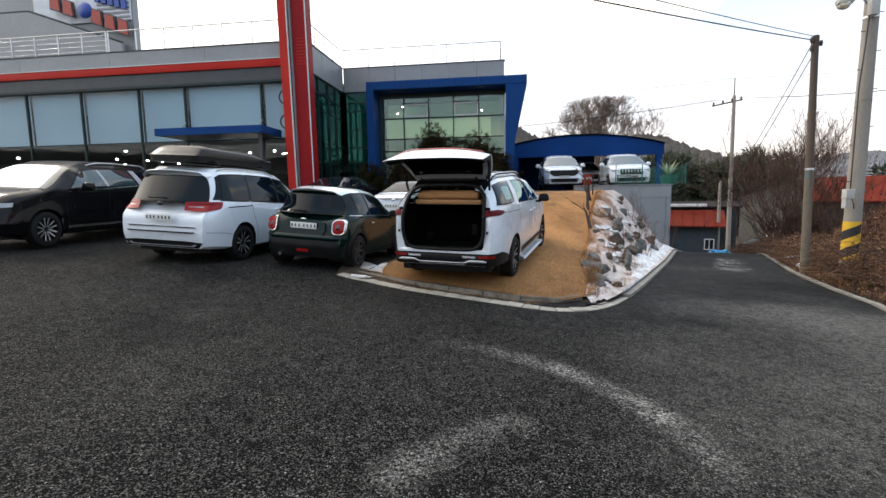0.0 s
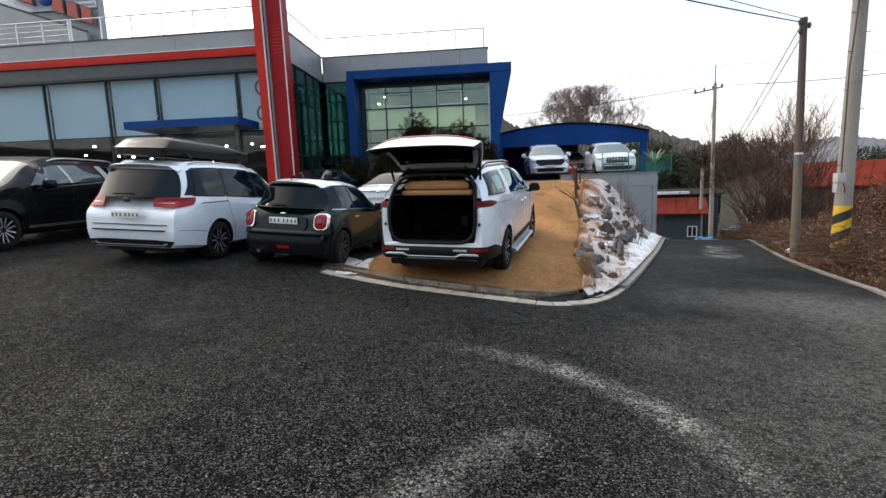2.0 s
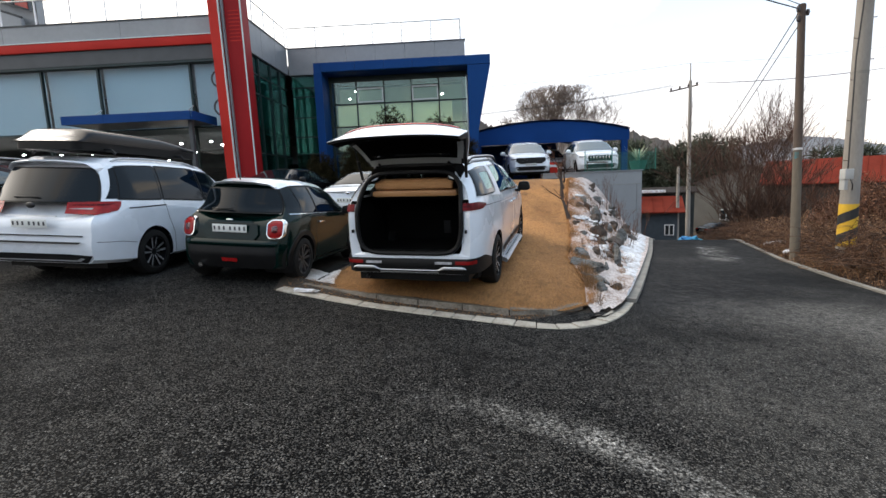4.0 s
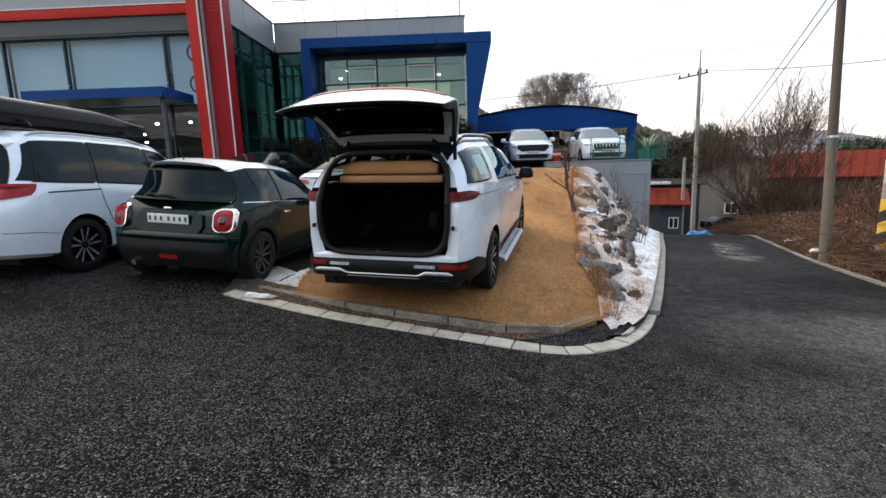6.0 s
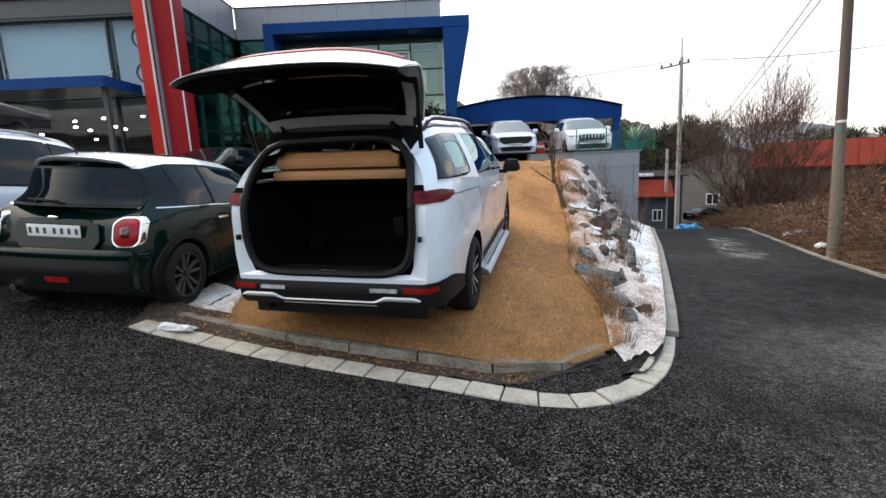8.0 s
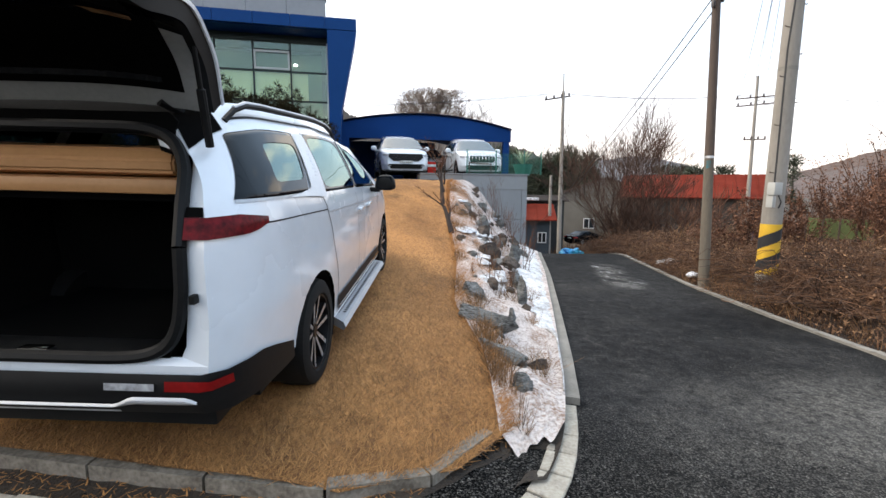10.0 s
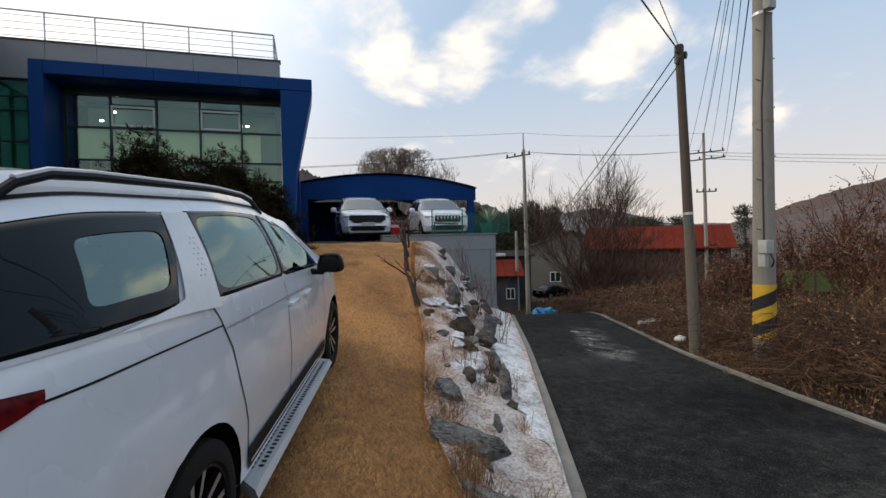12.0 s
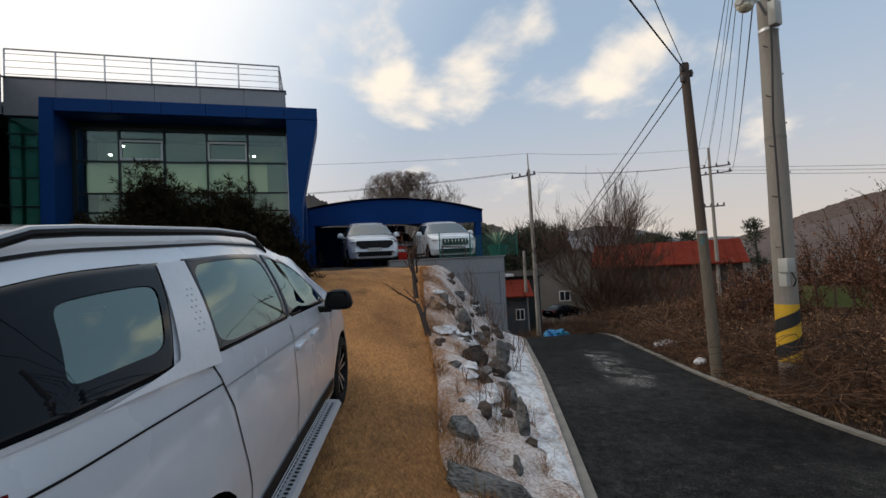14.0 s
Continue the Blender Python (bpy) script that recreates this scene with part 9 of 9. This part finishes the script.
ridge("wooded_hill", 260, [(-40, 6), (0, 9), (6, 9), (8.3, 8.3), (10, 7.1), (14, 5.8), (18, 6.0), (22, 6.8), (24, 6.4), (26, 5.7), (28.5, 4.6), (31, 3.5), (36, 2.0), (41, 0.3)], 1, (0.105, 0.088, 0.078), (0.06, 0.055, 0.05), "grey-brown wooded hill behind the carport", 0.05, 0.6, 3.0)
# distance haze is put into this cover: paler and bluer than the nearer hills
ridge("far_hill", 1100, [(30, 1.0), (34, 2.6), (38, 3.3), (41.7, 3.6), (44, 3.2), (46, 2.7), (49.6, 1.4), (54, 1.5), (58, 1.0), (64, 0.4)], 2, (0.155, 0.16, 0.175), (0.12, 0.125, 0.14), "far hills with blue-grey haze in their colour", 0.06, 0.5, 4.0)
ridge("brown_hill", 420, [(49, 0.3), (53, 1.0), (56.3, 1.8), (60, 3.1), (64, 4.3), (67.3, 5.1), (74, 5.8), (84, 5.8), (100, 4)], 3, (0.10, 0.068, 0.058), (0.065, 0.048, 0.042), "brown wooded hill across the valley", 0.03, 0.6, 0.8)
# never in view: added to give car paint and glass a horizon to reflect
ridge("unseen_back_hill", 700, [(100, 3), (140, 4), (180, 5), (230, 5), (280, 5), (320, 6)], 5, (0.10, 0.085, 0.075), (0.06, 0.055, 0.05), "unseen low hills added behind the car park for reflections", 0.08, 0.5, 4.0)

# ---- houses in the valley ----
M_REDROOF = mat("red_sheet_roof", (0.15, 0.026, 0.016), (0.11, 0.019, 0.012), rough=0.9, spec=0.05, scale=0.8, fine=6)
M_GREYHOUSE = mat("grey_render", (0.17, 0.155, 0.135), (0.13, 0.118, 0.10), rough=0.9, scale=0.6)
M_BROWNWALL = mat("dark_brown_wall", (0.06, 0.048, 0.04), (0.035, 0.03, 0.026), rough=0.9, scale=0.6)
M_NAVYHOUSE = mat("dark_blue_cladding", (0.040, 0.055, 0.070), (0.03, 0.042, 0.055), rough=0.7)
M_PALE = mat("pale_window_frame", (0.75, 0.76, 0.76), rough=0.5)
M_DARKPANE = mat("dark_pane", (0.02, 0.024, 0.028), rough=0.08)


def house(m, w, d, wall_h, ridge_h, wall_mat, roof_mat, label, windows=(), over=0.5, name="house"):
    """A gabled house: front along x from 0 to w, depth along y, ridge along x."""
    h = thing(name, m, label, "house")
    part("wall", newbox(0, w, 0, d, -1.0, wall_h), wall_mat, h)
    for x in (0, w - 0.12):
        bm = bmesh.new()
        prism(bm, [(0, wall_h), (d, wall_h), (d / 2, ridge_h - 0.05)], 0.12, axis="x", at=x)
        part("gable", bm, wall_mat, h, smooth=None)
    for sgn in (0, 1):
        y0, y1 = (-over, d / 2) if sgn == 0 else (d + over, d / 2)
        drop = over * (ridge_h - wall_h) / (d / 2)
        bm = bmesh.new()
        prism(bm, [(y0, wall_h - drop), (y1, ridge_h), (y1, ridge_h + 0.10), (y0, wall_h - drop + 0.10)], w + 2 * over, axis="x", at=-over)
        rf = part("roof", bm, roof_mat, h, smooth=None)
        nrib = int((w + 2 * over) / 0.9)
        bm = bmesh.new()
        for i in range(nrib):
            x = -over + 0.45 + 0.9 * i
            prism(bm, [(y0, wall_h - drop + 0.10), (y1, ridge_h + 0.10), (y1, ridge_h + 0.16), (y0, wall_h - drop + 0.16)], 0.06, axis="x", at=x)
        part("roof_rib_set", bm, roof_mat, rf, smooth=None, kind="stuff")
    for x0, x1, z0, z1 in windows:
        wn = part("window", newbox(x0, x1, -0.06, 0.02, z0, z1), M_PALE, h, "white-framed window")
        mid = (x0 + x1) / 2
        for a, b in ((x0 + 0.08, mid - 0.04), (mid + 0.04, x1 - 0.08)):
            part("pane", newbox(a, b, -0.075, -0.05, z0 + 0.08, z1 - 0.08), M_DARKPANE, wn, smooth=None)
    return h


def facing(x, y, z, deg):
    return Matrix.Translation((x, y, z)) @ Matrix.Rotation(radians(deg), 4, "Z")


house(facing(18.6, 45.5, -5.0, -26), 6.4, 6, 3.8, 4.9, M_NAVYHOUSE, M_REDROOF, "dark blue cottage with a red sheet roof", [(5.35, 6.15, 1.5, 2.5)], 0.6)
house(facing(13.0, 52.0, -4.6, -26), 16, 6, 4.9, 5.3, M_INSIDE, mat("dark_sheet_roof", (0.035, 0.03, 0.028), rough=1.0, spec=0.05), "dark shed behind the cottage", (), 0.4)
shed = thing("snow_gutter", facing(17.0, 48.5, 0.0, -26), "pale snow-lined roof edge", "roof edge")
part("edge", newbox(2.0, 8.3, 0, 0.4, 0.35, 0.62, bevel=0.05), M_SNOW, shed)
gabled = house(facing(43.9, 50.9, -6.0, 56), 9.5, 10.7, 6.9, 8.8, M_GREYHOUSE, mat("grey_brown_roof", (0.12, 0.085, 0.07), rough=0.8), "grey rendered house with a white window in its gable", [], 0.3)
pane_frame = part("window", newbox(-0.06, 0.02, 6.65, 8.0, 2.45, 3.75), M_PALE, gabled, "white-framed window")
for y0, y1 in ((6.75, 7.28), (7.37, 7.90)):
    part("pane", newbox(-0.075, -0.05, y0, y1, 2.55, 3.65), M_DARKPANE, pane_frame, smooth=None)
house(facing(34.4, 45.0, -4.6, -47), 12.8, 8, 5.5, 7.5, M_BROWNWALL, M_REDROOF, "long low building with a red sheet roof", [], 0.5)
dark_suv = thing("saloon_car", place_car(30.8, 47.6, 80, -4.45, 0, 0), "black car parked by the grey house", "car")
saloon(dark_suv, M_BLACKPAINT)
M_TARP = mat("blue_tarpaulin", (0.02, 0.17, 0.55), (0.06, 0.42, 0.55), rough=0.45, scale=2.5)


def tarp(x, y, z, sx, sy, sz, seed, label, mt=None):
    bm = bmesh.new()
    bmesh.ops.create_icosphere(bm, subdivisions=4, radius=1.0)
    for q in bm.verts:
        k = 1 + 0.5 * fbm(q.co.x * 1.4 + seed, q.co.y * 1.4, q.co.z * 1.4, 4)
        q.co = Vector((q.co.x * sx * k, q.co.y * sy * k, max(-0.05, q.co.z * sz * k)))
    ob = solid("tarpaulin", bm, mt or M_TARP, label, "tarpaulin", smooth=35)
    ob.matrix_world = pose(x, y, z)


tarp(13.25, 23.3, lot_z(13.25, 23.3), 0.5, 0.35, 0.28, 2, "crumpled bright blue tarpaulin at the end of the lane")
tarp(20.5, 20.0, wild_z(20.5, 20.0) + 0.1, 0.7, 0.5, 0.7, 5, "dark blue tarpaulin among the weeds", mat("navy_tarpaulin", (0.012, 0.03, 0.10), (0.02, 0.05, 0.16), rough=0.5))
tarp(19.0, 20.4, wild_z(19.0, 20.4), 0.6, 0.3, 0.12, 7, "scrap of blue tarpaulin among the weeds")

# ---- dead saplings and brush on the snowy bank ----
def sapling(x, y, z, h, seed, label, r=0.06):
    t = thing("dead_sapling", pose(x, y, z), label, "sapling")
    rnd = random.Random(seed)
    tb, wb = bmesh.new(), bmesh.new()
    limb_tree(rnd, tb, wb, (0, 0, -0.1), (rnd.gauss(0, 0.15), rnd.gauss(0, 0.15), 1), h * 0.55, r, 3, 0.8, 3, 0.1, 0.55, 4, 0.006)
    part("stem", tb, mat("dark_wet_bark_%d" % seed, (0.045, 0.030, 0.024), (0.025, 0.018, 0.015), rough=0.85), t, smooth=60)
    part("twig_mass", wb, M_REDTWIG, t, smooth=None, kind="stuff")


sapling(4.42, 14.6, 0.70, 1.25, 3, "gnarled dark dead sapling on the bank")
sapling(5.02, 16.9, 1.15, 1.5, 4, "gnarled dark dead sapling on the bank")
sapling(5.5, 18.3, 1.35, 1.6, 5, "dark dead sapling at the ramp's edge")
sapling(5.9, 19.4, 1.55, 1.3, 6, "dark dead sapling at the ramp's edge", 0.035)
for i, (t, y, h) in enumerate([(0.5, 13.9, 0.8), (0.7, 14.8, 0.9), (0.35, 15.6, 0.9), (0.6, 17.0, 1.2), (0.75, 18.6, 1.5), (0.45, 19.2, 1.4), (0.6, 20.4, 1.6), (0.25, 12.4, 0.5), (0.85, 20.9, 1.4), (0.55, 12.3, 0.6)]):
    p = bank_at(t, y)
    thicket("brush", p.x, p.y, p.z, h * 1.05, 0.8, 4, 90 + i, "thin bare brush on the snowy bank", M_REDTWIG, depth=2, thin=0.0035, stem_r=0.008)


rnd = random.Random(77)
verts, faces = [], []
for i in range(22000):
    t, y = (rnd.random() ** 1.5 * 0.85, rnd.uniform(8.5, 20.5))
    if noise.noise(Vector((t * 3, y * 1.1, 3.0))) < 0.04 + 0.25 * t:
        continue
    p = bank_at(t, y)
    h, a, k = rnd.uniform(0.06, 0.26), rnd.uniform(0, 6.28), abs(rnd.gauss(0.5, 0.4))
    s = rnd.uniform(0, 6.28)
    wx, wy = 0.004 * math.cos(s), 0.004 * math.sin(s)
    b = len(verts)
    verts += [(p.x - wx, p.y - wy, p.z - 0.02), (p.x + wx, p.y + wy, p.z - 0.02), (p.x + k * h * math.cos(a), p.y + k * h * math.sin(a), p.z + h * (1 - 0.3 * k))]
    faces.append((b, b + 1, b + 2))
me = bpy.data.meshes.new("dead_grass")
me.from_pydata(verts, [], faces)
me.materials.append(M_DRYGRASS)
tagged(new("dead_grass", me), "tufts of dead grass on the snowy bank", "grass", kind="stuff")

# loose straw on the matting, densest by the lane
rnd = random.Random(78)
verts, faces = [], []
for i in range(105000):
    t = rnd.random()
    r = rnd.random() ** 1.5
    x, y, z = ramp_pt(t, r * 0.75)
    a, l = rnd.gauss(1.2, 0.9), rnd.uniform(0.03, 0.11)
    dx, dy, dz = l * math.cos(a), l * math.sin(a), rnd.uniform(0.0, 0.034)
    w = rnd.uniform(0.0014, 0.0036)
    b = len(verts)
    verts += [(x - w * math.sin(a), y + w * math.cos(a), z + 0.002), (x + w * math.sin(a), y - w * math.cos(a), z + 0.002), (x + dx, y + dy, z + 0.004 + dz)]
    faces.append((b, b + 1, b + 2))
me = bpy.data.meshes.new("loose_straw")
me.from_pydata(verts, [], faces)
me.materials.append(M_STRAWBLADE)
tagged(new("loose_straw", me), "loose tan straw on the matting", "straw", kind="stuff")

# straw bits and dead leaves on the soil strip and the kerb
rnd = random.Random(79)
verts, faces = [], []
for i in range(2600):
    t, r = rnd.random(), rnd.random() ** 0.8
    x = -1.7 + 4.4 * t
    y = (9.1 - 0.36 * 4.6 * min(t, 0.72) + 2.0 * max(0, t - 0.72)) + 0.09 + 0.62 * r
    z = lot_z(x, y) + 0.012 + 0.065 * sstep(0.2, 0.95, r) + 0.018 * fbm(x * 5, y * 5)
    a, l, w = rnd.uniform(0, 6.28), rnd.uniform(0.02, 0.08), rnd.uniform(0.002, 0.006)
    b = len(verts)
    verts += [(x - w * math.sin(a), y + w * math.cos(a), z), (x + w * math.sin(a), y - w * math.cos(a), z), (x + l * math.cos(a), y + l * math.sin(a), z + rnd.uniform(0.0, 0.02))]
    faces.append((b, b + 1, b + 2))
me = bpy.data.meshes.new("leaf_litter")
me.from_pydata(verts, [], faces)
me.materials.append(M_STRAWBLADE)
tagged(new("leaf_litter", me), "straw bits and dead leaves on the dark soil", "litter", kind="stuff")

# faded green net round a plot across the field
plot = thing("net_fence", None, "faded green net fence round a plot across the field", "fence")
NA, NB = Vector((16.4, 15.7, 0.0)), Vector((17.1, 14.3, 0.0))
M_FADED = mat("faded_green_net", (0.17, 0.21, 0.075), (0.10, 0.13, 0.05), rough=0.8, scale=2.0)
for i in range(5):
    p = NA.lerp(NB, i / 4)
    z = wild_z(p.x, p.y)
    part("post", tube(bmesh.new(), [(p.x, p.y, z), (p.x, p.y, 0.82)], 0.03, 6), M_WOODPOLE, plot)
bm = bmesh.new()
for i in range(120):
    p = NA.lerp(NB, i / 119)
    tube(bm, [(p.x, p.y, 0.15), (p.x, p.y, 0.72 + 0.04 * math.sin(i * 0.35))], 0.012, 3, cap=False)
for k in range(11):
    tube(bm, [(NA.x, NA.y, 0.16 + 0.056 * k), (NB.x, NB.y, 0.16 + 0.056 * k)], 0.012, 3, cap=False)
part("net_mesh", bm, M_FADED, plot, kind="stuff")

# straw spilling over the edge of the ramp on to the bank
rnd = random.Random(91)
verts, faces = [], []
for i in range(26000):
    y = rnd.uniform(8.6, 20.5)
    reach = 0.10 + 0.42 * max(0.0, noise.noise(Vector((y * 1.3, 5.0, 0.0))) + 0.25)
    p = bank_at(-0.04 + reach * rnd.random() ** 1.6, y)
    h, a, k = rnd.uniform(0.05, 0.16), rnd.gauss(0.0, 0.9), rnd.uniform(0.6, 1.5)
    s = rnd.uniform(0, 6.28)
    wx, wy = 0.004 * math.cos(s), 0.004 * math.sin(s)
    b = len(verts)
    verts += [(p.x - wx, p.y - wy, p.z - 0.01), (p.x + wx, p.y + wy, p.z - 0.01), (p.x + k * h * math.cos(a), p.y + k * h * math.sin(a), p.z + h * rnd.uniform(0.1, 0.7))]
    faces.append((b, b + 1, b + 2))
me = bpy.data.meshes.new("straw_fringe")
me.from_pydata(verts, [], faces)
me.materials.append(mat("golden_straw", (0.56, 0.27, 0.088), (0.27, 0.12, 0.038), rough=0.9, island=0.8))
tagged(new("straw_fringe", me), "tan straw hanging over the edge of the ramp", "straw", kind="stuff")
